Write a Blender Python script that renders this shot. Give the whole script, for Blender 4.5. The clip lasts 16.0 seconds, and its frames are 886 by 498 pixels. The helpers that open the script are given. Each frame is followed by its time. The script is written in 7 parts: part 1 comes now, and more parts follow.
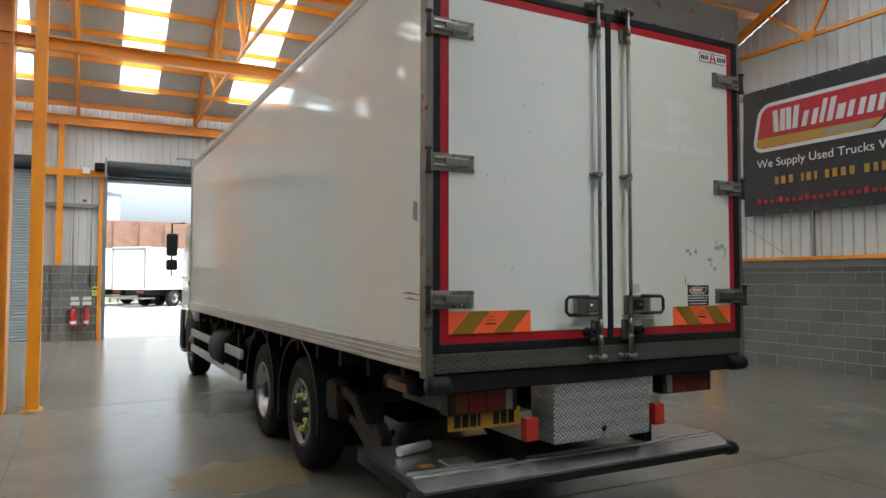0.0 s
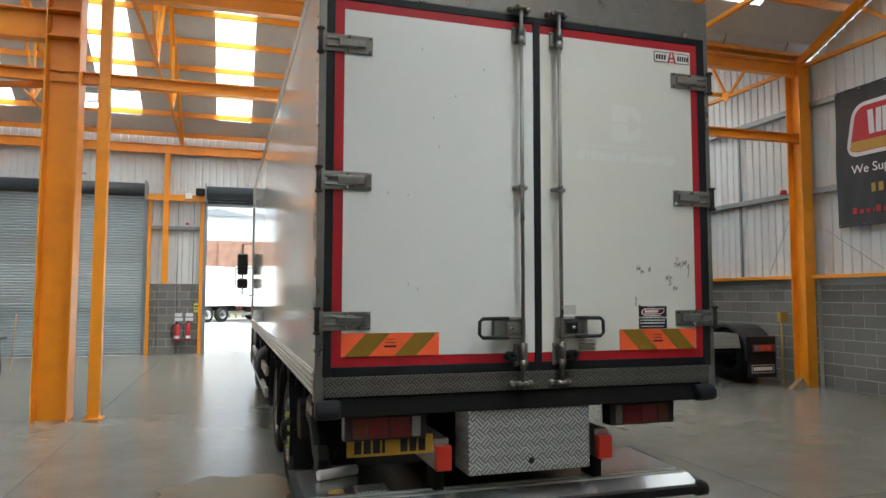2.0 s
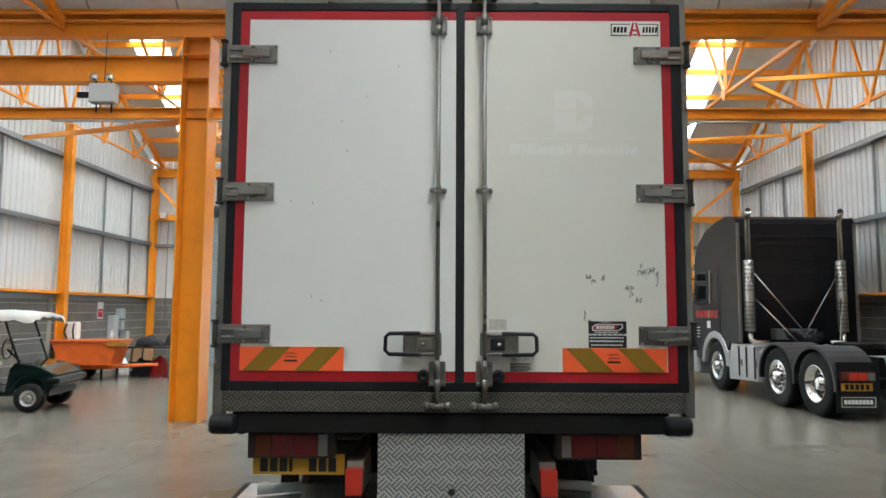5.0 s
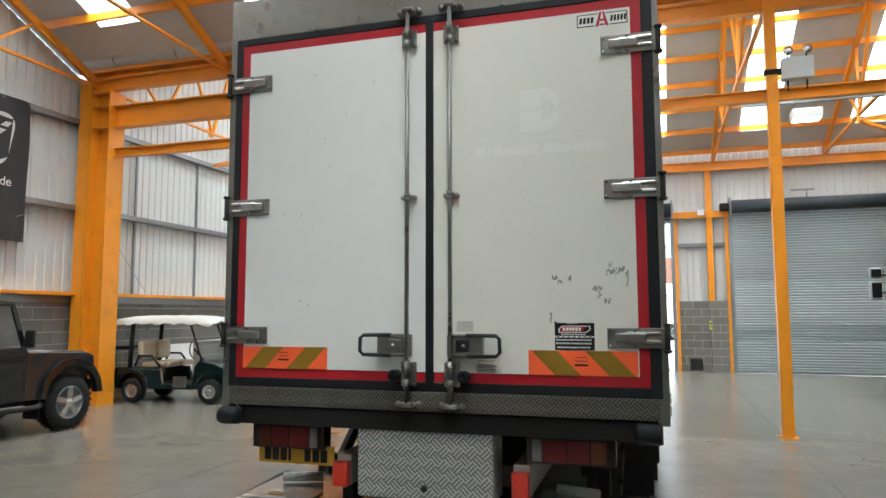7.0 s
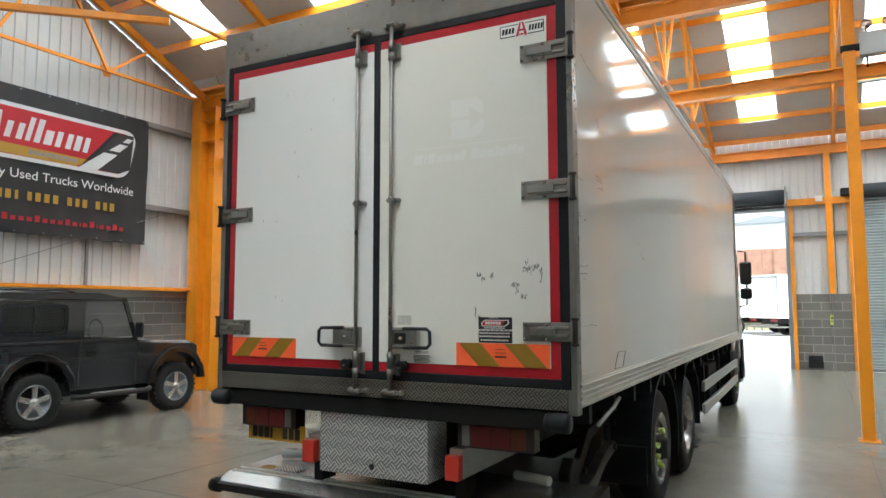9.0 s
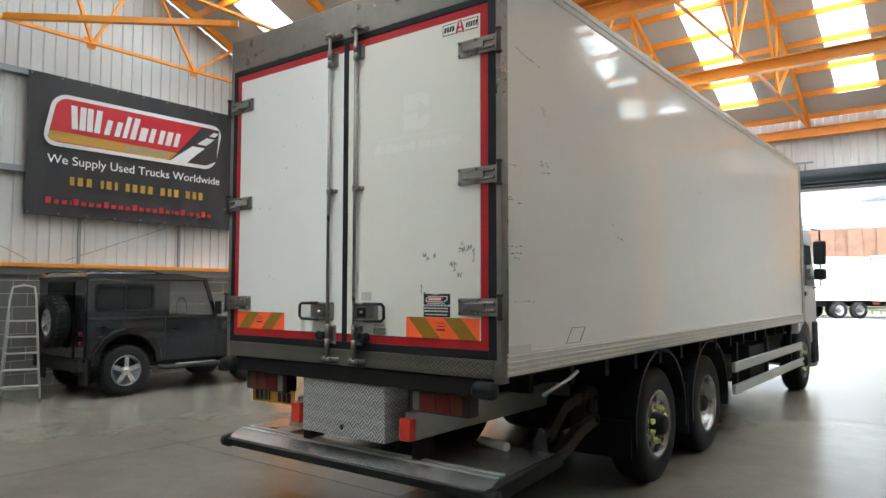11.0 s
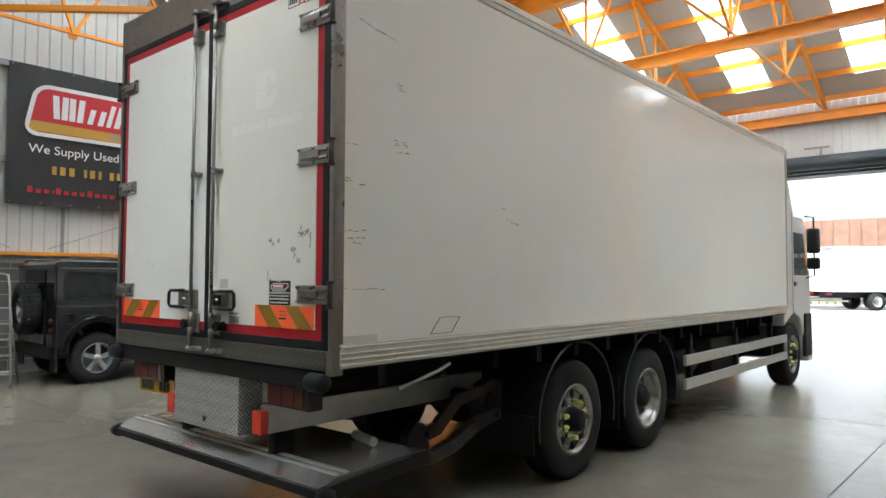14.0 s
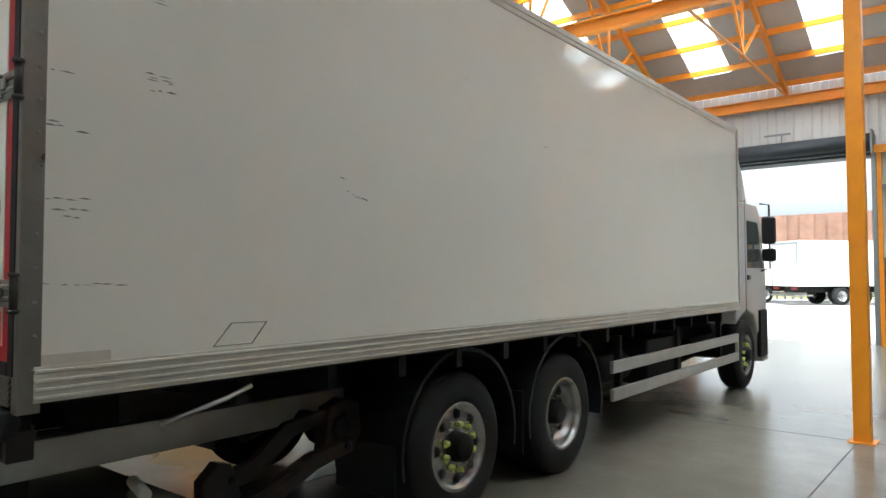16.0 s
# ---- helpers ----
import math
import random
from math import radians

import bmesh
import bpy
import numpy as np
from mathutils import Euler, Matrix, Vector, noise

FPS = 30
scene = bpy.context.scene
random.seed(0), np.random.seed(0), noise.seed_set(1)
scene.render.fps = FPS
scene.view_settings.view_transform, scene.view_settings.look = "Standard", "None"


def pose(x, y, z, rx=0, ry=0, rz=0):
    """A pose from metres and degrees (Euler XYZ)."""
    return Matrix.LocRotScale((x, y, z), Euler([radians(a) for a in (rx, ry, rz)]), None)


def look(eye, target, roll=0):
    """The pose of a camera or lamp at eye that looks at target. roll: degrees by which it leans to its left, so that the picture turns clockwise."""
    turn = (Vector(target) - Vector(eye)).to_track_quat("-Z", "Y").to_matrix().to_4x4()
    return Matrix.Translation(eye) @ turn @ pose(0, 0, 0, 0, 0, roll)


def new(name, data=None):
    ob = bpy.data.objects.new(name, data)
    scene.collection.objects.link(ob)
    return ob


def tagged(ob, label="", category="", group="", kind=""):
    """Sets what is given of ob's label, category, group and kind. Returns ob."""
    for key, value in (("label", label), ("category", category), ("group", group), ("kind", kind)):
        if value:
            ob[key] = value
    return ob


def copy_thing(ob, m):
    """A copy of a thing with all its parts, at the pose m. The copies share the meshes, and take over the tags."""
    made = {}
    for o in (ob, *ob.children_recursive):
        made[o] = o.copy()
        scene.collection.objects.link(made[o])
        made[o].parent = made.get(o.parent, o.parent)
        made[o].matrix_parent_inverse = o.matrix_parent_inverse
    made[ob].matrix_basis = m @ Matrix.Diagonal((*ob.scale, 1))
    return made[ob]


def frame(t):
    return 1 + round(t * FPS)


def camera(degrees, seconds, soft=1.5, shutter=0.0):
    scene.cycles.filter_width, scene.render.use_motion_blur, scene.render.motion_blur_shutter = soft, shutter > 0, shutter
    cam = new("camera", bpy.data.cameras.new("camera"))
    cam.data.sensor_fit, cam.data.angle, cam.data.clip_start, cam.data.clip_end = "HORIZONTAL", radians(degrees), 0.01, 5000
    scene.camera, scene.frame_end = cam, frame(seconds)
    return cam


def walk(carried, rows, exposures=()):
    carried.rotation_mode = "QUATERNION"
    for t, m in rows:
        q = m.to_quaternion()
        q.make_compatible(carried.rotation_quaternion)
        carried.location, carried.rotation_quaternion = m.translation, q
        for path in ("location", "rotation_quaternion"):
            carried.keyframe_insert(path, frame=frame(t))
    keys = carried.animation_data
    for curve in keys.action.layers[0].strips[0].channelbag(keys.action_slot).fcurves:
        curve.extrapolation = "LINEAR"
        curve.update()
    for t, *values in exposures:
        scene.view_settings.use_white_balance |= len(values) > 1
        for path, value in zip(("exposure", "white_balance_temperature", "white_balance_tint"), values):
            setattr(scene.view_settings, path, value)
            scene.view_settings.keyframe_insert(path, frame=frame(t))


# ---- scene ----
cam = camera(65.6, 16.0)
PATH = [
    (0, (0.106, 0.028, 1.657), (1.024, 1.803, 1.746), 0.1),
    (0.5, (0.392, -0.089, 1.673), (1.227, 1.726, 1.763), 0.1),
    (1, (0.727, -0.156, 1.681), (1.456, 1.704, 1.782), 0.0),
    (1.5, (1.006, -0.273, 1.685), (1.667, 1.611, 1.808), 0.1),
    (2, (1.313, -0.315, 1.681), (1.895, 1.594, 1.818), 0.1),
    (2.5, (1.634, -0.32, 1.678), (2.126, 1.612, 1.827), 0.1),
    (3, (1.932, -0.382, 1.678), (2.325, 1.572, 1.845), 0.1),
    (3.5, (2.229, -0.363, 1.666), (2.505, 1.611, 1.837), 0.2),
    (3.7, (2.295, -0.346, 1.673), (2.525, 1.633, 1.846), 0.2),
    (5.8, (3.494, -0.244, 1.673), (3.26, 1.734, 1.857), 0.1),
    (6, (3.613, -0.255, 1.672), (3.313, 1.713, 1.861), -0.0),
    (6.5, (3.938, -0.208, 1.668), (3.484, 1.731, 1.857), -0.1),
    (7, (4.224, -0.18, 1.669), (3.626, 1.719, 1.857), -0.1),
    (7.5, (4.517, -0.202, 1.669), (3.791, 1.652, 1.859), -0.0),
    (8, (4.814, -0.12, 1.658), (3.989, 1.693, 1.841), -0.2),
    (8.5, (5.101, -0.062, 1.665), (4.202, 1.716, 1.845), -0.2),
    (9, (5.367, -0.048, 1.675), (4.408, 1.699, 1.845), -0.1),
    (9.5, (5.634, 0.039, 1.662), (4.597, 1.742, 1.822), -0.2),
    (9.7, (5.758, 0.079, 1.672), (4.684, 1.759, 1.822), -0.2),
    (11.8, (6.705, 0.185, 1.634), (5.426, 1.717, 1.759), 0.2),
    (12, (6.798, 0.192, 1.638), (5.509, 1.716, 1.765), 0.2),
    (12.5, (6.962, 0.288, 1.642), (5.659, 1.8, 1.763), 0.1),
    (13, (7.099, 0.508, 1.622), (5.782, 2.009, 1.737), 0.0),
    (13.5, (7.103, 0.781, 1.603), (5.78, 2.277, 1.698), 0.1),
    (14, (7.082, 1.075, 1.631), (5.76, 2.573, 1.72), 0.2),
    (14.5, (7.087, 1.416, 1.63), (5.78, 2.928, 1.719), 0.1),
    (15, (7.041, 1.743, 1.625), (5.749, 3.267, 1.712), 0.1),
    (15.5, (6.968, 2.109, 1.63), (5.687, 3.642, 1.712), 0.0),
    (16, (6.94, 2.479, 1.605), (5.672, 4.024, 1.685), -0.1),
]
walk(cam, [(t, look(eye, target, roll)) for t, eye, target, roll in PATH],
     [(t, s, 5980, 3) for t, s in ((0, 0.42), (1.5, 0.52), (3.5, 0.7), (6, 0.84), (9, 0.84), (12.5, 0.96), (14, 0.94), (16, 0.68))])

ROOF_W = 7

# ---- world, sun, lights ----
world = bpy.data.worlds.new("sky")
scene.world = world
world.use_nodes = True
wn = world.node_tree.nodes
sky = wn.new("ShaderNodeTexSky")
sky.sky_type, sky.sun_disc = "NISHITA", False
sky.sun_elevation, sky.sun_rotation = radians(68), radians(149)
sky.air_density, sky.dust_density = 0.7, 7.0
wn["Background"].inputs["Strength"].default_value = 0.46
pale = wn.new("ShaderNodeHueSaturation")
pale.inputs["Saturation"].default_value = 0.3
world.node_tree.links.new(sky.outputs[0], pale.inputs["Color"])
world.node_tree.links.new(pale.outputs[0], wn["Background"].inputs["Color"])
sun = new("sun", bpy.data.lights.new("sun", "SUN"))
sun.data.energy, sun.data.angle, sun.data.color = 1.2, radians(60), (1, 0.97, 0.93)
sun.matrix_world = look((0, 0, 30), (-6, 10, 0))


# ---- materials ----
def material(name, colour, rough=0.6, metal=0.0, grain=0.0, scale=20.0, stain=0.0, stain_scale=1.5, dirt=(0.1, 0.09, 0.08), bump=0.0, bump_scale=60.0, coat=0.0, spec=0.5, vary=0.0, rough_vary=0.0, bump_distance=0.01, island=False):
    m = bpy.data.materials.new(name)
    m.use_nodes = True
    n, l = m.node_tree.nodes, m.node_tree.links
    b = n["Principled BSDF"]
    b.inputs["Roughness"].default_value, b.inputs["Metallic"].default_value = rough, metal
    b.inputs["Coat Weight"].default_value, b.inputs["Coat Roughness"].default_value = coat, 0.06
    b.inputs["Specular IOR Level"].default_value = spec
    co = n.new("ShaderNodeTexCoord").outputs["Object"]
    if island or vary:
        geo = n.new("ShaderNodeNewGeometry")
        co = geo.outputs["Position"]
    colour_out = n.new("ShaderNodeRGB").outputs[0]
    colour_out.default_value = (*colour, 1)

    def noise_at(s, detail=6.0, rg=0.6):
        t = n.new("ShaderNodeTexNoise")
        t.inputs["Scale"].default_value, t.inputs["Detail"].default_value, t.inputs["Roughness"].default_value = s, detail, rg
        l.new(co, t.inputs["Vector"])
        return t.outputs["Fac"]

    def mixed(a, c, fac, mode="MIX"):
        x = n.new("ShaderNodeMix")
        x.data_type, x.blend_type = "RGBA", mode
        l.new(fac, x.inputs["Factor"])
        l.new(a, x.inputs["A"])
        if isinstance(c, tuple):
            x.inputs["B"].default_value = (*c, 1)
        else:
            l.new(c, x.inputs["B"])
        return x.outputs["Result"]

    def ranged(v, a, c, lo, hi):
        r = n.new("ShaderNodeMapRange")
        for k, q in zip(("From Min", "From Max", "To Min", "To Max"), (a, c, lo, hi)):
            r.inputs[k].default_value = q
        l.new(v, r.inputs["Value"])
        return r.outputs["Result"]

    if vary:
        if island:
            rnd = n.new("ShaderNodeNewGeometry").outputs["Random Per Island"]
        else:
            rnd = n.new("ShaderNodeObjectInfo").outputs["Random"]
        colour_out = mixed(colour_out, tuple(c * 0.62 for c in colour), ranged(rnd, 0, 1, 0, vary))
    if grain:
        colour_out = mixed(colour_out, tuple(c * 0.5 for c in colour), ranged(noise_at(scale), 0.35, 0.7, 0, grain))
    if stain:
        colour_out = mixed(colour_out, dirt, ranged(noise_at(stain_scale, 9.0, 0.65), 0.5, 0.78, 0, stain))
    l.new(colour_out, b.inputs["Base Color"])
    if rough_vary:
        l.new(ranged(noise_at(stain_scale * 2.3, 8.0), 0.3, 0.7, max(rough - rough_vary, 0.03), min(rough + rough_vary, 1)), b.inputs["Roughness"])
    if bump:
        bp = n.new("ShaderNodeBump")
        bp.inputs["Strength"].default_value, bp.inputs["Distance"].default_value = bump, bump_distance
        l.new(noise_at(bump_scale), bp.inputs["Height"])
        l.new(bp.outputs[0], b.inputs["Normal"])
    return m


def glow(name, colour, strength):
    m = bpy.data.materials.new(name)
    m.use_nodes = True
    b = m.node_tree.nodes["Principled BSDF"]
    b.inputs["Base Color"].default_value = (*colour, 1)
    b.inputs["Emission Color"].default_value, b.inputs["Emission Strength"].default_value = (*colour, 1), strength
    return m


def glass(name, tint, rough=0.02, alpha=0.35):
    m = bpy.data.materials.new(name)
    m.use_nodes = True
    n, l = m.node_tree.nodes, m.node_tree.links
    b = n["Principled BSDF"]
    b.inputs["Base Color"].default_value, b.inputs["Roughness"].default_value = (*tint, 1), rough
    b.inputs["Alpha"].default_value = alpha
    return m


ORANGE = material("orange steel paint", (0.83, 0.30, 0.012), 0.38, grain=0.12, scale=9, stain=0.25, stain_scale=2.5, dirt=(0.25, 0.09, 0.02), bump=0.08, bump_scale=30)
BLOCK = material("concrete block", (0.215, 0.205, 0.185), 0.95, grain=0.45, scale=70, stain=0.35, stain_scale=2.2, dirt=(0.17, 0.16, 0.14), bump=0.5, bump_scale=120, vary=0.85)
BLOCK_REST = material("concrete block far", (0.215, 0.205, 0.185), 0.95, grain=0.45, scale=70, stain=0.35, stain_scale=2.2, dirt=(0.17, 0.16, 0.14), bump=0.5, bump_scale=120, vary=0.5, island=True)
MORTAR = material("mortar", (0.44, 0.42, 0.38), 0.95, grain=0.3, scale=60, bump=0.3)
CLAD = material("white coated steel sheet", (0.60, 0.61, 0.60), 0.45, grain=0.06, scale=4, stain=0.12, stain_scale=0.9, dirt=(0.45, 0.44, 0.40))
LINER = material("roof liner sheet", (0.60, 0.61, 0.60), 0.55, grain=0.1, scale=3, stain=0.15, stain_scale=0.8, dirt=(0.35, 0.34, 0.32))
GALV = material("galvanised steel", (0.30, 0.32, 0.33), 0.42, 0.75, grain=0.3, scale=25, stain=0.2, dirt=(0.2, 0.2, 0.2))
SHUTTER = material("grey shutter slat", (0.31, 0.36, 0.365), 0.45, 0.25, grain=0.1, scale=8, stain=0.2, stain_scale=1.2, dirt=(0.25, 0.28, 0.28), vary=0.15)
# shutter grey with shade put into the colour, for curtain rolled up overhead
SHUTTER_SHADED = material("rolled curtain in shade", (0.055, 0.065, 0.075), 0.5, 0.3, grain=0.2, scale=10)
GRP = material("white gel coat panel", (0.88, 0.865, 0.79), 0.07, grain=0.03, scale=2.5, stain=0.16, stain_scale=0.7, dirt=(0.64, 0.61, 0.50), coat=0.0, rough_vary=0.02, spec=0.45)
DOORWHITE = material("white door skin", (0.74, 0.74, 0.71), 0.3, grain=0.03, scale=3, stain=0.10, stain_scale=1.2, dirt=(0.62, 0.59, 0.50))
DOORCREAM = material("cream door skin", (0.72, 0.705, 0.635), 0.3, grain=0.03, scale=3, stain=0.16, stain_scale=1.2, dirt=(0.58, 0.54, 0.44))
RED = material("red tape", (0.39, 0.010, 0.018), 0.35, grain=0.15, scale=14)
RUBBER = material("black rubber seal", (0.008, 0.009, 0.011), 0.5, grain=0.2, scale=30, spec=0.35)
STAINLESS = material("brushed stainless steel", (0.30, 0.29, 0.265), 0.34, 0.9, grain=0.25, scale=14, stain=0.4, stain_scale=3, dirt=(0.22, 0.20, 0.17), rough_vary=0.1)
CREAMRAIL = material("cream coated alloy rail", (0.66, 0.64, 0.57), 0.35, 0.15, grain=0.12, scale=10, stain=0.4, stain_scale=4, dirt=(0.36, 0.32, 0.25))
ALLOY = material("aluminium rail", (0.52, 0.52, 0.49), 0.38, 0.55, grain=0.2, scale=10, stain=0.35, stain_scale=4, dirt=(0.28, 0.26, 0.22))
CHASSIS = material("grimy black chassis paint", (0.009, 0.0085, 0.008), 0.6, grain=0.3, scale=12, stain=0.4, stain_scale=5, dirt=(0.022, 0.017, 0.012), bump=0.2, spec=0.25)
TYRE = material("tyre rubber", (0.011, 0.011, 0.011), 0.7, grain=0.3, scale=20, stain=0.4, stain_scale=6, dirt=(0.026, 0.025, 0.022), bump=0.15, spec=0.3)
RIM = material("worn silver wheel", (0.46, 0.46, 0.455), 0.26, 0.92, grain=0.4, scale=20, stain=0.85, stain_scale=9, dirt=(0.05, 0.046, 0.042))
CHROME = material("chrome", (0.75, 0.75, 0.75), 0.12, 1.0)
LIME = material("lime plastic", (0.62, 0.72, 0.16), 0.4, stain=0.3, stain_scale=20, dirt=(0.3, 0.32, 0.12))
LENS_RED = material("red lamp lens", (0.11, 0.006, 0.006), 0.3, coat=0.3, stain=0.4, stain_scale=12, dirt=(0.03, 0.02, 0.018))
LENS_AMBER = material("amber lamp lens", (0.10, 0.022, 0.005), 0.3, coat=0.3, stain=0.4, stain_scale=12, dirt=(0.04, 0.025, 0.02))
BRIGHTSTEEL = material("polished stainless pressing", (0.42, 0.41, 0.385), 0.22, 0.9, grain=0.25, scale=18, stain=0.4, stain_scale=6, dirt=(0.2, 0.18, 0.15))
GRIME = material("grimy hinge pin", (0.05, 0.045, 0.04), 0.5, 0.5, grain=0.3, scale=30)
LENS_DARK = material("dark lamp housing", (0.02, 0.012, 0.011), 0.4, grain=0.3, scale=12)
LENS_CLEAR = material("clear reversing lens", (0.20, 0.19, 0.18), 0.25, coat=0.3, stain=0.4, stain_scale=12, dirt=(0.1, 0.09, 0.08))
FADEDPAPER = material("faded paper notice", (0.56, 0.55, 0.49), 0.8, grain=0.5, scale=60)
FLUO = material("fluorescent orange sheet", (0.95, 0.13, 0.035), 0.4, grain=0.05)
OLIVE = material("retroreflective yellow sheet", (0.27, 0.155, 0.012), 0.45, grain=0.1)
BLACK = material("black paint", (0.012, 0.012, 0.013), 0.35, grain=0.1)
PLATE_YELLOW = material("yellow plate", (0.50, 0.27, 0.02), 0.4, grain=0.15, stain=0.2)
WHITE = material("white plastic", (0.78, 0.78, 0.76), 0.4, grain=0.05)
GREYBOX = material("grey plastic box", (0.42, 0.45, 0.45), 0.5)
LAMPWHITE = glow("tube diffuser", (0.9, 0.95, 1.0), 3.0)
GLASS = glass("tinted glass", (0.008, 0.010, 0.011), alpha=0.85)
CLEAR = glass("clear plastic", (0.16, 0.17, 0.17), alpha=0.16)
BANNER = material("black banner vinyl", (0.022, 0.022, 0.024), 0.5, grain=0.2, scale=3, stain=0.3, stain_scale=0.7, dirt=(0.045, 0.045, 0.047))
YELLOW = material("yellow print", (0.42, 0.25, 0.03), 0.5)
REDPRINT = material("red print", (0.42, 0.012, 0.022), 0.5, grain=0.1)
PAPER = material("white paper", (0.75, 0.74, 0.70), 0.8)


def floor_material():
    """Power-floated concrete: broad soft tone, fine grain, small pits."""
    m = material("power floated concrete", (0.222, 0.206, 0.168), 0.25, grain=0.25, scale=35.0)
    n, l = m.node_tree.nodes, m.node_tree.links
    b = n["Principled BSDF"]
    co = n.new("ShaderNodeTexCoord").outputs["Object"]
    base = b.inputs["Base Color"].links[0].from_socket

    def soft(scale, detail, lo, hi, a, c):
        t, r = n.new("ShaderNodeTexNoise"), n.new("ShaderNodeMapRange")
        t.inputs["Scale"].default_value, t.inputs["Detail"].default_value, t.inputs["Roughness"].default_value = scale, detail, 0.68
        r.interpolation_type = "SMOOTHSTEP"
        for k, q in zip(("From Min", "From Max", "To Min", "To Max"), (lo, hi, a, c)):
            r.inputs[k].default_value = q
        l.new(co, t.inputs["Vector"])
        l.new(t.outputs["Fac"], r.inputs["Value"])
        return r.outputs["Result"]

    for fac, dark in ((soft(0.6, 8.0, 0.25, 0.75, 0, 0.6), (0.11, 0.1, 0.079)), (soft(3.0, 12.0, 0.25, 0.75, 0, 0.35), (0.12, 0.11, 0.089))):
        x = n.new("ShaderNodeMix")
        x.data_type = "RGBA"
        l.new(fac, x.inputs["Factor"])
        l.new(base, x.inputs["A"])
        x.inputs["B"].default_value = (*dark, 1)
        base = x.outputs["Result"]
    # small pits and drips
    for fac, dark in ((soft(30.0, 2.0, 0.68, 0.76, 0, 0.4), (0.05, 0.045, 0.036)), (soft(11.0, 2.0, 0.73, 0.78, 0, 0.5), (0.06, 0.054, 0.044))):
        x = n.new("ShaderNodeMix")
        x.data_type = "RGBA"
        l.new(fac, x.inputs["Factor"])
        l.new(base, x.inputs["A"])
        x.inputs["B"].default_value = (*dark, 1)
        base = x.outputs["Result"]
    l.new(base, b.inputs["Base Color"])
    b.inputs["Specular IOR Level"].default_value = 0.46
    return m


FLOOR = floor_material()
ASPHALT = material("yard concrete", (0.42, 0.42, 0.41), 0.85, grain=0.3, scale=4, stain=0.3)
def diffusing_sheet():
    m = bpy.data.materials.new("translucent roof sheet")
    m.use_nodes = True
    n, l = m.node_tree.nodes, m.node_tree.links
    a, b, mix = n.new("ShaderNodeBsdfTranslucent"), n.new("ShaderNodeBsdfTransparent"), n.new("ShaderNodeMixShader")
    a.inputs["Color"].default_value = (0.93, 0.96, 0.97, 1)
    mix.inputs["Fac"].default_value = 0.25
    l.new(a.outputs[0], mix.inputs[1])
    l.new(b.outputs[0], mix.inputs[2])
    l.new(mix.outputs[0], n["Material Output"].inputs["Surface"])
    return m


SKYLIGHT = diffusing_sheet()
PLATFORM = material("worn alloy deck", (0.56, 0.56, 0.55), 0.27, 0.85, grain=0.2, scale=18, stain=0.3, stain_scale=2.5, dirt=(0.3, 0.29, 0.27))
CAPRED = material("red reflector plastic", (0.50, 0.035, 0.02), 0.35, stain=0.3, stain_scale=8, dirt=(0.25, 0.08, 0.05))


def checker_material(name, colour, rough, dirt, low=0.6, size=0.05):
    """Five-bar tread plate: raised bars in alternating directions, the gaps shaded in the colour."""
    m = material(name, colour, rough, 0.6, grain=0.25, scale=12, stain=0.5, stain_scale=5, dirt=dirt)
    n, l = m.node_tree.nodes, m.node_tree.links
    co = n.new("ShaderNodeTexCoord").outputs["Object"]
    sep = n.new("ShaderNodeSeparateXYZ")
    l.new(co, sep.inputs[0])

    def mth(op, a, b=None):
        x = n.new("ShaderNodeMath")
        x.operation = op
        for i, v in enumerate((a, b)):
            if v is None:
                continue
            if isinstance(v, (int, float)):
                x.inputs[i].default_value = v
            else:
                l.new(v, x.inputs[i])
        return x.outputs[0]

    s = 1 / size
    flat = mth("ADD", sep.outputs["X"], sep.outputs["Y"])
    u = mth("MULTIPLY", mth("ADD", flat, sep.outputs["Z"]), s * 0.7071)
    v = mth("MULTIPLY", mth("SUBTRACT", flat, sep.outputs["Z"]), s * 0.7071)
    cell = mth("MODULO", mth("ADD", mth("FLOOR", u), mth("FLOOR", v)), 2.0)
    odd = mth("ABSOLUTE", cell)
    fu, fv = mth("FRACT", u), mth("FRACT", v)
    bars_u = mth("GREATER_THAN", mth("SINE", mth("MULTIPLY", fu, 6.2832 * 3)), 0.25)
    bars_v = mth("GREATER_THAN", mth("SINE", mth("MULTIPLY", fv, 6.2832 * 3)), 0.25)
    h = mth("ADD", mth("MULTIPLY", bars_u, odd), mth("MULTIPLY", bars_v, mth("SUBTRACT", 1.0, odd)))
    bp = n.new("ShaderNodeBump")
    bp.inputs["Strength"].default_value, bp.inputs["Distance"].default_value = 0.9, 0.016
    l.new(h, bp.inputs["Height"])
    l.new(bp.outputs[0], n["Principled BSDF"].inputs["Normal"])
    # shade between the raised bars, multiplied into the base colour
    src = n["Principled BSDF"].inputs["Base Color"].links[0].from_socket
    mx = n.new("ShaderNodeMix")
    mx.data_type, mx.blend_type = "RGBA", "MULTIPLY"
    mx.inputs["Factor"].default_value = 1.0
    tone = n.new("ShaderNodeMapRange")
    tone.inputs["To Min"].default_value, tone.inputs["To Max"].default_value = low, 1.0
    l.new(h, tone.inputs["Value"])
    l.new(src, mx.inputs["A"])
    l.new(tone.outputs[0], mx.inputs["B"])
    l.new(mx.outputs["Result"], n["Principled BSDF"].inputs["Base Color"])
    return m


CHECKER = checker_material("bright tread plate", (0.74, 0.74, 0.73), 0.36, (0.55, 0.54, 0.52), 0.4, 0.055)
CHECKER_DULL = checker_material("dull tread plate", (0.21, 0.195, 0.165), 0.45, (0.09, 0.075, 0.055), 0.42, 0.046)


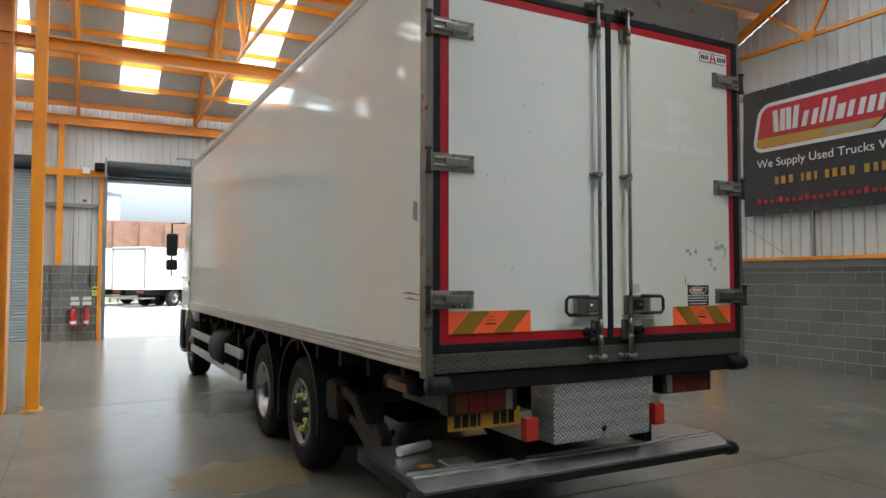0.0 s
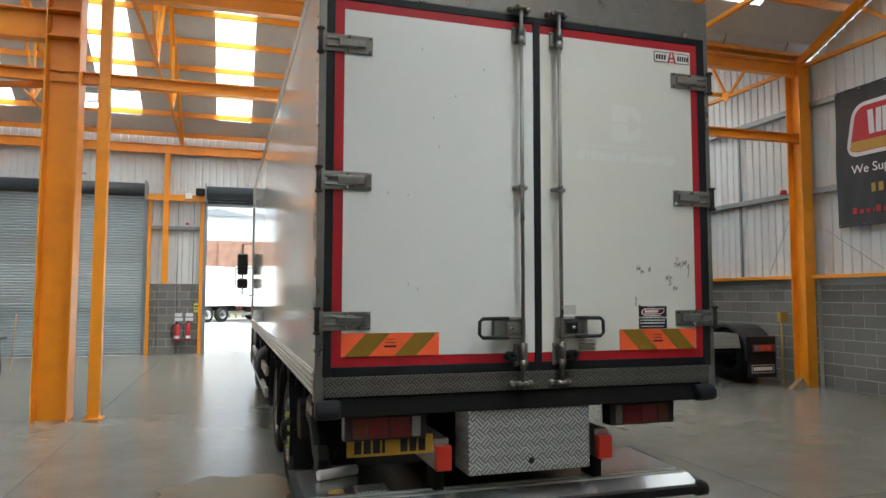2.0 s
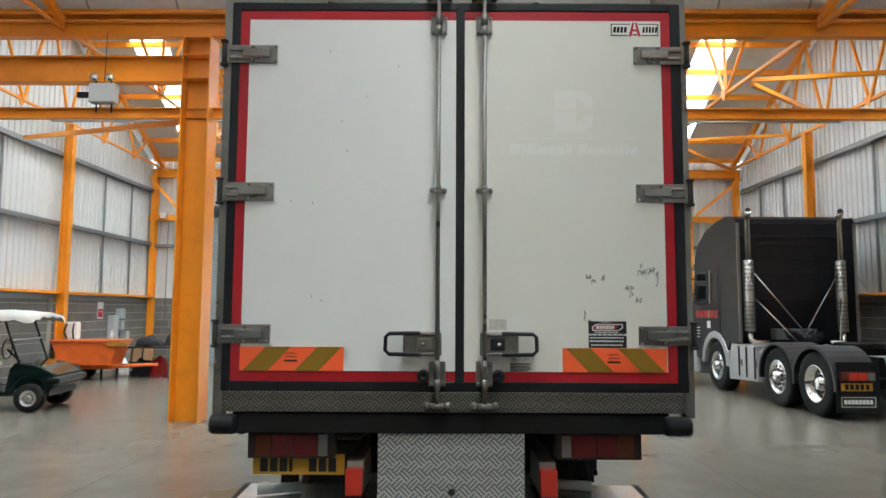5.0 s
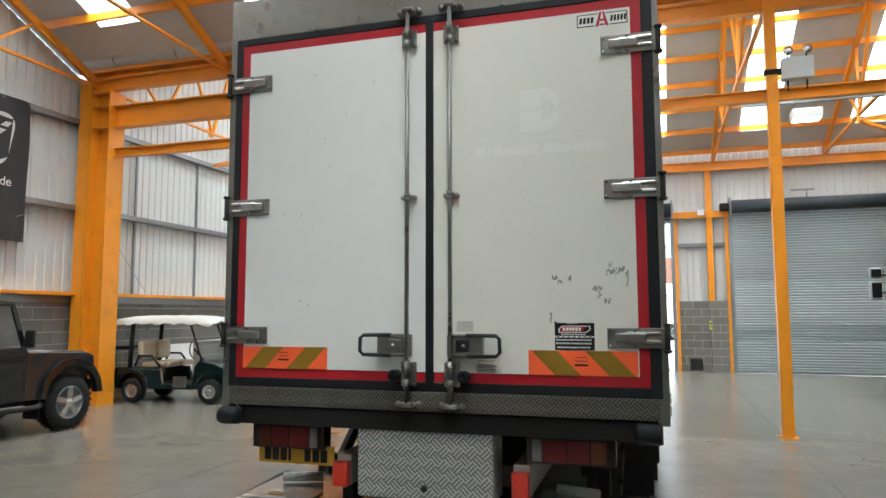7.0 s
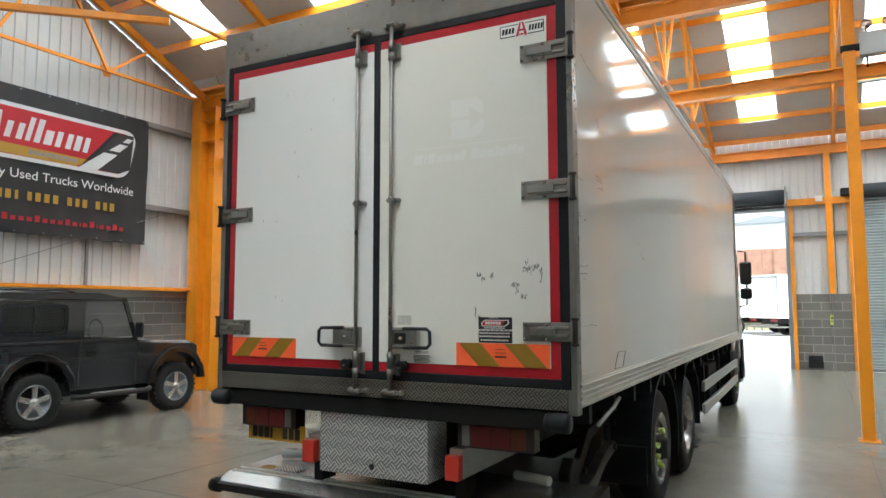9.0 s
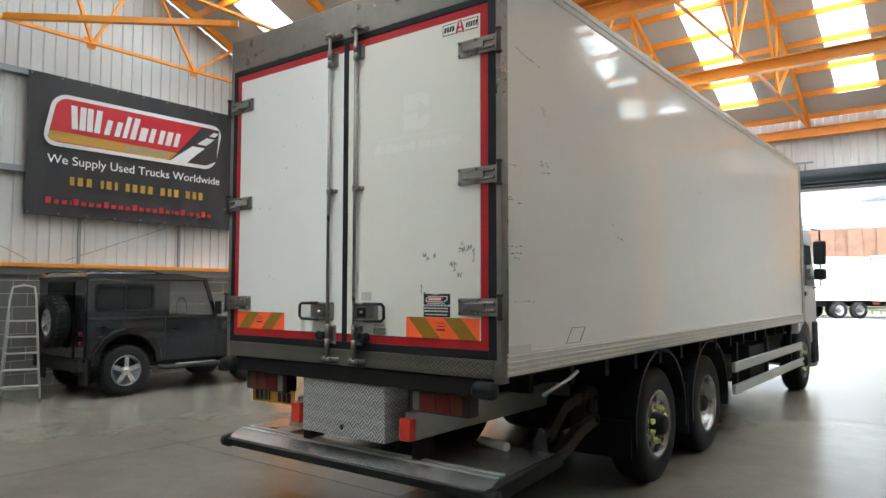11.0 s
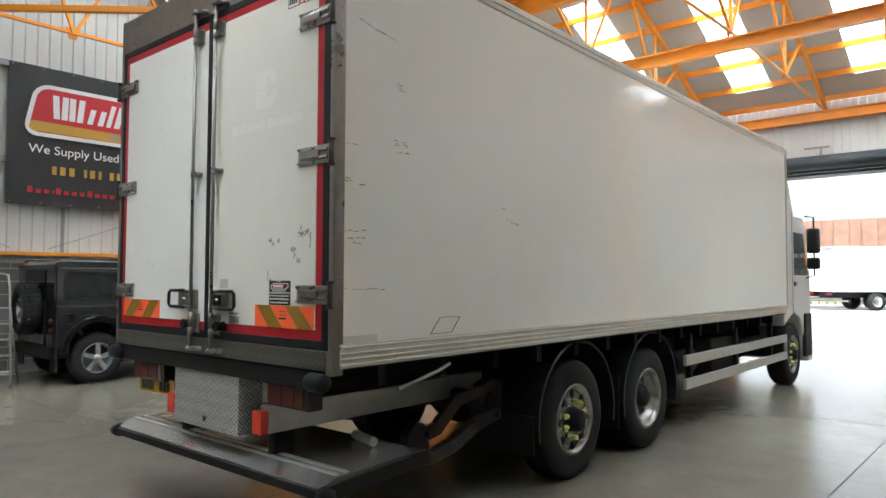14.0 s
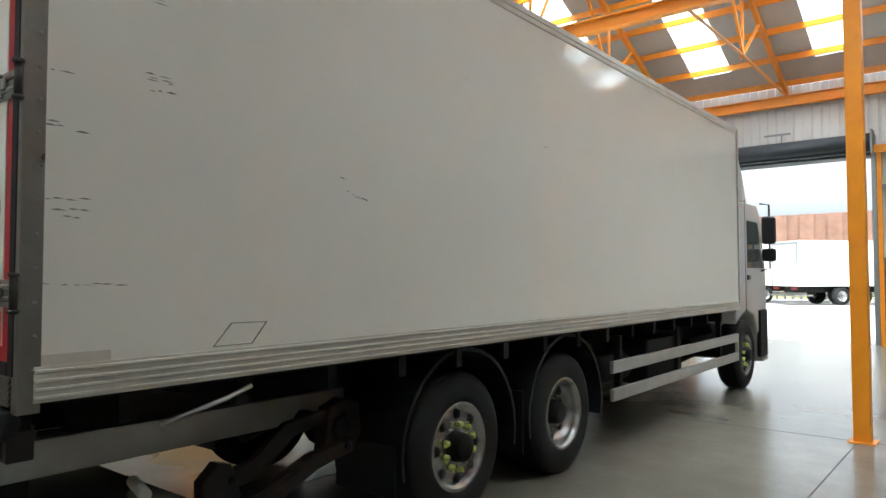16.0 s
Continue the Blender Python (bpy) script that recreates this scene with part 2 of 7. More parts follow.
# ---- building blocks ----
def box(bm, x0, x1, y0, y1, z0, z1, bevel=0.0):
    c = bmesh.ops.create_cube(bm, size=1.0)["verts"]
    for v in c:
        v.co = Vector((x0 + (v.co.x + 0.5) * (x1 - x0), y0 + (v.co.y + 0.5) * (y1 - y0), z0 + (v.co.z + 0.5) * (z1 - z0)))
    if bevel:
        bmesh.ops.bevel(bm, geom=list({e for v in c for e in v.link_edges}), offset=bevel, segments=2, profile=0.5, affect="EDGES")
    return bm


def bar(bm, p0, p1, w, h, up=(0, 0, 1)):
    """A straight bar of w across and h deep, from p0 to p1."""
    p0, p1 = Vector(p0), Vector(p1)
    d = (p1 - p0).normalized()
    side = d.cross(Vector(up))
    side = side.normalized() if side.length > 1e-4 else Vector((1, 0, 0))
    top = side.cross(d).normalized()
    q = []
    for p in (p0, p1):
        for a, b in ((-1, -1), (1, -1), (1, 1), (-1, 1)):
            q.append(bm.verts.new(p + side * (a * w / 2) + top * (b * h / 2)))
    for f in ((0, 1, 2, 3), (7, 6, 5, 4), (0, 4, 5, 1), (1, 5, 6, 2), (2, 6, 7, 3), (3, 7, 4, 0)):
        bm.faces.new([q[i] for i in f])
    return bm


def isection(bm, p0, p1, w, h, tf=0.018, tw=0.012, up=(0, 0, 1)):
    """An I-section from p0 to p1; its depth h lies along up."""
    p0, p1 = Vector(p0), Vector(p1)
    d = (p1 - p0).normalized()
    u = Vector(up)
    u = (u - d * u.dot(d)).normalized()
    bar(bm, p0 + u * (h - tf) / 2, p1 + u * (h - tf) / 2, w, tf, u)
    bar(bm, p0 - u * (h - tf) / 2, p1 - u * (h - tf) / 2, w, tf, u)
    bar(bm, p0, p1, tw, h - 2 * tf, u)
    return bm


def tube(bm, pts, r, n=10, caps=True):
    """A round tube along a line of points."""
    pts = [Vector(p) for p in pts]
    rings = []
    for i, p in enumerate(pts):
        d = (pts[min(i + 1, len(pts) - 1)] - pts[max(i - 1, 0)]).normalized()
        a = d.orthogonal().normalized() if i == 0 else (a - d * a.dot(d)).normalized()
        b = d.cross(a)
        rings.append([bm.verts.new(p + (a * math.cos(k * math.tau / n) + b * math.sin(k * math.tau / n)) * r) for k in range(n)])
    for q, s in zip(rings, rings[1:]):
        for k in range(n):
            f = bm.faces.new((q[k], q[(k + 1) % n], s[(k + 1) % n], s[k]))
            f.smooth = True
    if caps:
        bm.faces.new(rings[0][::-1])
        bm.faces.new(rings[-1])
    return bm


def lathe(bm, profile, centre, axis="x", n=32, start=0.0, sweep=math.tau):
    """A profile of (along, radius) turned about an axis through centre."""
    c = Vector(centre)
    e = {"x": (Vector((1, 0, 0)), Vector((0, 1, 0)), Vector((0, 0, 1))), "y": (Vector((0, 1, 0)), Vector((0, 0, 1)), Vector((1, 0, 0))), "z": (Vector((0, 0, 1)), Vector((1, 0, 0)), Vector((0, 1, 0)))}[axis]
    full = abs(sweep - math.tau) < 1e-6
    m = n if full else n + 1
    rings = [[bm.verts.new(c + e[0] * a + (e[1] * math.cos(start + k * sweep / n) + e[2] * math.sin(start + k * sweep / n)) * r) for k in range(m)] for a, r in profile]
    for q, s in zip(rings, rings[1:]):
        for k in range(n):
            f = bm.faces.new((q[k], q[(k + 1) % m], s[(k + 1) % m], s[k]))
            f.smooth = True
    return bm


def prism(bm, pts, axis, a, b, bevel=0.0):
    """A flat outline pushed from a to b along an axis. pts: the other two coordinates in their xyz order."""
    def at(p, v):
        return {"x": (v, p[0], p[1]), "y": (p[0], v, p[1]), "z": (p[0], p[1], v)}[axis]

    lo, hi = [bm.verts.new(at(p, a)) for p in pts], [bm.verts.new(at(p, b)) for p in pts]
    fs = [bm.faces.new(lo[::-1]), bm.faces.new(hi)]
    k = len(pts)
    fs += [bm.faces.new((lo[i], lo[(i + 1) % k], hi[(i + 1) % k], hi[i])) for i in range(k)]
    bmesh.ops.recalc_face_normals(bm, faces=fs)
    if bevel:
        bmesh.ops.bevel(bm, geom=list({e for f in fs[:2] for e in f.edges}), offset=bevel, segments=2, profile=0.5, affect="EDGES")
    return bm


def mesh_of(name, bm, mat):
    bmesh.ops.recalc_face_normals(bm, faces=bm.faces)
    me = bpy.data.meshes.new(name)
    bm.to_mesh(me)
    bm.free()
    me.materials.append(mat)
    return me


def part(name, bm, mat, parent, label=""):
    ob = new(name, mesh_of(name, bm, mat))
    if parent:
        ob.parent = parent
        ob.matrix_parent_inverse = parent.matrix_world.inverted()
    return tagged(ob, label) if label else ob


def single(name, bm, mat, label, category, group="", kind=""):
    return tagged(part(name, bm, mat, None), label, category, group, kind)


def thing(name, label, category, at=(0, 0, 0), group="", kind=""):
    ob = new(name)
    ob.empty_display_size = 0.1
    ob.matrix_world = Matrix.Translation(at)
    bpy.context.view_layer.update()
    return tagged(ob, label, category, group, kind)


def B():
    return bmesh.new()


def lettering(name, words, size, mat, m, parent=None, depth=0.0015, width=None):
    cu = bpy.data.curves.new(name, "FONT")
    cu.body, cu.size, cu.extrude, cu.align_x, cu.align_y = words, size, depth, "LEFT", "BOTTOM_BASELINE"
    tmp = bpy.data.objects.new(name, cu)
    scene.collection.objects.link(tmp)
    bpy.context.view_layer.update()
    me = bpy.data.meshes.new_from_object(tmp)
    bpy.data.objects.remove(tmp)
    if width:
        w = max(v.co.x for v in me.vertices) or 1
        for v in me.vertices:
            v.co.x *= width / w
    me.materials.clear()
    me.materials.append(mat)
    ob = new(name, me)
    ob.matrix_world = m
    if parent:
        bpy.context.view_layer.update()
        ob.parent = parent
        ob.matrix_parent_inverse = parent.matrix_world.inverted()
    return ob


# ---- the hall: sizes ----
XL, XR = -6.42, 11.93          # inside faces of the two gable walls
YF, YB = 21.05, -2.6           # inside faces of the door wall and the assumed wall behind
YV = 10.24                     # valley and column line
EAVE, SLOPE = 6.03, 0.455
RIDGE_F, RIDGE_B = (YF + YV) / 2, (YV + YB) / 2
BLOCK_TOP = 2.03
DOORS = ((-5.14, -1.12), (0.50, 4.62), (6.2, 10.28))
DOOR_TOP = 4.75
TRUSS_X = (-6.15, -3.2, -0.2, 2.8, 5.82, 8.72, 11.72)


def roof_z(y):
    if y > YV:
        return EAVE + 0.12 + SLOPE * min(YF - y, y - YV)
    return EAVE + 0.12 + SLOPE * min(YV - y, y - YB)


# floor and yard
bm = B()
box(bm, XL - 0.3, XR + 0.3, YB - 0.3, YF + 0.16, -0.3, 0.0)
floor = single("floor", bm, FLOOR, "worn power-floated grey concrete warehouse floor with saw-cut joints", "floor", kind="structure")
for x in (-3.6, -0.48, 2.65, 5.78, 8.9):
    part("saw_cut_joint", box(B(), x - 0.004, x + 0.004, YB, YF, 0.0, 0.0015), CHASSIS, floor)
for y in (4.35, 10.24, 15.9):
    part("saw_cut_joint", box(B(), XL, XR, y - 0.004, y + 0.004, 0.0, 0.0015), CHASSIS, floor)
single("ground", box(B(), -600, 600, YF + 0.165, 900, -0.35, -0.03), ASPHALT, "pale concrete yard outside the open door", "ground", kind="structure")


# ribbed wall sheets
def ribbed(a0, a1, place, z_of, period=0.2, rib=0.05, deep=0.022):
    """A sheet with upright ribs between a0 and a1; place(a, depth, z) gives a point, z_of(a) its lower and upper edge."""
    bm = B()
    a, line = a0, []
    while a < a1:
        for da, dep in ((0, 0), (period - rib - 0.012, 0), (period - rib, deep), (period - 0.012, deep)):
            if a + da < a1:
                line.append((a + da, dep))
        a += period
    line.append((a1, 0))
    low, top = [], []
    for a, dep in line:
        z0, z1 = z_of(a)
        low.append(bm.verts.new(place(a, dep, z0)))
        top.append(bm.verts.new(place(a, dep, z1)))
    for i in range(len(line) - 1):
        bm.faces.new((low[i], low[i + 1], top[i + 1], top[i]))
    return bm


for name, x, sgn in (("wall_west", XL, -1), ("wall_east", XR, 1)):
    bm = ribbed(YB, YF + 0.15, lambda a, d, z: (x + sgn * (0.06 + d), a, z), lambda a: (BLOCK_TOP - 0.05, roof_z(min(a, YF)) + 0.1))
    single(name, bm, CLAD, "white ribbed steel sheet gable wall above grey blockwork", "wall", kind="structure")
bm = B()
gaps = [XL - 0.1] + [v for d in DOORS for v in d] + [XR + 0.1]
wall = single("wall_north", ribbed(XL, XR, lambda a, d, z: (a, YF + 0.06 + d, z), lambda a: (DOOR_TOP, EAVE + 0.3)), CLAD, "white ribbed steel sheet wall over three roller doors", "wall", kind="structure")
for a, b in zip(gaps[::2], gaps[1::2]):
    part("sheet", ribbed(a, b, lambda q, d, z: (q, YF + 0.06 + d, z), lambda q: (BLOCK_TOP - 0.05, DOOR_TOP)), CLAD, wall)
single("wall_south", ribbed(XL, XR, lambda a, d, z: (a, YB - 0.06 - d, z), lambda a: (BLOCK_TOP - 0.05, EAVE + 0.3)), CLAD, "assumed white ribbed steel sheet wall behind the camera", "wall", kind="structure")
# grey base added out of view, so less light bounces onto the truck doors
single("wall_south_base", box(B(), XL, XR, YB - 0.16, YB, 0.0, BLOCK_TOP), BLOCK_REST, "assumed grey base of the unseen wall, dulling its bounced light", "wall", kind="structure")

# roof: two pitched bays, each slope with strips of rooflight between the trusses
SKY_X = ((-5.2, -4.3), (-2.18, -1.2), (0.77, 1.72), (3.6, 4.54), (6.48, 7.4), (9.18, 10.08))
for bay, (y0, ridge) in enumerate(((YF, RIDGE_F), (YV, RIDGE_F), (YV, RIDGE_B), (YB, RIDGE_B))):
    y1 = ridge
    s0, s1 = y0 + (y1 - y0) * 0.14, y0 + (y1 - y0) * 0.9

    def sheet(xa, xb, ya, yb, bm):
        bar(bm, ((xa + xb) / 2, ya, roof_z(ya) + 0.26), ((xa + xb) / 2, yb, roof_z(yb) + 0.26), xb - xa, 0.05)

    bm = B()
    # the rear slope is out of view; its two strips only set the doors' light
    strips = SKY_X if bay < 3 else SKY_X[1:4:2]
    edges = [XL - 0.2] + [v for s in strips for v in s] + [XR + 0.2]
    for xa, xb in zip(edges[::2], edges[1::2]):
        sheet(xa, xb, y0 - 0.0, y1, bm)
    for xa, xb in strips:
        sheet(xa, xb, y0, s0, bm)
        sheet(xa, xb, s1, y1, bm)
    single("ceiling", bm, LINER, "pale grey lined sheet roof slope with rooflight strips", "ceiling", kind="structure")
    for xa, xb in strips:
        bm = B()
        bar(bm, ((xa + xb) / 2, s0, roof_z(s0) + 0.27), ((xa + xb) / 2, s1, roof_z(s1) + 0.27), xb - xa, 0.006)
        ob = single("rooflight", bm, SKYLIGHT, "translucent white rooflight strip between roof sheets", "rooflight", "rooflights", kind="structure")
        ob.visible_shadow = False
        lamp = new("rooflight_daylight", bpy.data.lights.new("rooflight_daylight", "AREA"))
        lamp.data.shape, lamp.data.size, lamp.data.size_y, lamp.data.energy = "RECTANGLE", xb - xa, math.hypot(s1 - s0, roof_z(s1) - roof_z(s0)), ROOF_W * (s1 - s0) / (y1 - y0) * (2.0 if bay < 2 else 1.45)
        lamp.data.color = (0.84, 0.97, 0.98)
        mid = Vector(((xa + xb) / 2, (s0 + s1) / 2, (roof_z(s0) + roof_z(s1)) / 2 + 0.34))
        nrm = Vector((0, -(roof_z(s1) - roof_z(s0)) / (s1 - s0), 1)).normalized()
        lamp.matrix_world = look(mid, mid - nrm)
        bpy.context.view_layer.update()
    # purlins
    for k in range(7):
        y = y0 + (y1 - y0) * (0.02 + 0.162 * k)
        single("purlin", bar(B(), (XL, y, roof_z(y) + 0.17), (XR, y, roof_z(y) + 0.17), 0.06, 0.14), ORANGE, "orange painted steel purlin", "purlin", "purlins", kind="structure")

# ---- steel frame ----
frame_label = "orange painted steel"
for x in (-0.48, 5.82):
    single("column", box(box(B(), x - 0.075, x + 0.075, YV - 0.075, YV + 0.075, 0, 6.2, 0.006), x - 0.12, x + 0.12, YV - 0.12, YV + 0.12, 0, 0.012), ORANGE, "slim orange box-section steel column bolted to the floor", "column", "slim columns", kind="structure")
bm = isection(B(), (-0.99, YV - 0.02, 0), (-0.99, YV - 0.02, 5.92), 0.40, 0.44, 0.022, 0.014, up=(1, 0, 0))
for z in (5.25, 5.62, 5.9):
    box(bm, -1.2, -0.78, YV - 0.2, YV + 0.17, z - 0.01, z + 0.01)
single("column", bm, ORANGE, "wide orange steel I-section column carrying the crane beam", "column", kind="structure")
bm = isection(B(), (XL + 0.62, YV - 0.02, 0), (XL + 0.62, YV - 0.02, 5.9), 0.40, 0.44, 0.022, 0.014, up=(1, 0, 0))
for z in (5.2, 5.62, 5.88):
    box(bm, XL + 0.41, XL + 0.83, YV - 0.2, YV + 0.17, z - 0.01, z + 0.01)
single("column", bm, ORANGE, "wide orange steel I-section column carrying the crane beam at the wall", "column", kind="structure")
for x, w in ((XL + 0.2, 1), (XR - 0.2, -1)):
    single("column", isection(B(), (x, YV, 0), (x, YV, 6.1), 0.25, 0.34, up=(0, 1, 0)), ORANGE, "orange steel wall column at the valley", "column", "wall columns", kind="structure")
    single("column", isection(B(), (x, 15.9 if w > 0 else 16.5, 0), (x, 15.9 if w > 0 else 16.5, 6.1), 0.16, 0.2, up=(1, 0, 0)), ORANGE, "orange steel wall post", "column", "wall posts", kind="structure")
for x, zf in ((XL + 0.1, 0), (-0.58, 2.03), (5.64, 2.03), (XR - 0.15, 0)):
    single("column", isection(B(), (x, YF - 0.12, zf), (x, YF - 0.12, EAVE), 0.15, 0.2, up=(0, 1, 0)), ORANGE, "orange steel post against the door wall", "column", "door wall posts", kind="structure")
single("valley_beam", isection(B(), (XL, YV, 6.08), (XR, YV, 6.08), 0.15, 0.25), ORANGE, "long orange steel valley beam", "beam", kind="structure")
single("eave_beam", isection(B(), (XL, YF - 0.12, EAVE - 0.1), (XR, YF - 0.12, EAVE - 0.1), 0.15, 0.26), ORANGE, "long orange steel eaves beam", "beam", kind="structure")
single("tie_beam", isection(B(), (XL, YV, 4.73), (XR, YV, 4.73), 0.12, 0.17), ORANGE, "long orange steel tie beam between columns", "beam", kind="structure")
single("crane_beam", isection(B(), (XL, YV - 0.02, 5.42), (-1.2, YV - 0.02, 5.42), 0.2, 0.42), ORANGE, "deep orange steel crane beam", "beam", kind="structure")
single("valley_gutter", tube(B(), [(XL, YV - 0.1, 6.52), (XR, YV - 0.1, 6.52)], 0.17, 14), LINER, "pale round valley gutter lining with dark straps", "gutter", kind="structure")
for k in range(13):
    x = XL + 0.9 + 1.4 * k
    single("gutter_strap", lathe(B(), ((-0.015, 0.178), (0.015, 0.178)), (x, YV - 0.1, 6.52), "x", 14), GALV, "dark grey gutter strap", "strap", "gutter straps", kind="structure")


def truss(x, y0, y1, gable):
    """A light roof truss across one bay."""
    t = thing("roof_truss", "light orange steel lattice roof truss", "truss", (x, y0, EAVE), "roof trusses", "structure")
    mid = (y0 + y1) / 2
    ang = 0.07
    foot = EAVE + 0.05
    for ya, yb in ((y0, mid), (y1, mid)):
        part("rafter", bar(B(), (x, ya, roof_z(ya) + 0.02), (x, yb, roof_z(yb) + 0.02), 0.09, 0.14), ORANGE, t)
    half = (y1 - y0) / 2
    rise = 0.0 if gable else 0.12
    fs = (0.18, 0.34, 0.5, 0.66, 0.82) if gable else (0.34, 0.66)

    def chord_z(f):
        return foot + rise * min(1, 3 * f, 3 * (1 - f))

    nodes = [(y0 + (y1 - y0) * f, chord_z(f)) for f in (0, *fs, 1)]
    for (ya, za), (yb, zb) in zip(nodes, nodes[1:]):
        bm = bar(B(), (x, ya, za), (x, yb, zb), ang, 0.012)
        part("bottom_chord", bar(bm, (x - 0.029, ya, za + 0.03), (x - 0.029, yb, zb + 0.03), 0.012, ang), ORANGE, t)
    if gable:
        webs = [(f, f + e) for f in fs for e in (-0.07, 0.07)]
    else:
        webs = [(0.34, 0.22), (0.34, 0.34), (0.34, 0.47), (0.66, 0.53), (0.66, 0.66), (0.66, 0.78)]
    for f, g in webs:
        ya, yb = y0 + (y1 - y0) * f, y0 + (y1 - y0) * g
        part("web", bar(B(), (x, ya, chord_z(f)), (x, yb, roof_z(yb)), 0.055, 0.05), ORANGE, t)
    for f in fs:
        ya = y0 + (y1 - y0) * f
        za = chord_z(f)
        part("gusset", prism(B(), ((ya - 0.13, za + 0.12), (ya + 0.13, za + 0.12), (ya + 0.06, za - 0.09), (ya - 0.06, za - 0.09)), "x", x - 0.05, x - 0.04), ORANGE, t)


for x in TRUSS_X:
    for y0, y1 in ((YV, YF), (YB, YV)):
        truss(x, y0, y1, x in (TRUSS_X[0], TRUSS_X[-1]))

# wall rails and the orange ledge above the blockwork
for name, x, s in (("west", XL, 1), ("east", XR, -1)):
    for z in (3.69, 5.36):
        single("wall_rail", bar(B(), (x + s * 0.02, YB, z), (x + s * 0.02, YF, z), 0.14, 0.10), GALV, "galvanised steel sheeting rail", "rail", "sheeting rails", kind="structure")
    single("ledge", bar(B(), (x + s * 0.06, YB, 2.06), (x + s * 0.06, YF, 2.06), 0.22, 0.06), ORANGE, "orange painted steel ledge over blockwork", "ledge", kind="structure")
    single("flashing", bar(B(), (x + s * 0.012, YB, 1.96), (x + s * 0.012, YF, 1.96), 0.03, 0.13), GALV, "dull grey flashing strip above the blockwork", "flashing", kind="structure")
    for y in ((1.9, 3.9, 5.87, 7.83, 11.73, 13.75, 18.05, 19.6) if s > 0 else (1.9, 3.9, 6.0, 8.09, 12.12, 14.23, 18.2, 19.6)):
        single("wall_post", bar(B(), (x + s * 0.0, y, 2.1), (x + s * 0.0, y, 5.3), 0.04, 0.05, (0, 1, 0)), GALV, "thin galvanised upright between sheeting rails", "post", "thin uprights", kind="structure")
for a, b in zip(gaps[::2], gaps[1::2]):
    single("wall_rail", bar(B(), (a, YF + 0.02, 3.65), (b, YF + 0.02, 3.65), 0.12, 0.1), GALV, "galvanised steel sheeting rail", "rail", "sheeting rails", kind="structure")
    single("door_rail", bar(B(), (a, YF - 0.1, 4.52), (b, YF - 0.1, 4.52), 0.12, 0.18), ORANGE, "orange steel rail between roller doors", "rail", "door rails", kind="structure")


# roller doors
def roller_door(name, x0, x1, shut):
    d = thing(name, "closed grey steel roller shutter" if shut else "open roller shutter, its rolled-up curtain darkened as in shade", "roller door", ((x0 + x1) / 2, YF - 0.1, 0), kind="structure")
    for x in (x0, x1):
        part("guide", box(B(), x - 0.05, x + 0.05, YF - 0.12, YF - 0.02, 0, 4.85, 0.004), GALV, d)
        j = x - 0.1 if x == x0 else x + 0.1
        part("jamb", box(B(), j - 0.045, j + 0.045, YF - 0.1, YF - 0.005, 0, 4.5, 0.004), ORANGE, d, "orange steel door jamb")
        part("end_plate", box(B(), x - 0.02, x + 0.02, YF - 0.42, YF - 0.02, 4.4, 4.95, 0.004), GALV, d)
    part("barrel", lathe(B(), ((x0, 0.001), (x0, 0.19), (x1, 0.19), (x1, 0.001)), (0, YF - 0.22, 4.7), "x", 20), SHUTTER_SHADED, d)
    part("motor", box(B(), x0 - 0.28, x0 - 0.03, YF - 0.36, YF - 0.12, 4.6, 4.8, 0.03), CHASSIS, d)
    z = 0.02 if shut else 4.32
    me = None
    part("bottom_rail", box(B(), x0 + 0.04, x1 - 0.04, YF - 0.12, YF - 0.05, z - 0.01, z + 0.07, 0.01), GALV, d)
    z += 0.075
    bm = B()
    prism(bm, ((YF - 0.075, 0), (YF - 0.093, 0.012), (YF - 0.098, 0.037), (YF - 0.093, 0.062), (YF - 0.075, 0.074), (YF - 0.07, 0.037)), "x", x0 + 0.045, x1 - 0.045)
    me = mesh_of("slat", bm, SHUTTER if shut else SHUTTER_SHADED)
    while z < 4.58:
        s = new("slat", me)
        s.location = (0, 0, z)
        s.parent = d
        s.matrix_parent_inverse = d.matrix_world.inverted()
        z += 0.076
    return d


roller_door("door_1", *DOORS[0], True)
roller_door("door_2", *DOORS[1], False)
roller_door("door_3", *DOORS[2], True)

# ---- the box truck ----
TX0, TX1, TY0, TY1 = 1.738, 4.25, 3.385, 12.11
TZ0, TZ1 = 1.12, 3.61
truck = thing("box_truck", "white refrigerated box truck with red-edged rear doors and lowered tail lift", "truck", (2.42, 3.385, 0))


def tp(name, bm, mat, label="", under=None):
    return part(name, bm, mat, under or truck, label)


# box body
tp("side_panel", box(B(), TX1 - 0.06, TX1, TY0 + 0.06, TY1, TZ0 + 0.16, TZ1 - 0.09), GRP, "glossy white side panel with scuffs")
tp("side_panel", box(B(), TX0, TX0 + 0.06, TY0 + 0.06, TY1, TZ0 + 0.16, TZ1 - 0.09), GRP, "glossy white side panel with scuffs")
tp("roof_panel", box(B(), TX0 + 0.03, TX1 - 0.03, TY0 + 0.05, TY1, TZ1 - 0.06, TZ1 - 0.02), GRP)
tp("front_panel", box(B(), TX0 + 0.02, TX1 - 0.02, TY1 - 0.06, TY1 + 0.01, TZ0 + 0.1, TZ1 - 0.03), GRP)
tp("body_floor", box(B(), TX0 + 0.02, TX1 - 0.02, TY0 + 0.08, TY1 - 0.06, TZ0 + 0.02, TZ0 + 0.16), CHASSIS)
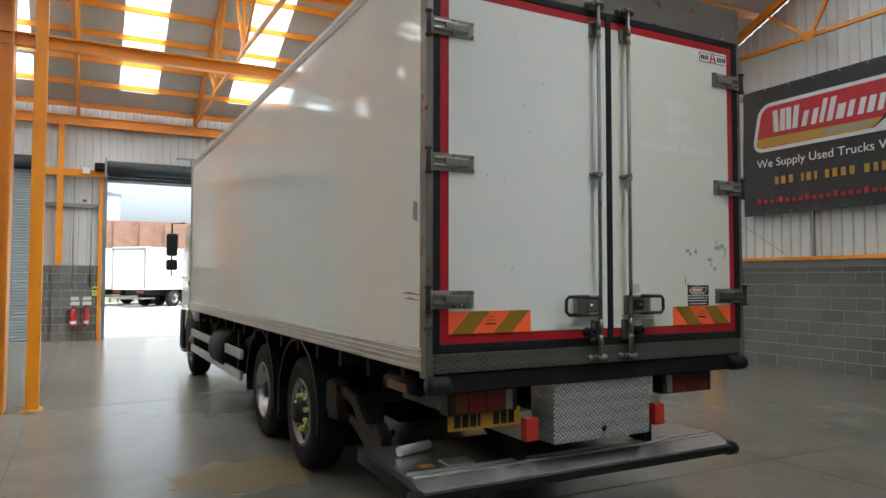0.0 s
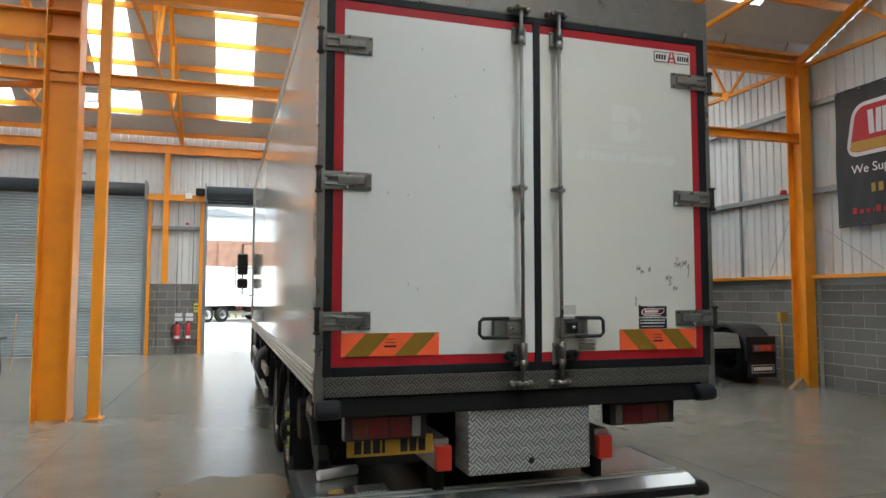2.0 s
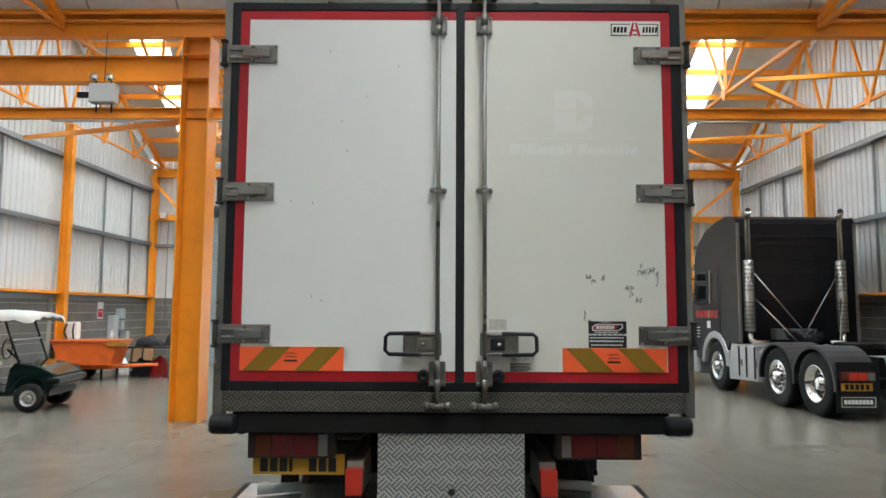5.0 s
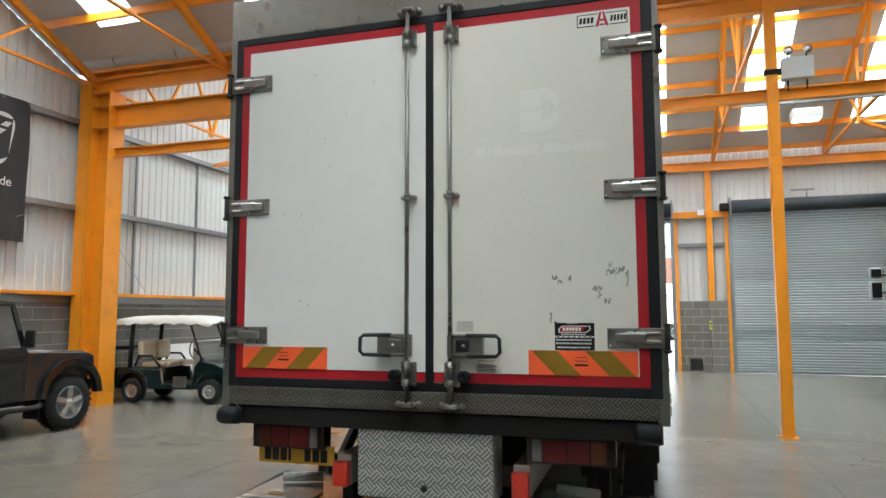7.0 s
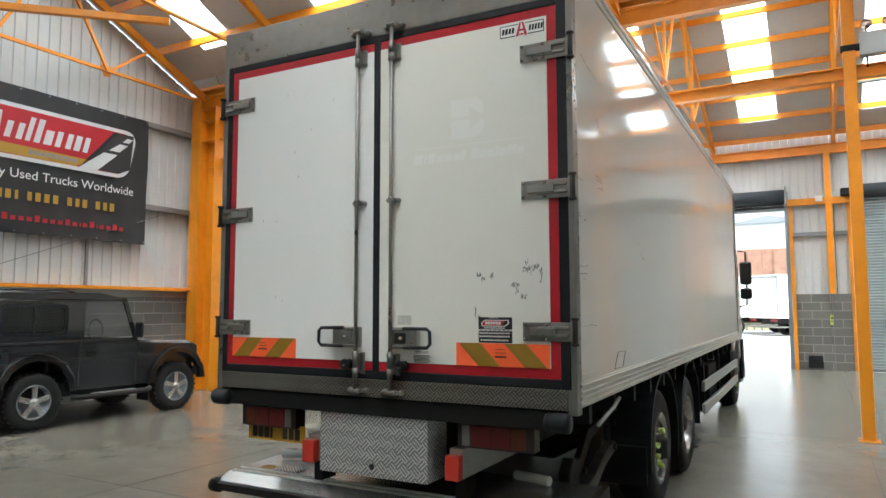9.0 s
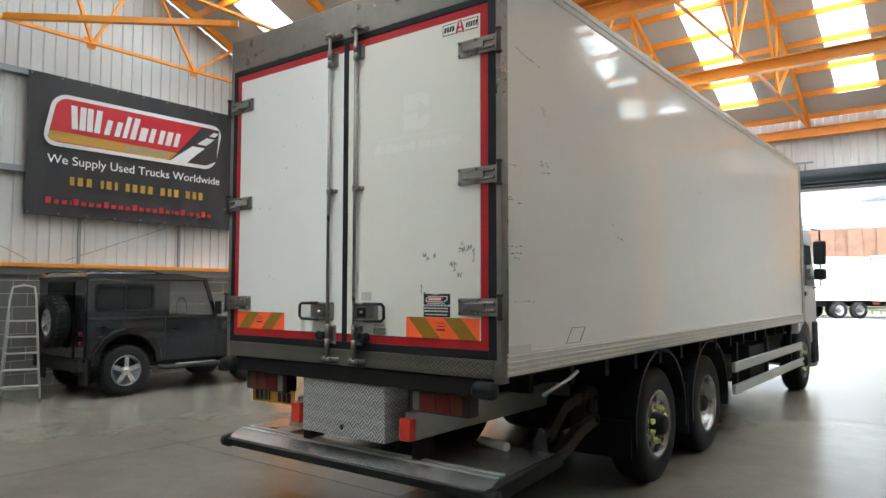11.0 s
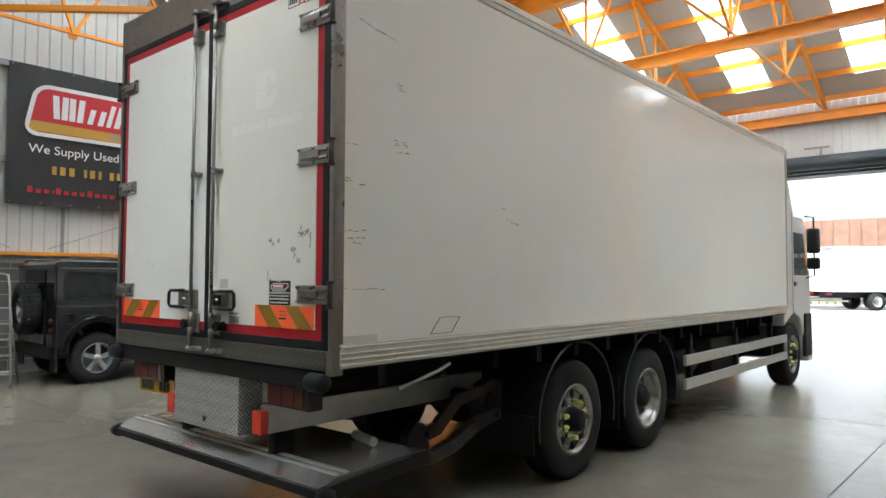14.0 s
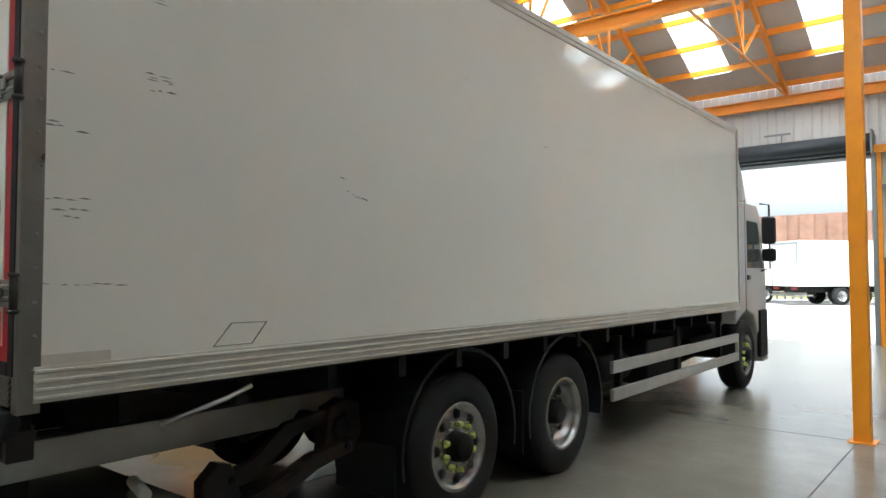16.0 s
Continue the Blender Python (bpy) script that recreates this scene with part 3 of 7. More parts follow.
for x, s in ((TX0, -1), (TX1, 1)):
    bm = B()
    box(bm, min(x, x + s * 0.008), max(x, x + s * 0.008), TY0 + 0.05, TY1, TZ0 + 0.035, TZ0 + 0.165)
    rail = tp("lower_rail", bm, CREAMRAIL, "scratched ribbed aluminium lower rail")
    for z in (0.045, 0.075, 0.105, 0.14):
        tp("rail_rib", box(B(), min(x + s * 0.0075, x + s * 0.016), max(x + s * 0.0075, x + s * 0.016), TY0 + 0.05, TY1, TZ0 + z, TZ0 + z + 0.014, 0.003), CREAMRAIL, "", rail)
    bm = B()
    box(bm, min(x - s * 0.06, x + s * 0.008), max(x - s * 0.06, x + s * 0.008), TY0 + 0.05, TY1, TZ1 - 0.10, TZ1, 0.012)
    box(bm, min(x + s * 0.004, x + s * 0.014), max(x + s * 0.004, x + s * 0.014), TY0 + 0.05, TY1, TZ1 - 0.055, TZ1 - 0.04, 0.003)
    tp("upper_rail", bm, CREAMRAIL, "aluminium roof edge rail")
    tp("front_corner_trim", box(B(), x - 0.02, x + 0.02, TY1 - 0.03, TY1 + 0.02, TZ0 + 0.1, TZ1 - 0.02, 0.008), ALLOY)
    tp("rear_corner_post", box(B(), min(x - s * 0.045, x + s * 0.006), max(x - s * 0.045, x + s * 0.006), TY0 - 0.005, TY0 + 0.075, TZ0, TZ1, 0.004), STAINLESS, "stainless steel corner post with rivets")
    for k in range(20):
        tp("rivet", lathe(B(), ((s * 0.006, 0.009), (s * 0.010, 0.006), (s * 0.011, 0.001)), (x, TY0 + 0.05, TZ0 + 0.15 + 0.122 * k), "x", 8), STAINLESS)
# rear frame
HEAD = 3.358
tp("header_panel", box(B(), TX0 + 0.04, TX1 - 0.04, TY0 - 0.004, TY0 + 0.07, HEAD, TZ1 - 0.005, 0.004), STAINLESS, "stained stainless steel header over the doors")
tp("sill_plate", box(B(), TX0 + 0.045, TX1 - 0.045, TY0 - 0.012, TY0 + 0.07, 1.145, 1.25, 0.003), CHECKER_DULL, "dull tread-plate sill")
bm = B()
box(bm, TX0 + 0.045, TX1 - 0.045, TY0 + 0.02, TY0 + 0.06, 1.25, HEAD)
tp("door_surround", bm, RUBBER, "black rubber door surround")
for a, b, c, d in ((TX0 + 0.034, TX0 + 0.081, 1.25, HEAD), (TX1 - 0.081, TX1 - 0.024, 1.25, HEAD), (TX0 + 0.081, TX1 - 0.081, HEAD - 0.046, HEAD), (TX0 + 0.081, TX1 - 0.081, 1.25, 1.303)):
    tp("outer_seal", box(B(), a, b, TY0 - 0.008, TY0 + 0.02, c, d, 0.006), RUBBER)
XM = 3.024
tp("centre_seal", box(B(), XM - 0.024, XM + 0.024, TY0 - 0.012, TY0 + 0.02, 1.29, HEAD - 0.02, 0.006), RUBBER)


def rear_door(x0, x1, hinge_left):
    low, top = 1.303, HEAD - 0.046
    d = tp("rear_door", box(B(), x0, x1, TY0 - 0.004, TY0 + 0.02, low, top), RED, "white insulated rear door edged in red tape")
    wx0 = x0 + (0.052 if hinge_left else 0.0)
    wx1 = x1 - (0.0 if hinge_left else 0.052)
    tp("door_skin", box(B(), wx0, wx1, TY0 - 0.0075, TY0 + 0.01, low + 0.053, top - 0.052, 0.001), DOORWHITE if hinge_left else DOORCREAM, "white door skin, scuffed", d)
    hx, s = (TX0 + 0.0, 1) if hinge_left else (TX1 + 0.004, -1)
    for z in (1.547, 2.304, 3.063):
        a, b = sorted((hx, hx + s * 0.289))
        bm = box(B(), a, b, TY0 - 0.016, TY0 - 0.008, z - 0.05, z + 0.05, 0.003)
        hg = tp("hinge", bm, STAINLESS, "stainless strap hinge", d)
        bm = B()
        for u0, u1, v0, v1, deep in ((0.03, 0.20, 0.012, 0.034, 0.012), (0.03, 0.20, -0.03, -0.008, 0.012), (0.10, 0.25, -0.022, 0.026, 0.018)):
            p, q = sorted((hx + s * u0, hx + s * u1))
            box(bm, p, q, TY0 - 0.014 - deep, TY0 - 0.012, z + v0, z + v1, 0.006)
        for dx in (0.155, 0.275):
            for dz in (-0.038, 0.038):
                lathe(bm, ((-0.026, 0.001), (-0.026, 0.007), (-0.012, 0.009)), (hx + s * dx, TY0 - 0.004, z + dz), "y", 8)
        tp("hinge_channel", bm, BRIGHTSTEEL, "", hg)
        bm = tube(B(), [(hx, TY0 - 0.02, z - 0.072), (hx, TY0 - 0.02, z + 0.066)], 0.014, 10)
        for dz in (-0.068, 0.062):
            lathe(bm, ((0, 0.001), (0, 0.021), (0.012, 0.021), (0.012, 0.001)), (hx, TY0 - 0.02, z + dz), "z", 10)
        tp("hinge_pin", bm, GRIME, "", hg)
    # reflective marker
    mx0, mx1 = (x0 + 0.05, x0 + 0.596) if hinge_left else (x1 - 0.605, x1 - 0.057)
    mk = tp("marker_board", box(B(), mx0, mx1, TY0 - 0.0095, TY0 - 0.0078, 1.356, 1.481), FLUO, "orange and olive striped reflective marker", d)
    w = mx1 - mx0
    for f in ((0.03, 0.27), (0.53, 0.76)):
        a, b = mx0 + f[0] * w, mx0 + f[1] * w
        lean = 0.12 if hinge_left else -0.12
        shift = 0 if hinge_left else 0.12
        prism_pts = [(max(min(q, mx1), mx0), z) for q, z in ((a + shift, 1.3565), (b + shift, 1.3565), (b + shift + lean, 1.4805), (a + shift + lean, 1.4805))]
        tp("stripe", prism(B(), prism_pts, "y", TY0 - 0.0108, TY0 - 0.0096), OLIVE, "", d)
    for k, (u, wd, hh) in enumerate(((0.44, 0.055, 0.003), (0.44, 0.06, 0.003), (0.43, 0.068, 0.009))):
        tp("small_print", box(B(), mx0 + u * w, mx0 + u * w + wd, TY0 - 0.0112, TY0 - 0.0109, 1.449 - 0.018 * k - hh, 1.449 - 0.018 * k), BLACK, "", d)
    # lock bar
    lx = XM - 0.117 if hinge_left else XM + 0.129
    lk = tp("lock_bar", tube(B(), [(lx, TY0 - 0.052, 1.185), (lx, TY0 - 0.052, 3.37)], 0.0115, 12), STAINLESS, "long stainless locking bar", d)
    for z, h in ((1.345, 0.13), (2.313, 0.035), (3.225, 0.10)):
        bm = B()
        if h > 0.1 or z > 3:
            for e in (-1, 1):
                p, q = sorted((lx + e * 0.016, lx + e * 0.044))
                box(bm, p, q, TY0 - 0.022, TY0 - 0.007, z - h / 2, z + h / 2, 0.004)
                for dz in (-0.38, 0.38):
                    lathe(bm, ((-0.03, 0.001), (-0.03, 0.006), (-0.018, 0.007)), (lx + e * 0.032, TY0 - 0.004, z + dz * h), "y", 6)
        else:
            for e in (-1, 1):
                lathe(bm, ((-0.03, 0.001), (-0.03, 0.012), (0.0, 0.014)), (lx + e * 0.032, TY0 - 0.006, z), "y", 10)
            box(bm, lx - 0.034, lx + 0.034, TY0 - 0.03, TY0 - 0.012, z - 0.012, z + 0.012, 0.003)
        tube(bm, [(lx, TY0 - 0.052, z - h * 0.62), (lx, TY0 - 0.052, z - h * 0.2)], 0.017, 10)
        tube(bm, [(lx, TY0 - 0.052, z - h * 0.1), (lx, TY0 - 0.052, z + h * 0.55)], 0.0165, 10)
        box(bm, lx - 0.014, lx + 0.014, TY0 - 0.05, TY0 - 0.01, z - h * 0.45, z + h * 0.45, 0.003)
        tp("bar_bracket", bm, STAINLESS, "", d)
    for z in (1.182, 3.385):
        bm = box(B(), lx - 0.04, lx + 0.04, TY0 - 0.045, TY0 - 0.012, z - 0.012, z + 0.012, 0.005)
        tube(bm, [(lx - 0.03, TY0 - 0.055, z), (lx + 0.03, TY0 - 0.055, z)], 0.014, 10)
        for e in (-1, 1):
            lathe(bm, ((-0.032, 0.001), (-0.032, 0.014), (-0.012, 0.018), (0.0, 0.018)), (lx + e * 0.056, TY0 - 0.006, z), "y", 10)
        tp("cam_keeper", bm, STAINLESS, "", d)
    # handle
    s = -1 if hinge_left else 1
    a, b = sorted((lx - s * 0.022, lx + s * 0.178))
    tp("handle_case", box(B(), a, b, TY0 - 0.046, TY0 - 0.006, 1.438, 1.562, 0.01), STAINLESS, "stainless lever case", d)
    for z in (1.445, 1.543):
        tp("case_lip", box(B(), min(lx + s * 0.01, lx + s * 0.178), max(lx + s * 0.01, lx + s * 0.178), TY0 - 0.056, TY0 - 0.044, z, z + 0.013, 0.005), BRIGHTSTEEL, "", d)
    a, b = sorted((lx + s * 0.03, lx + s * 0.105))
    tp("latch", box(B(), a, b, TY0 - 0.058, TY0 - 0.045, 1.468, 1.532, 0.006), STAINLESS if hinge_left else BLACK, "", d)
    tp("latch_button", lathe(B(), ((-0.012, 0.001), (-0.012, 0.009), (0, 0.012)), (lx + s * 0.075, TY0 - 0.056, 1.50), "y", 12), CHROME, "", d)
    tp("handle", tube(B(), [(lx + s * 0.09, TY0 - 0.052, 1.556), (lx + s * 0.25, TY0 - 0.06, 1.554), (lx + s * 0.268, TY0 - 0.06, 1.538), (lx + s * 0.27, TY0 - 0.06, 1.468), (lx + s * 0.25, TY0 - 0.06, 1.448), (lx + s * 0.09, TY0 - 0.052, 1.446)], 0.0105, 8), BLACK, "black grip", d)
    tp("door_buffer", lathe(B(), ((0, 0.03), (-0.03, 0.026), (-0.06, 0.033), (-0.066, 0.028), (-0.067, 0.014), (-0.05, 0.001)), (lx + s * 0.072, TY0 - 0.004, 1.338), "y", 16), RUBBER, "", d)
    return d


left_door = rear_door(TX0 + 0.081, XM - 0.023, True)
right_door = rear_door(XM + 0.023, TX1 - 0.081, False)
# notices on the right door
def flat(name, x0, x1, z0, z1, mat, k, label=""):
    """A thin sheet stuck on the right door, k layers up."""
    return tp(name, box(B(), x0, x1, TY0 - 0.0090 - 0.0008 * k, TY0 - 0.0078, z0, z1), mat, label, right_door)


flat("sticker", 3.702, 3.902, 1.483, 1.622, BLACK, 0, "black dealer sticker with a red and white emblem")
tp("emblem", prism(B(), ((3.722, 1.572), (3.862, 1.572), (3.884, 1.588), (3.882, 1.608), (3.742, 1.608), (3.72, 1.592)), "y", TY0 - 0.0106, TY0 - 0.0091), WHITE, "", right_door)
tp("emblem", prism(B(), ((3.727, 1.576), (3.858, 1.576), (3.878, 1.59), (3.876, 1.604), (3.745, 1.604), (3.726, 1.591)), "y", TY0 - 0.0114, TY0 - 0.0107), REDPRINT, "", right_door)
tp("emblem", prism(B(), ((3.84, 1.576), (3.858, 1.576), (3.878, 1.59), (3.876, 1.604), (3.862, 1.604)), "y", TY0 - 0.0122, TY0 - 0.0115), BLACK, "", right_door)
for k in range(6):
    tp("emblem_mark", prism(B(), ((3.742 + 0.016 * k, 1.583), (3.754 + 0.016 * k, 1.583), (3.757 + 0.016 * k, 1.599), (3.745 + 0.016 * k, 1.599)), "y", TY0 - 0.0120, TY0 - 0.0115), WHITE, "", right_door)
flat("emblem_band", 3.735, 3.83, 1.576, 1.581, YELLOW, 3)
flat("sticker_band", 3.703, 3.901, 1.548, 1.556, WHITE, 1)
for k in range(7):
    flat("small_print", 3.712 + 0.027 * k, 3.726 + 0.027 * k, 1.550, 1.554, BLACK, 2)
for z, x0, w, h in ((1.617, 3.765, 0.06, 0.003), (1.561, 3.735, 0.13, 0.006), (1.532, 3.708, 0.185, 0.007), (1.514, 3.708, 0.185, 0.008), (1.494, 3.715, 0.17, 0.007)):
    for k in range(int(w / 0.014)):
        flat("small_print", x0 + 0.014 * k, x0 + 0.014 * k + 0.010, z, z + h, WHITE, 1)
flat("maker_badge", 3.846, 4.106, 3.176, 3.244, CHASSIS, 0, "white builder's badge with a red emblem")
flat("badge_border", 3.851, 4.101, 3.181, 3.239, PAPER, 1)
tp("badge_emblem", prism(B(), ((3.936, 3.168), (4.016, 3.168), (3.992, 3.256), (3.96, 3.256)), "y", TY0 - 0.0106, TY0 - 0.0100), PAPER, "", right_door)
for pts in (((3.942, 3.172), (3.958, 3.172), (3.975, 3.25), (3.964, 3.25)), ((3.994, 3.172), (4.01, 3.172), (3.988, 3.25), (3.977, 3.25)), ((3.956, 3.20), (3.998, 3.20), (3.994, 3.212), (3.959, 3.212)), ((3.962, 3.177), (3.99, 3.177), (3.988, 3.186), (3.964, 3.186))):
    tp("badge_emblem", prism(B(), pts, "y", TY0 - 0.0114, TY0 - 0.0107), REDPRINT, "", right_door)
for a, n, wd in ((3.858, 4, 0.018), (4.018, 5, 0.0155)):
    for k in range(n):
        p = a + k * (wd + 0.0015)
        tp("badge_bar", prism(B(), ((p, 3.194), (p + wd - 0.004, 3.194), (p + wd, 3.226), (p + 0.004, 3.226)), "y", TY0 - 0.0106, TY0 - 0.0099), CHASSIS, "", right_door)
flat("notice", 3.178, 3.271, 1.574, 1.63, FADEDPAPER, 0, "worn paper notice")
lettering("notice_heading", "IMPORTANT!", 0.022, BLACK, pose(3.292, TY0 - 0.0086, 1.412, 90, 0, 0), right_door, 0.0003, 0.095)
for k in range(6):
    flat("small_print", 3.288, 3.392 + 0.008 * math.sin(k * 2.1), 1.399 - 0.0075 * k, 1.4025 - 0.0075 * k, CHASSIS, 0)
GHOST = material("faded logo shadow", (0.755, 0.745, 0.69), 0.3)
tp("faded_logo", prism(B(), ((3.535, 2.64), (3.69, 2.64), (3.735, 2.67), (3.745, 2.715), (3.725, 2.75), (3.745, 2.79), (3.735, 2.84), (3.69, 2.868), (3.535, 2.868)), "y", TY0 - 0.0081, TY0 - 0.0076), GHOST, "faint outline of a removed logo", right_door)
tp("faded_arrow", prism(B(), ((3.65, 2.685), (3.745, 2.752), (3.65, 2.825)), "y", TY0 - 0.0085, TY0 - 0.0082), DOORCREAM, "", right_door)
tp("faded_arrow", prism(B(), ((3.535, 2.747), (3.65, 2.747), (3.65, 2.762), (3.535, 2.762)), "y", TY0 - 0.0085, TY0 - 0.0082), DOORCREAM, "", right_door)
for a, w, h in ((0, 0.055, 0.058), (0.066, 0.016, 0.058), (0.092, 0.05, 0.06), (0.15, 0.05, 0.042), (0.205, 0.05, 0.042), (0.26, 0.04, 0.042), (0.305, 0.034, 0.055), (0.37, 0.045, 0.058), (0.42, 0.046, 0.042), (0.472, 0.046, 0.042), (0.524, 0.016, 0.055), (0.546, 0.04, 0.042), (0.592, 0.03, 0.055), (0.628, 0.016, 0.055), (0.65, 0.04, 0.042)):
    tp("faded_mark", prism(B(), ((3.285 + a, 2.515), (3.285 + a + w, 2.515), (3.285 + a + w + h * 0.2, 2.515 + h), (3.285 + a + h * 0.2, 2.515 + h)), "y", TY0 - 0.0081, TY0 - 0.0076), GHOST, "", right_door)
tp("faded_rule", prism(B(), ((3.31, 2.60), (3.98, 2.60), (3.98, 2.606), (3.31, 2.606)), "y", TY0 - 0.0081, TY0 - 0.0076), GHOST, "", right_door)

# scuffs and repairs
SCUFF = material("dark scuff", (0.26, 0.245, 0.22), 0.7, grain=0.6, scale=60, stain=1.0, stain_scale=45, dirt=(0.66, 0.65, 0.60))
rng = random.Random(5)


def scuff_on_door(x, z, w, h):
    for k in range(11):
        cx, cz = x + rng.uniform(0, w), z + rng.uniform(0, h)
        r, q, t = rng.uniform(0.0015, 0.006), rng.uniform(0.006, 0.019), rng.uniform(0.9, 2.1)
        dx, dz = math.cos(t), math.sin(t)
        tp("scuff", prism(B(), ((cx - dx * q, cz - dz * q), (cx + dz * r, cz - dx * r), (cx + dx * q, cz + dz * q), (cx - dz * r * 0.6, cz + dx * r * 0.6)), "y", TY0 - 0.0080, TY0 - 0.0076), SCUFF, "", right_door)


for x, z, w, h in ((3.965, 1.87, 0.03, 0.06), (3.995, 1.85, 0.03, 0.05), (4.03, 1.88, 0.025, 0.02), (4.062, 1.81, 0.015, 0.07), (3.925, 1.75, 0.02, 0.05), (3.945, 1.725, 0.04, 0.02), (3.90, 1.79, 0.02, 0.015), (3.69, 1.85, 0.03, 0.012), (3.72, 1.825, 0.02, 0.012), (3.78, 1.845, 0.012, 0.012), (3.68, 1.63, 0.006, 0.05), (3.70, 1.615, 0.02, 0.008)):
    scuff_on_door(x, z, w, h)
for k in range(9):
    x, z = rng.uniform(1.95, 2.85), rng.uniform(1.7, 3.1)
    tp("chip", prism(B(), ((x, z), (x + 0.006, z + 0.004), (x + 0.004, z + 0.02)), "y", TY0 - 0.0080, TY0 - 0.0076), SCUFF, "", left_door)


def scuff_on_side(y, z, ln, h, slope=0.0):
    q = 0.0
    while q < ln:
        w = rng.uniform(0.02, 0.07)
        hh = min(h, 0.007) * rng.uniform(0.3, 0.9)
        j = rng.uniform(-0.004, 0.004) + rng.uniform(-0.4, 0.4) * max(h - 0.008, 0)
        tp("scratch", prism(B(), ((y + q, z + slope * q + j), (y + q + w * 0.5, z + slope * (q + w * 0.5) + j - hh * 0.5), (y + q + w, z + slope * (q + w) + j), (y + q + w * 0.45, z + slope * (q + w * 0.45) + j + hh)), "x", TX1 + 0.0004, TX1 + 0.0012), SCUFF)
        q += w * rng.uniform(0.7, 1.5)


for y, z, ln, h, sl in ((3.55, 3.08, 0.22, 0.006, -0.22), (3.72, 3.05, 0.08, 0.006, -0.2), (3.47, 2.37, 0.10, 0.006, 0), (3.45, 2.16, 0.06, 0.02, 0), (3.46, 2.18, 0.05, 0.008, 0), (3.56, 2.15, 0.02, 0.008, 0), (3.83, 2.44, 0.12, 0.006, 0), (3.84, 2.425, 0.09, 0.006, 0), (3.83, 2.41, 0.11, 0.006, 0), (3.85, 2.372, 0.12, 0.007, 0), (3.46, 1.895, 0.12, 0.014, 0), (3.48, 1.855, 0.14, 0.010, 0), (3.52, 1.83, 0.05, 0.006, 0), (4.90, 2.13, 0.06, 0.006, -0.2), (4.95, 2.06, 0.16, 0.007, -0.25), (5.0, 2.035, 0.1, 0.007, -0.1), (3.43, 1.577, 0.33, 0.004, 0), (7.0, 2.6, 0.03, 0.004, 0), (6.0, 2.9, 0.04, 0.004, 0.3)):
    scuff_on_side(y, z, ln, h, sl)
for z in (2.74, 2.755, 2.77, 2.785):
    scuff_on_side(3.86, z, 0.012, 0.006)
for p0, p1 in (((4.16, 1.30), (4.36, 1.30)), ((4.36, 1.30), (4.44, 1.395)), ((4.44, 1.395), (4.25, 1.398)), ((4.25, 1.398), (4.16, 1.30))):
    tp("repair_patch_edge", bar(B(), (TX1 + 0.001, *p0), (TX1 + 0.001, *p1), 0.006, 0.004), SCUFF)
tp("repair_plate", box(B(), TX1 - 0.002, TX1 + 0.004, 3.46, 3.71, 1.278, 1.326), CREAMRAIL, "small alloy repair plate")
for y, z, ln in ((3.42, 1.57, 0.3), (3.46, 1.54, 0.22)):
    tp("red_scrape", prism(B(), ((y, z), (y + ln, z + 0.008), (y + ln * 0.6, z + 0.016)), "x", TX0 - 0.0012, TX0 - 0.0004), RED)
tp("scuff", prism(B(), ((3.5, 1.98), (3.56, 2.0), (3.55, 2.1), (3.5, 2.09)), "x", TX0 - 0.0012, TX0 - 0.0004), SCUFF)

# chassis
for x in (2.55, 3.45):
    tp("chassis_rail", box(B(), x - 0.04, x + 0.04, TY0 + 0.5, 13.6, 0.72, 1.0, 0.004), CHASSIS)
for y in (4.3, 5.4, 7.0, 8.6, 10.4, 12.0):
    tp("cross_member", box(B(), 2.55, 3.45, y - 0.05, y + 0.05, 0.74, 0.98), CHASSIS)
for y in [3.8 + 0.55 * k for k in range(15)]:
    tp("floor_bearer", box(B(), TX0 + 0.05, TX1 - 0.05, y - 0.03, y + 0.03, 1.02, TZ0 + 0.03), CHASSIS)
tp("rear_beam", box(B(), TX0 + 0.1, TX1 - 0.13, TY0 + 0.0, TY0 + 0.1, 1.035, 1.142, 0.006), CHASSIS, "black rear beam")
for x in (TX0 + 0.062, TX1 - 0.095):
    tp("corner_buffer", lathe(B(), ((-0.065, 0.001), (-0.065, 0.046), (-0.05, 0.052), (0.05, 0.052), (0.065, 0.046), (0.065, 0.001)), (x, TY0 - 0.02, 1.082), "x", 16), RUBBER, "black rubber dock buffer")
tp("fuel_tank", lathe(B(), ((0, 0.001), (0, 0.27), (0.03, 0.3), (0.9, 0.3), (0.93, 0.27), (0.93, 0.001)), (2.0, 9.2, 0.72), "y", 24), CHASSIS)
tp("battery_box", box(B(), 3.7, 4.15, 9.2, 10.2, 0.5, 0.95, 0.02), CHASSIS)
tp("air_tank", lathe(B(), ((0, 0.001), (0, 0.13), (0.03, 0.15), (0.6, 0.15), (0.63, 0.13), (0.63, 0.001)), (3.95, 8.35, 0.72), "y", 20), CHASSIS)
tp("air_tank", lathe(B(), ((0, 0.001), (0, 0.1), (0.8, 0.1), (0.8, 0.001)), (2.05, 8.1, 0.85), "y", 16), CHASSIS)


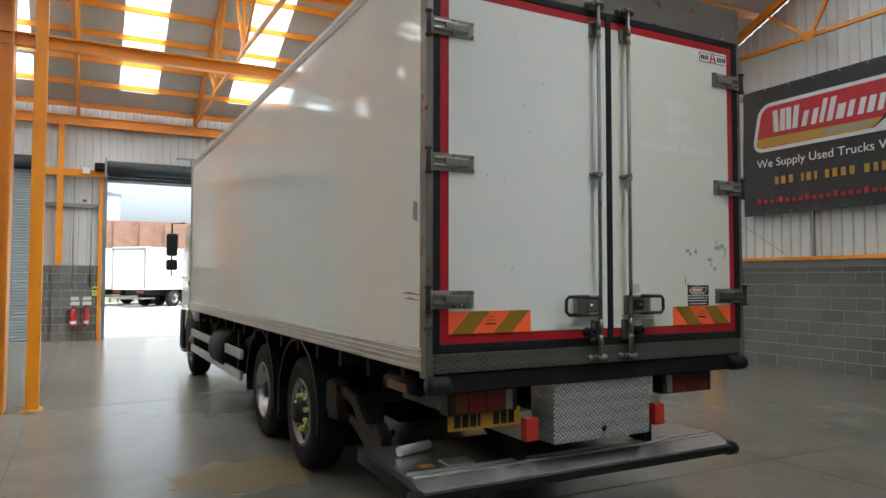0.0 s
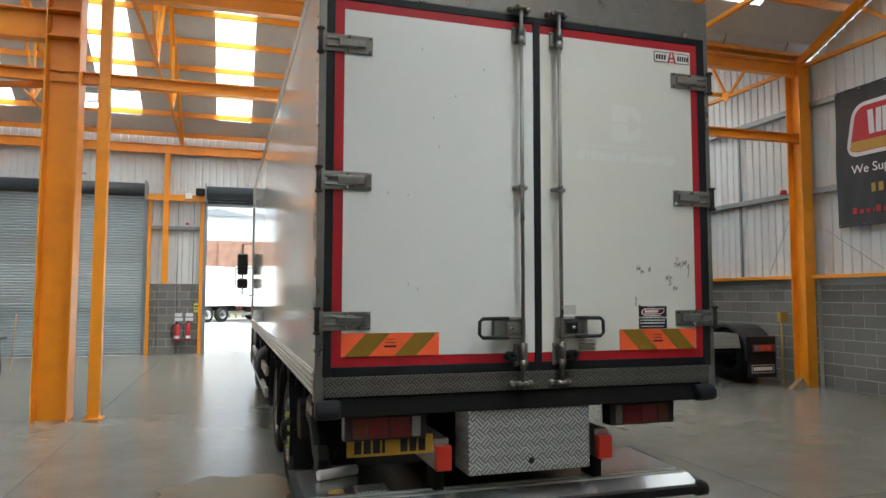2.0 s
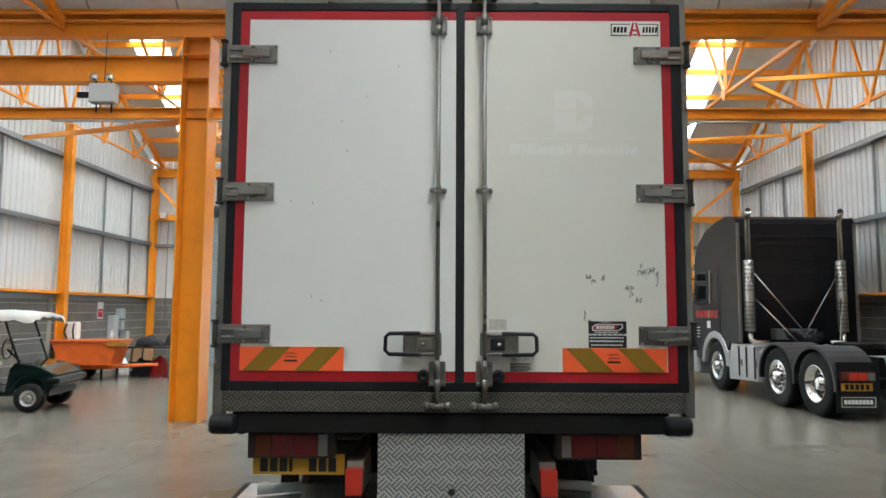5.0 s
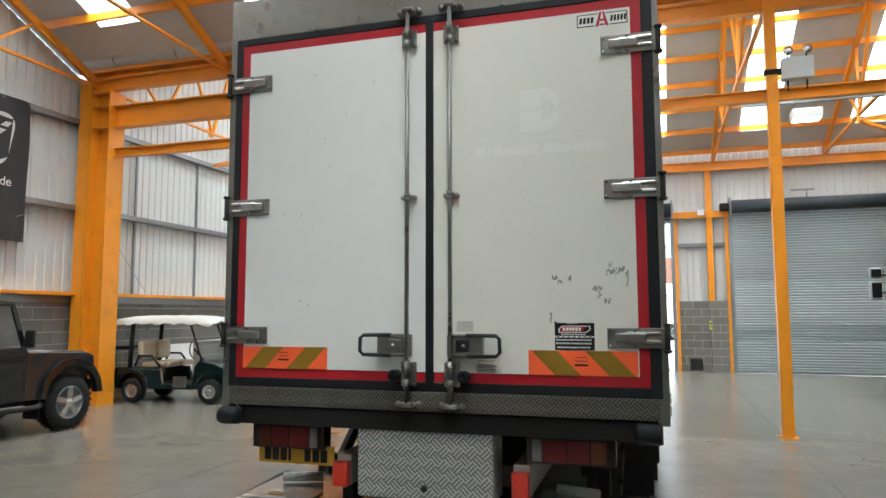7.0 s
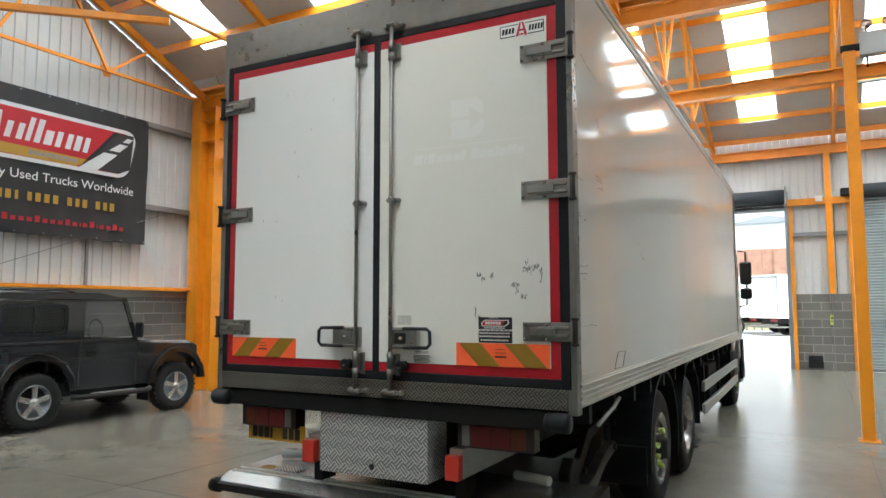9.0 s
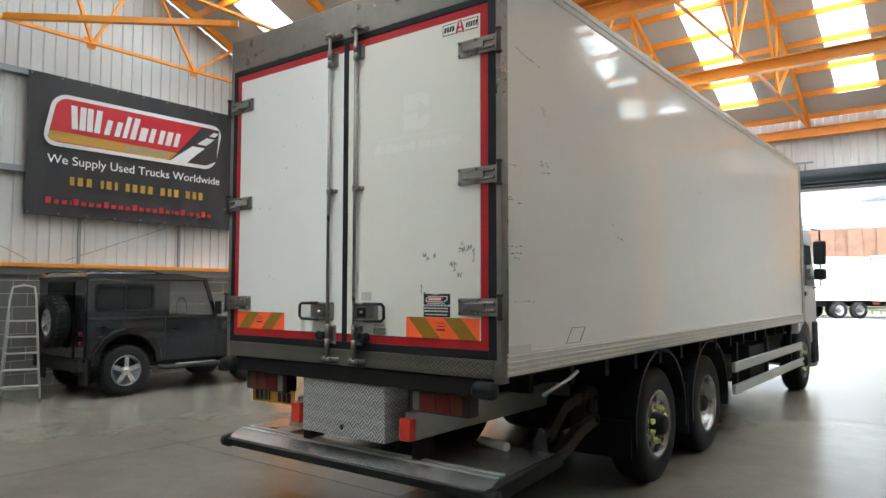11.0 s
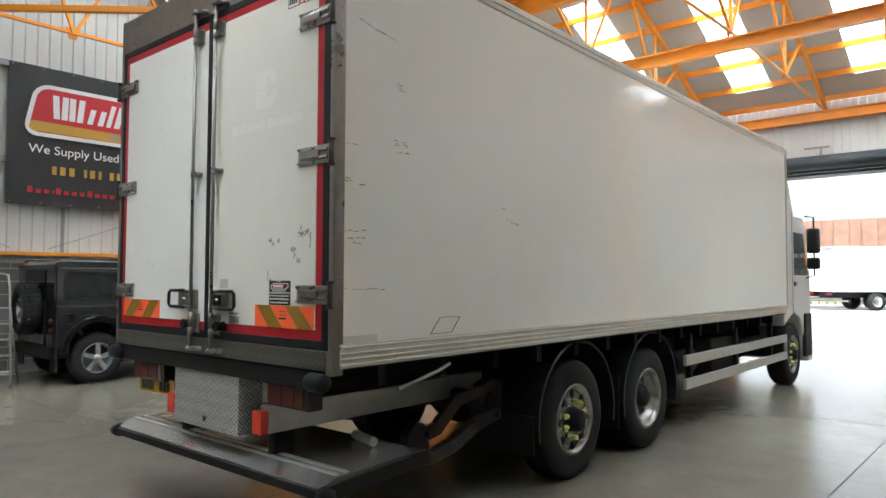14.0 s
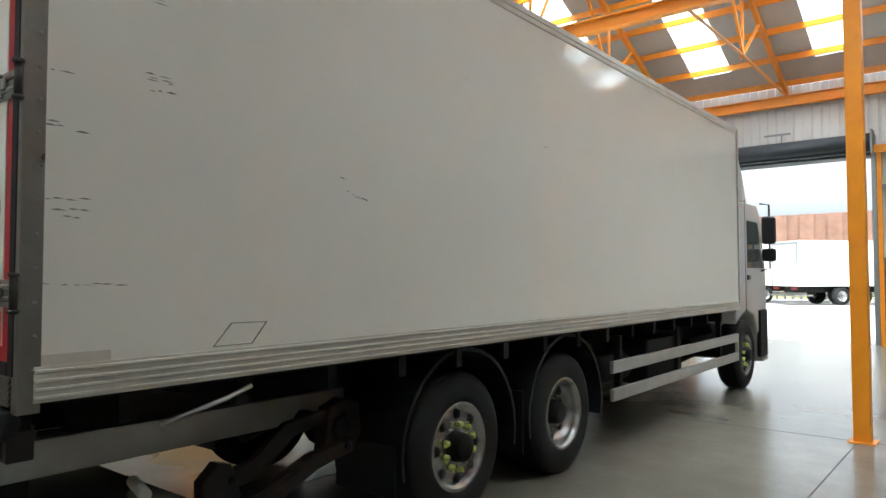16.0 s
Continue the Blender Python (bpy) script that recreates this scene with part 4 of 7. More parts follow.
# wheels
def wheel(x, y, s, r, dished, caps):
    """A truck wheel; s is the outward side. dished: a twin wheel's sunken disc."""
    w = tp("wheel", B(), CHASSIS, "truck wheel, worn silver rim")
    z = r - 0.004
    wd = 0.30 if not dished else 0.6
    out = x
    prof = [(-wd, r - 0.17), (-wd, r - 0.05), (-wd + 0.035, r - 0.01), (-wd + 0.06, r)]
    k = 7
    for i in range(k):
        a = -wd + 0.06 + (wd - 0.12) * (i + 0.5) / k
        g = (wd - 0.12) / k * 0.36
        prof += [(a - g, r), (a - g * 0.5, r - 0.012), (a + g * 0.5, r - 0.012), (a + g, r)]
    prof += [(-0.06, r), (-0.035, r - 0.01), (-0.012, r - 0.05), (0, r - 0.1), (-0.01, r - 0.16), (-0.012, r - 0.205), (-0.05, r - 0.225)]
    tyre = tp("tyre", lathe(B(), [(s * a, q) for a, q in prof], (out, y, z), "x", 40), TYRE, "", w)
    ri = r - 0.225
    disc = -0.145 if dished else -0.045
    hub = -0.03 if dished else 0.05
    rp = [(-0.012, ri + 0.03), (-0.004, ri + 0.018), (-0.012, ri), (-0.05, ri - 0.015), (disc, ri - 0.03), (disc + 0.01, 0.17), (disc + 0.012, 0.14), (disc + 0.012, 0.1)]
    tp("rim", lathe(B(), [(s * a, q) for a, q in rp], (out, y, z), "x", 36), RIM, "", w)
    for i in range(8):
        an = math.tau * i / 8
        tp("hand_hole", lathe(B(), ((s * (disc + 0.007), 0.034), (s * (disc + 0.013), 0.032), (s * (disc + 0.0135), 0.001)), (out, y + math.cos(an) * 0.212, z + math.sin(an) * 0.212), "x", 10), CHASSIS, "", w)
    tp("hub", lathe(B(), [(s * a, q) for a, q in ((disc, 0.105), (disc + 0.03, 0.10), (hub - 0.01, 0.085), (hub, 0.07), (hub - 0.005, 0.001))], (out, y, z), "x", 20), CHASSIS, "", w)
    for i in range(10):
        an = math.tau * (i + 0.5) / 10
        c = (out, y + math.cos(an) * 0.145, z + math.sin(an) * 0.145)
        tp("wheel_nut", lathe(B(), ((s * disc, 0.019), (s * (disc + 0.035), 0.017), (s * (disc + 0.038), 0.001)), c, "x", 6), RIM, "", w)
        if caps and i % 5 != 3:
            bm = lathe(B(), ((s * (disc + 0.02), 0.02), (s * (disc + 0.05), 0.019), (s * (disc + 0.055), 0.001)), c, "x", 8)
            tip = an + 0.9
            bar(bm, (c[0] + s * (disc + 0.035), c[1], c[2]), (c[0] + s * (disc + 0.04), c[1] + math.cos(tip) * 0.034, c[2] + math.sin(tip) * 0.034), 0.018, 0.012)
            tp("nut_indicator", bm, LIME, "lime wheel-nut indicator", w)
    return w


AX = (6.07, 7.48, 12.86)
for s, xo in ((1, 4.16), (-1, 1.83)):
    wheel(xo, AX[0], s, 0.488, False, True)
    wheel(xo, AX[1], s, 0.488, True, False)
    wheel(xo - s * 0.02, AX[2], s, 0.488, False, True)
    for y in AX[:2]:
        bm = B()
        ring = [(0.6, a) for a in range(-12, 193, 12)]
        outer = [(y + 0.62 * math.cos(radians(a)), 0.52 + 0.62 * math.sin(radians(a))) for _, a in ring]
        inner = [(y + 0.595 * math.cos(radians(a)), 0.52 + 0.595 * math.sin(radians(a))) for _, a in ring]
        prism(bm, outer + inner[::-1], "x", min(xo + s * 0.03, xo - s * 0.55), max(xo + s * 0.03, xo - s * 0.55), 0.0)
        tp("mudguard", bm, RUBBER, "black plastic mudguard")
    tp("mud_flap", box(B(), min(xo, xo - s * 0.5), max(xo, xo - s * 0.5), AX[0] - 0.645, AX[0] - 0.63, 0.3, 0.6), RUBBER)
    tp("mud_flap", box(B(), min(xo, xo - s * 0.5), max(xo, xo - s * 0.5), AX[1] - 0.66, AX[1] - 0.645, 0.28, 0.75), RUBBER)
    # side guards
    g = tp("side_guard", B(), ALLOY, "pair of aluminium side guard rails")
    for z in (0.53, 0.78):
        tp("guard_rail", box(B(), min(4.19 if s > 0 else TX0 + 0.02, 4.23 if s > 0 else TX0 + 0.06), max(4.19 if s > 0 else TX0 + 0.02, 4.23 if s > 0 else TX0 + 0.06), 8.25, 12.14, z - 0.055, z + 0.055, 0.008), ALLOY, "", g)
    xe = 4.21 if s > 0 else TX0 + 0.04
    tp("guard_end", box(B(), xe - 0.018, xe + 0.018, 12.10, 12.138, 0.58, 0.73, 0.004), ALLOY, "", g)
    for y in (8.5, 10.0, 11.5):
        xg = 4.16 if s > 0 else TX0 + 0.08
        tp("guard_stay", box(B(), xg - 0.03, xg + 0.03, y - 0.03, y + 0.03, 0.47, 1.05), CHASSIS, "", g)
for y in AX:
    tp("axle", lathe(B(), ((1.9, 0.09), (2.6, 0.09), (2.8, 0.2), (3.2, 0.2), (3.4, 0.09), (4.1, 0.09)), (0, y, 0.5), "x", 16), CHASSIS)

# cab
CX0, CX1 = TX0 + 0.08, TX1 - 0.08
CABGLASS = material("cab window", (0.10, 0.115, 0.11), 0.06, spec=0.6)
CABW = material("white cab paint", (0.70, 0.71, 0.71), 0.2, coat=0.6, grain=0.04, scale=4)
side = ((12.27, 0.95), (12.27, 2.5), (12.42, 2.66), (13.4, 2.66), (13.58, 2.5), (13.83, 1.75), (13.88, 0.6), (13.75, 0.42), (13.42, 0.42), (13.37, 0.75), (13.17, 1.03), (12.82, 1.13), (12.47, 1.03))
tp("cab", prism(B(), side, "x", CX0, CX1, 0.03), CABW, "white day cab")
tp("roof_deflector", prism(B(), ((12.25, 2.6), (12.23, 3.36), (12.32, 3.42), (12.52, 3.36), (12.75, 3.1), (13., 2.64)), "x", CX0 + 0.02, CX1 - 0.02, 0.05), CABW, "white roof air deflector")
tp("cab_stay", tube(B(), [(4.0, 12.17, 2.7), (4.0, 12.17, 3.25)], 0.05, 10), CHASSIS)
for x, s in ((CX0, -1), (CX1, 1)):
    tp("cab_window", prism(B(), ((12.82, 1.72), (12.82, 2.4), (13.38, 2.4), (13.7, 1.72)), "x", x - 0.004 if s < 0 else x - 0.002, x + 0.002 if s < 0 else x + 0.004), CABGLASS, "tinted side window")
    tp("door_line", box(B(), min(x, x + s * 0.003), max(x, x + s * 0.003), 12.73, 12.745, 1.1, 2.7), CHASSIS)
    tp("door_handle", box(B(), min(x, x + s * 0.025), max(x, x + s * 0.025), 12.79, 12.93, 1.55, 1.62, 0.01), BLACK)
    tp("step_panel", box(B(), x - 0.03, x + 0.03, 13.37, 13.78, 0.4, 1.1, 0.02), CHASSIS)
    mx = x + (0.12 if s > 0 else -0.22)
    arm = tp("mirror_arm", tube(B(), [(x, 13.55, 2.7), (mx, 13.6, 2.68), (mx, 13.6, 1.72), (x, 13.55, 1.68)], 0.015, 8), BLACK)
    tp("mirror", box(B(), mx - 0.1, mx + 0.1, 13.51, 13.61, 2.08, 2.5, 0.04), BLACK, "black wing mirror", arm)
    tp("mirror", box(B(), mx - 0.1, mx + 0.1, 13.51, 13.61, 1.82, 2.02, 0.04), BLACK, "black wide-angle mirror", arm)
tp("windscreen", prism(B(), ((13.59, 2.48), (13.825, 1.8), (13.832, 1.81), (13.597, 2.49)), "x", CX0 + 0.1, CX1 - 0.1), GLASS)
tp("bumper", box(B(), CX0, CX1, 13.65, 13.93, 0.3, 0.75, 0.05), CABW)

# tail lift
LIFTRUST = material("rust-stained black steel", (0.02, 0.017, 0.015), 0.6, grain=0.3, scale=12, stain=0.9, stain_scale=7, dirt=(0.075, 0.035, 0.016), bump=0.2, spec=0.3)
tl = tp("tail_lift_platform", prism(B(), ((3.42, 0.485), (3.42, 0.51), (3.52, 0.555), (4.22, 0.573), (4.22, 0.525)), "x", 1.72, 4.14), PLATFORM, "worn aluminium tail-lift platform, lowered", truck)
tp("platform_edge", bar(B(), (1.68, 3.425, 0.475), (4.19, 3.425, 0.475), 0.05, 0.045), CHASSIS, "", tl)
for y, z in ((3.53, 0.555), (3.6, 0.557)):
    tp("platform_lip", box(B(), 1.74, 4.12, y, y + 0.03, z - 0.01, z + 0.008, 0.003), ALLOY, "", tl)
for x in (1.70, 4.16):
    tp("platform_side", bar(B(), (x, 3.43, 0.485), (x, 4.24, 0.535), 0.04, 0.08), CHASSIS, "", tl)
    tp("platform_cap", lathe(B(), ((-0.035, 0.001), (-0.035, 0.045), (0.035, 0.045), (0.035, 0.001)), (x, 3.43, 0.475), "x", 12), CHASSIS, "", tl)
tp("tread_patch", box(B(), 2.02, 2.2, 3.64, 3.78, 0.562, 0.572), CHECKER, "", tl)
tp("warning_label", prism(B(), ((1.86, 3.68), (1.95, 3.68), (1.95, 3.75), (1.86, 3.75)), "z", 0.5625, 0.5635), PLATE_YELLOW, "", tl)
for x in (1.98, 3.92):
    arm = tp("lift_arm", prism(B(), ((4.2, 0.47), (4.50, 0.385), (4.78, 0.43), (5.02, 0.53), (5.30, 0.585), (5.30, 0.655), (4.98, 0.615), (4.74, 0.52), (4.52, 0.475), (4.2, 0.53)), "x", x - 0.035, x + 0.035, 0.006), LIFTRUST, "rust-stained black cranked lift arm")
    tp("upper_link", prism(B(), ((4.40, 0.57), (4.52, 0.52), (4.70, 0.55), (4.92, 0.72), (5.22, 0.765), (5.24, 0.84), (4.86, 0.80), (4.64, 0.64), (4.50, 0.62), (4.42, 0.65)), "x", x - 0.09, x - 0.045, 0.006), LIFTRUST, "", arm)
    tp("arm_knuckle", prism(B(), ((4.34, 0.43), (4.52, 0.40), (4.56, 0.50), (4.50, 0.66), (4.42, 0.68), (4.33, 0.60)), "x", x - 0.10, x - 0.02, 0.012), LIFTRUST, "", arm)
    tp("arm_plate", prism(B(), ((5.12, 0.58), (5.34, 0.56), (5.42, 0.66), (5.40, 0.84), (5.28, 0.88), (5.16, 0.84)), "x", x - 0.13, x - 0.03, 0.012), LIFTRUST, "", arm)
    for y, z in ((4.43, 0.45), (4.46, 0.60), (5.24, 0.62), (5.22, 0.80)):
        tp("pivot_pin", lathe(B(), ((0.03, 0.001), (0.03, 0.022), (0.05, 0.022), (0.054, 0.016), (0.054, 0.001)), (x, y, z), "x", 10), CHASSIS, "", arm)
tp("lift_cylinder", tube(B(), [(2.6, 4.9, 0.66), (2.6, 5.6, 0.84)], 0.05, 10), CHASSIS)
tp("lift_cylinder", tube(B(), [(3.4, 4.9, 0.66), (3.4, 5.6, 0.84)], 0.05, 10), CHASSIS)
tp("torsion_tube", tube(B(), [(1.98, 5.24, 0.72), (3.92, 5.24, 0.72)], 0.06, 12), CHASSIS)
tp("key_hole", lathe(B(), ((-0.003, 0.001), (-0.003, 0.017), (0.004, 0.019)), (2.985, 3.398, 0.735), "y", 14), BLACK)
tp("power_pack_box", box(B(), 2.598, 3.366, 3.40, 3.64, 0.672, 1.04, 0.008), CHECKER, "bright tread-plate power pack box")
for a in (2.62, 3.27):
    tp("bracket", prism(B(), ((a, 1.036), (a + 0.085, 1.036), (a + 0.08, 1.052), (a + 0.05, 1.046), (a + 0.03, 1.056), (a + 0.01, 1.047)), "y", 3.392, 3.41), WHITE, "", None)
for x in (2.47, 3.498):
    tp("guide_rail", box(B(), x - 0.045, x + 0.045, 3.5, 5.6, 0.70, 0.87, 0.006), ALLOY, "dirty alloy lift rail")
    tp("rail_end_lamp", box(B(), x - 0.045, x + 0.045, 3.44, 3.5, 0.70, 0.838, 0.006), CAPRED, "red reflector cap")
    tp("rail_foot", box(B(), x - 0.03, x + 0.03, 3.55, 3.7, 0.57, 0.7), CHASSIS)
for x0, x1, e in ((1.905, 2.365, 1), (3.535, 3.99, -1)):
    lm = tp("tail_lamp", box(B(), x0, x1, TY0 + 0.06, TY0 + 0.16, 0.893, 1.03, 0.006), LENS_DARK, "grimy red and amber tail lamp")
    o = x0 if e > 0 else x1
    for u0, u1, mat in ((0.045, 0.125, LENS_AMBER), (0.13, 0.24, LENS_RED), (0.245, 0.37, LENS_RED), (0.375, 0.425, LENS_CLEAR)):
        a, b = sorted((o + e * u0, o + e * u1))
        tp("lamp_lens", box(B(), a, b, TY0 + 0.052, TY0 + 0.062, 0.905, 1.02, 0.003), mat, "", lm)
pl = tp("number_plate", box(B(), 1.925, 2.415, TY0 + 0.1, TY0 + 0.106, 0.80, 0.908, 0.002), PLATE_YELLOW, "yellow rear number plate")
for k, w in enumerate((0.05, 0.05, 0.05, 0.02, 0, 0.05, 0.05, 0.05)):
    if w:
        tp("plate_bar", box(B(), 1.965 + 0.052 * k, 1.965 + 0.052 * k + w * 0.82, TY0 + 0.0975, TY0 + 0.1, 0.816, 0.888), BLACK, "", pl)
tp("side_marker_tube", lathe(B(), ((0, 0.001), (0, 0.055), (0.4, 0.055), (0.4, 0.001)), (1.82, 3.62, 1.04), "y", 14), CHASSIS, "document tube")
tp("tube_label", box(B(), 1.758, 1.768, 3.68, 3.95, 1.0, 1.05), LENS_AMBER)
tp("release_handle", tube(B(), [(4.2, 3.95, 0.99), (4.22, 4.25, 1.06), (4.22, 4.38, 1.1)], 0.012, 8), ALLOY)
R = Matrix.Translation((2.42, 3.385, 0)) @ Matrix.Rotation(radians(0.65), 4, "Z")
truck.matrix_world = R


# ---- things in the hall ----
def lpart(name, bm, mat, parent, label=""):
    """A part built in its thing's own frame."""
    ob = new(name, mesh_of(name, bm, mat))
    ob.parent = parent
    return tagged(ob, label) if label else ob


def placed(name, label, category, m, group=""):
    ob = new(name)
    ob.empty_display_size = 0.1
    ob.matrix_world = m
    return tagged(ob, label, category, group)


def rounded(u0, u1, v0, v1, r, slant=0.0, n=5):
    pts = []
    for cx, cy, a in ((u1 - r, v1 - r, 0), (u0 + r, v1 - r, 90), (u0 + r, v0 + r, 180), (u1 - r, v0 + r, 270)):
        for k in range(n + 1):
            t = radians(a + 90 * k / n)
            v = cy + r * math.sin(t)
            pts.append((cx + r * math.cos(t) + slant * (v - v0), v))
    return pts


SILVER_PRINT = material("silver print", (0.62, 0.63, 0.64), 0.45, grain=0.2, scale=4)


def banner(m):
    b = placed("banner", "large black vinyl banner with a red, yellow and silver emblem", "banner", m, "wall banners")
    w, h = 4.07, 2.48
    bm = B()
    nu, nv = 40, 10
    grid = [[bm.verts.new((w * i / nu, h * j / nv, 0.012 * math.sin(i * 0.9 + j * 0.5) + 0.008 * math.sin(i * 2.1 - j))) for j in range(nv + 1)] for i in range(nu + 1)]
    for i in range(nu):
        for j in range(nv):
            f = bm.faces.new((grid[i][j], grid[i + 1][j], grid[i + 1][j + 1], grid[i][j + 1]))
            f.smooth = True
    lpart("sheet", bm, BANNER, b)
    z = 0.024
    lpart("emblem_edge", prism(B(), rounded(0.22, 3.62, 1.23, 2.17, 0.24, 0.2), "z", z, z + 0.002), SILVER_PRINT, b, "silver emblem border")
    lpart("emblem_field", prism(B(), rounded(0.31, 3.55, 1.30, 2.10, 0.18, 0.2), "z", z + 0.003, z + 0.004), REDPRINT, b, "red emblem field")
    lpart("emblem_band", prism(B(), ((0.32, 1.38), (0.37, 1.32), (2.55, 1.30), (2.88, 1.46), (0.36, 1.50)), "z", z + 0.005, z + 0.006), YELLOW, b, "yellow emblem band")
    lpart("emblem_road", prism(B(), ((2.62, 1.305), (3.42, 1.305), (3.66, 1.42), (3.72, 2.09), (3.3, 2.09)), "z", z + 0.005, z + 0.006), BANNER, b)
    lpart("emblem_stripe", prism(B(), ((2.62, 1.3), (2.98, 1.3), (3.38, 1.66), (3.1, 1.66)), "z", z + 0.007, z + 0.008), SILVER_PRINT, b)
    lpart("emblem_stripe", prism(B(), ((3.2, 1.72), (3.42, 1.72), (3.6, 1.88), (3.42, 1.88)), "z", z + 0.007, z + 0.008), SILVER_PRINT, b)
    lpart("emblem_stripe", prism(B(), ((3.48, 1.93), (3.62, 1.93), (3.7, 2.02), (3.58, 2.02)), "z", z + 0.007, z + 0.008), SILVER_PRINT, b)
    def stroke(u0, v0, u1, v1, w):
        lpart("emblem_mark", prism(B(), ((u0, v0), (u0 + w, v0), (u1 + w, v1), (u1, v1)), "z", z + 0.005, z + 0.006), SILVER_PRINT, b, "silver block mark")

    for k in range(4):
        stroke(0.72 + 0.13 * k, 1.58, 0.70 + 0.145 * k + (0.02 if k % 2 else 0.0), 2.0, 0.105)
    u = 1.29
    for wd, top in ((0.30, 1.86), (0.10, 2.0), (0.12, 2.0), (0.16, 1.84), (0.30, 1.86), (0.13, 1.86), (0.11, 1.86)):
        lean = 0.24 * (top - 1.58)
        if wd > 0.25:
            stroke(u, 1.58, u + lean, top, 0.10)
            stroke(u + 0.19, 1.58, u + 0.19 + lean, top, 0.10)
        else:
            stroke(u, 1.58, u + lean, top, wd - 0.015)
        u += wd + 0.045
    u = 1.7
    for k in range(9):
        lpart("small_mark", prism(B(), ((u, 1.355), (u + 0.075, 1.355), (u + 0.095, 1.44), (u + 0.02, 1.44)), "z", z + 0.007, z + 0.008), GALV, b)
        u += 0.1
    t = lettering("slogan", "We Supply Used Trucks Worldwide", 0.22, WHITE, Matrix.Identity(4), None, 0.001, 3.42)
    t.parent = b
    t.matrix_basis = Matrix.Translation((0.33, 0.93, z))
    u = 0.72
    for wd in (0.1, 0.12, 0.12, 0, 0.07, 0.12, 0.07, 0, 0.1, 0.12, 0.12, 0.12, 0, 0.12, 0.1, 0.12, 0, 0.12, 0.1, 0.12):
        if wd:
            lpart("number_bar", prism(B(), ((u, 0.57), (u + wd * 0.75, 0.57), (u + wd * 0.75, 0.72), (u, 0.72)), "z", z, z + 0.002), YELLOW, b)
        u += wd + 0.035 if wd else 0.1
    u = 0.33
    for k in range(26):
        wd = 0.105 if k not in (3, 18, 21) else 0.03
        lpart("address_bar", prism(B(), ((u, 0.22), (u + wd * 0.8, 0.22), (u + wd * 0.8, 0.29 if k % 4 else 0.33), (u, 0.29 if k % 4 else 0.33)), "z", z, z + 0.002), REDPRINT, b)
        u += wd + 0.03
    for k in range(9):
        for v in (0.04, h - 0.04):
            lpart("eyelet", lathe(B(), ((0.01, 0.012), (0.028, 0.014), (0.028, 0.006)), (0.05 + k * (w - 0.1) / 8, v, 0), "z", 8), GALV, b)
    return b


WEST_M = Matrix(((0, 0, 1, XL + 0.11), (1, 0, 0, 4.90), (0, 1, 0, 2.92), (0, 0, 0, 1)))
EAST_M = Matrix(((0, 0, -1, XR - 0.11), (-1, 0, 0, 9.48), (0, 1, 0, 2.92), (0, 0, 0, 1)))
banner(WEST_M)
banner(EAST_M)

# ---- grey off-road car ----
GREYPAINT = material("dark grey car paint", (0.025, 0.027, 0.030), 0.2, 0.3, grain=0.1, scale=5, coat=1.0)
BLACKGLOSS = material("gloss black trim", (0.008, 0.008, 0.009), 0.12, coat=0.8)
ALLOYWHEEL = material("silver alloy wheel", (0.62, 0.62, 0.62), 0.25, 0.8)
SEATBEIGE = material("beige vinyl", (0.50, 0.42, 0.30), 0.45, grain=0.1)
CARPAINT_GREEN = material("dark green cart paint", (0.006, 0.017, 0.016), 0.15, coat=0.9)
CLOTH = material("white quilted cover", (0.80, 0.79, 0.75), 0.9, grain=0.1, scale=20, bump=0.6, bump_scale=14, bump_distance=0.03)


def car_wheel(parent, x, y, r, s, wide, spokes, rim=ALLOYWHEEL, rim_r=0.58, knobs=0):
    w = lpart("wheel", B(), TYRE, parent, "black tyre on a silver alloy wheel")
    k = r * rim_r
    prof = [(-wide, k), (-wide, r * 0.9), (-wide * 0.85, r), (-wide * 0.15, r), (0, r * 0.9), (0.004, r * 0.75), (-0.012, k)]
    bm = lathe(B(), [(s * a, q) for a, q in prof], (x, y, r), "x", 36)
    for i in range(knobs):
        t = math.tau * i / knobs
        for off in (0.02, wide - 0.06):
            c = Vector((x - s * (off + 0.02), y + math.cos(t) * (r + 0.002), r + math.sin(t) * (r + 0.002)))
            d = Vector((0, -math.sin(t), math.cos(t))) * 0.014
            bar(bm, c - d, c + d, 0.045, 0.02, (0, math.cos(t), math.sin(t)))
    lpart("tyre", bm, TYRE, w)
    lpart("rim", lathe(B(), [(s * a, q) for a, q in ((-0.008, k + 0.008), (0.002, k), (-0.02, k * 0.93), (-0.09, k * 0.88), (-0.1, 0.02))], (x, y, r), "x", 32), GALV, w)
    for i in range(spokes):
        t = math.tau * i / spokes + 0.3
        lpart("spoke", bar(B(), (x - s * 0.015, y + math.cos(t) * k * 0.2, r + math.sin(t) * k * 0.2), (x - s * 0.022, y + math.cos(t) * k * 0.93, r + math.sin(t) * k * 0.93), k * 0.3 if spokes < 7 else k * 0.16, 0.03, (1, 0, 0)), rim, w)
    lpart("hub_cap", lathe(B(), [(s * a, q) for a, q in ((-0.03, k * 0.3), (0.004, k * 0.27), (0.016, k * 0.12), (0.018, 0.001))], (x, y, r), "x", 16), rim, w)
    return w


def arch(cy, r, z0, n=8):
    return [(cy - r * math.cos(math.pi * k / n), z0 + r * math.sin(math.pi * k / n)) for k in range(n + 1)]


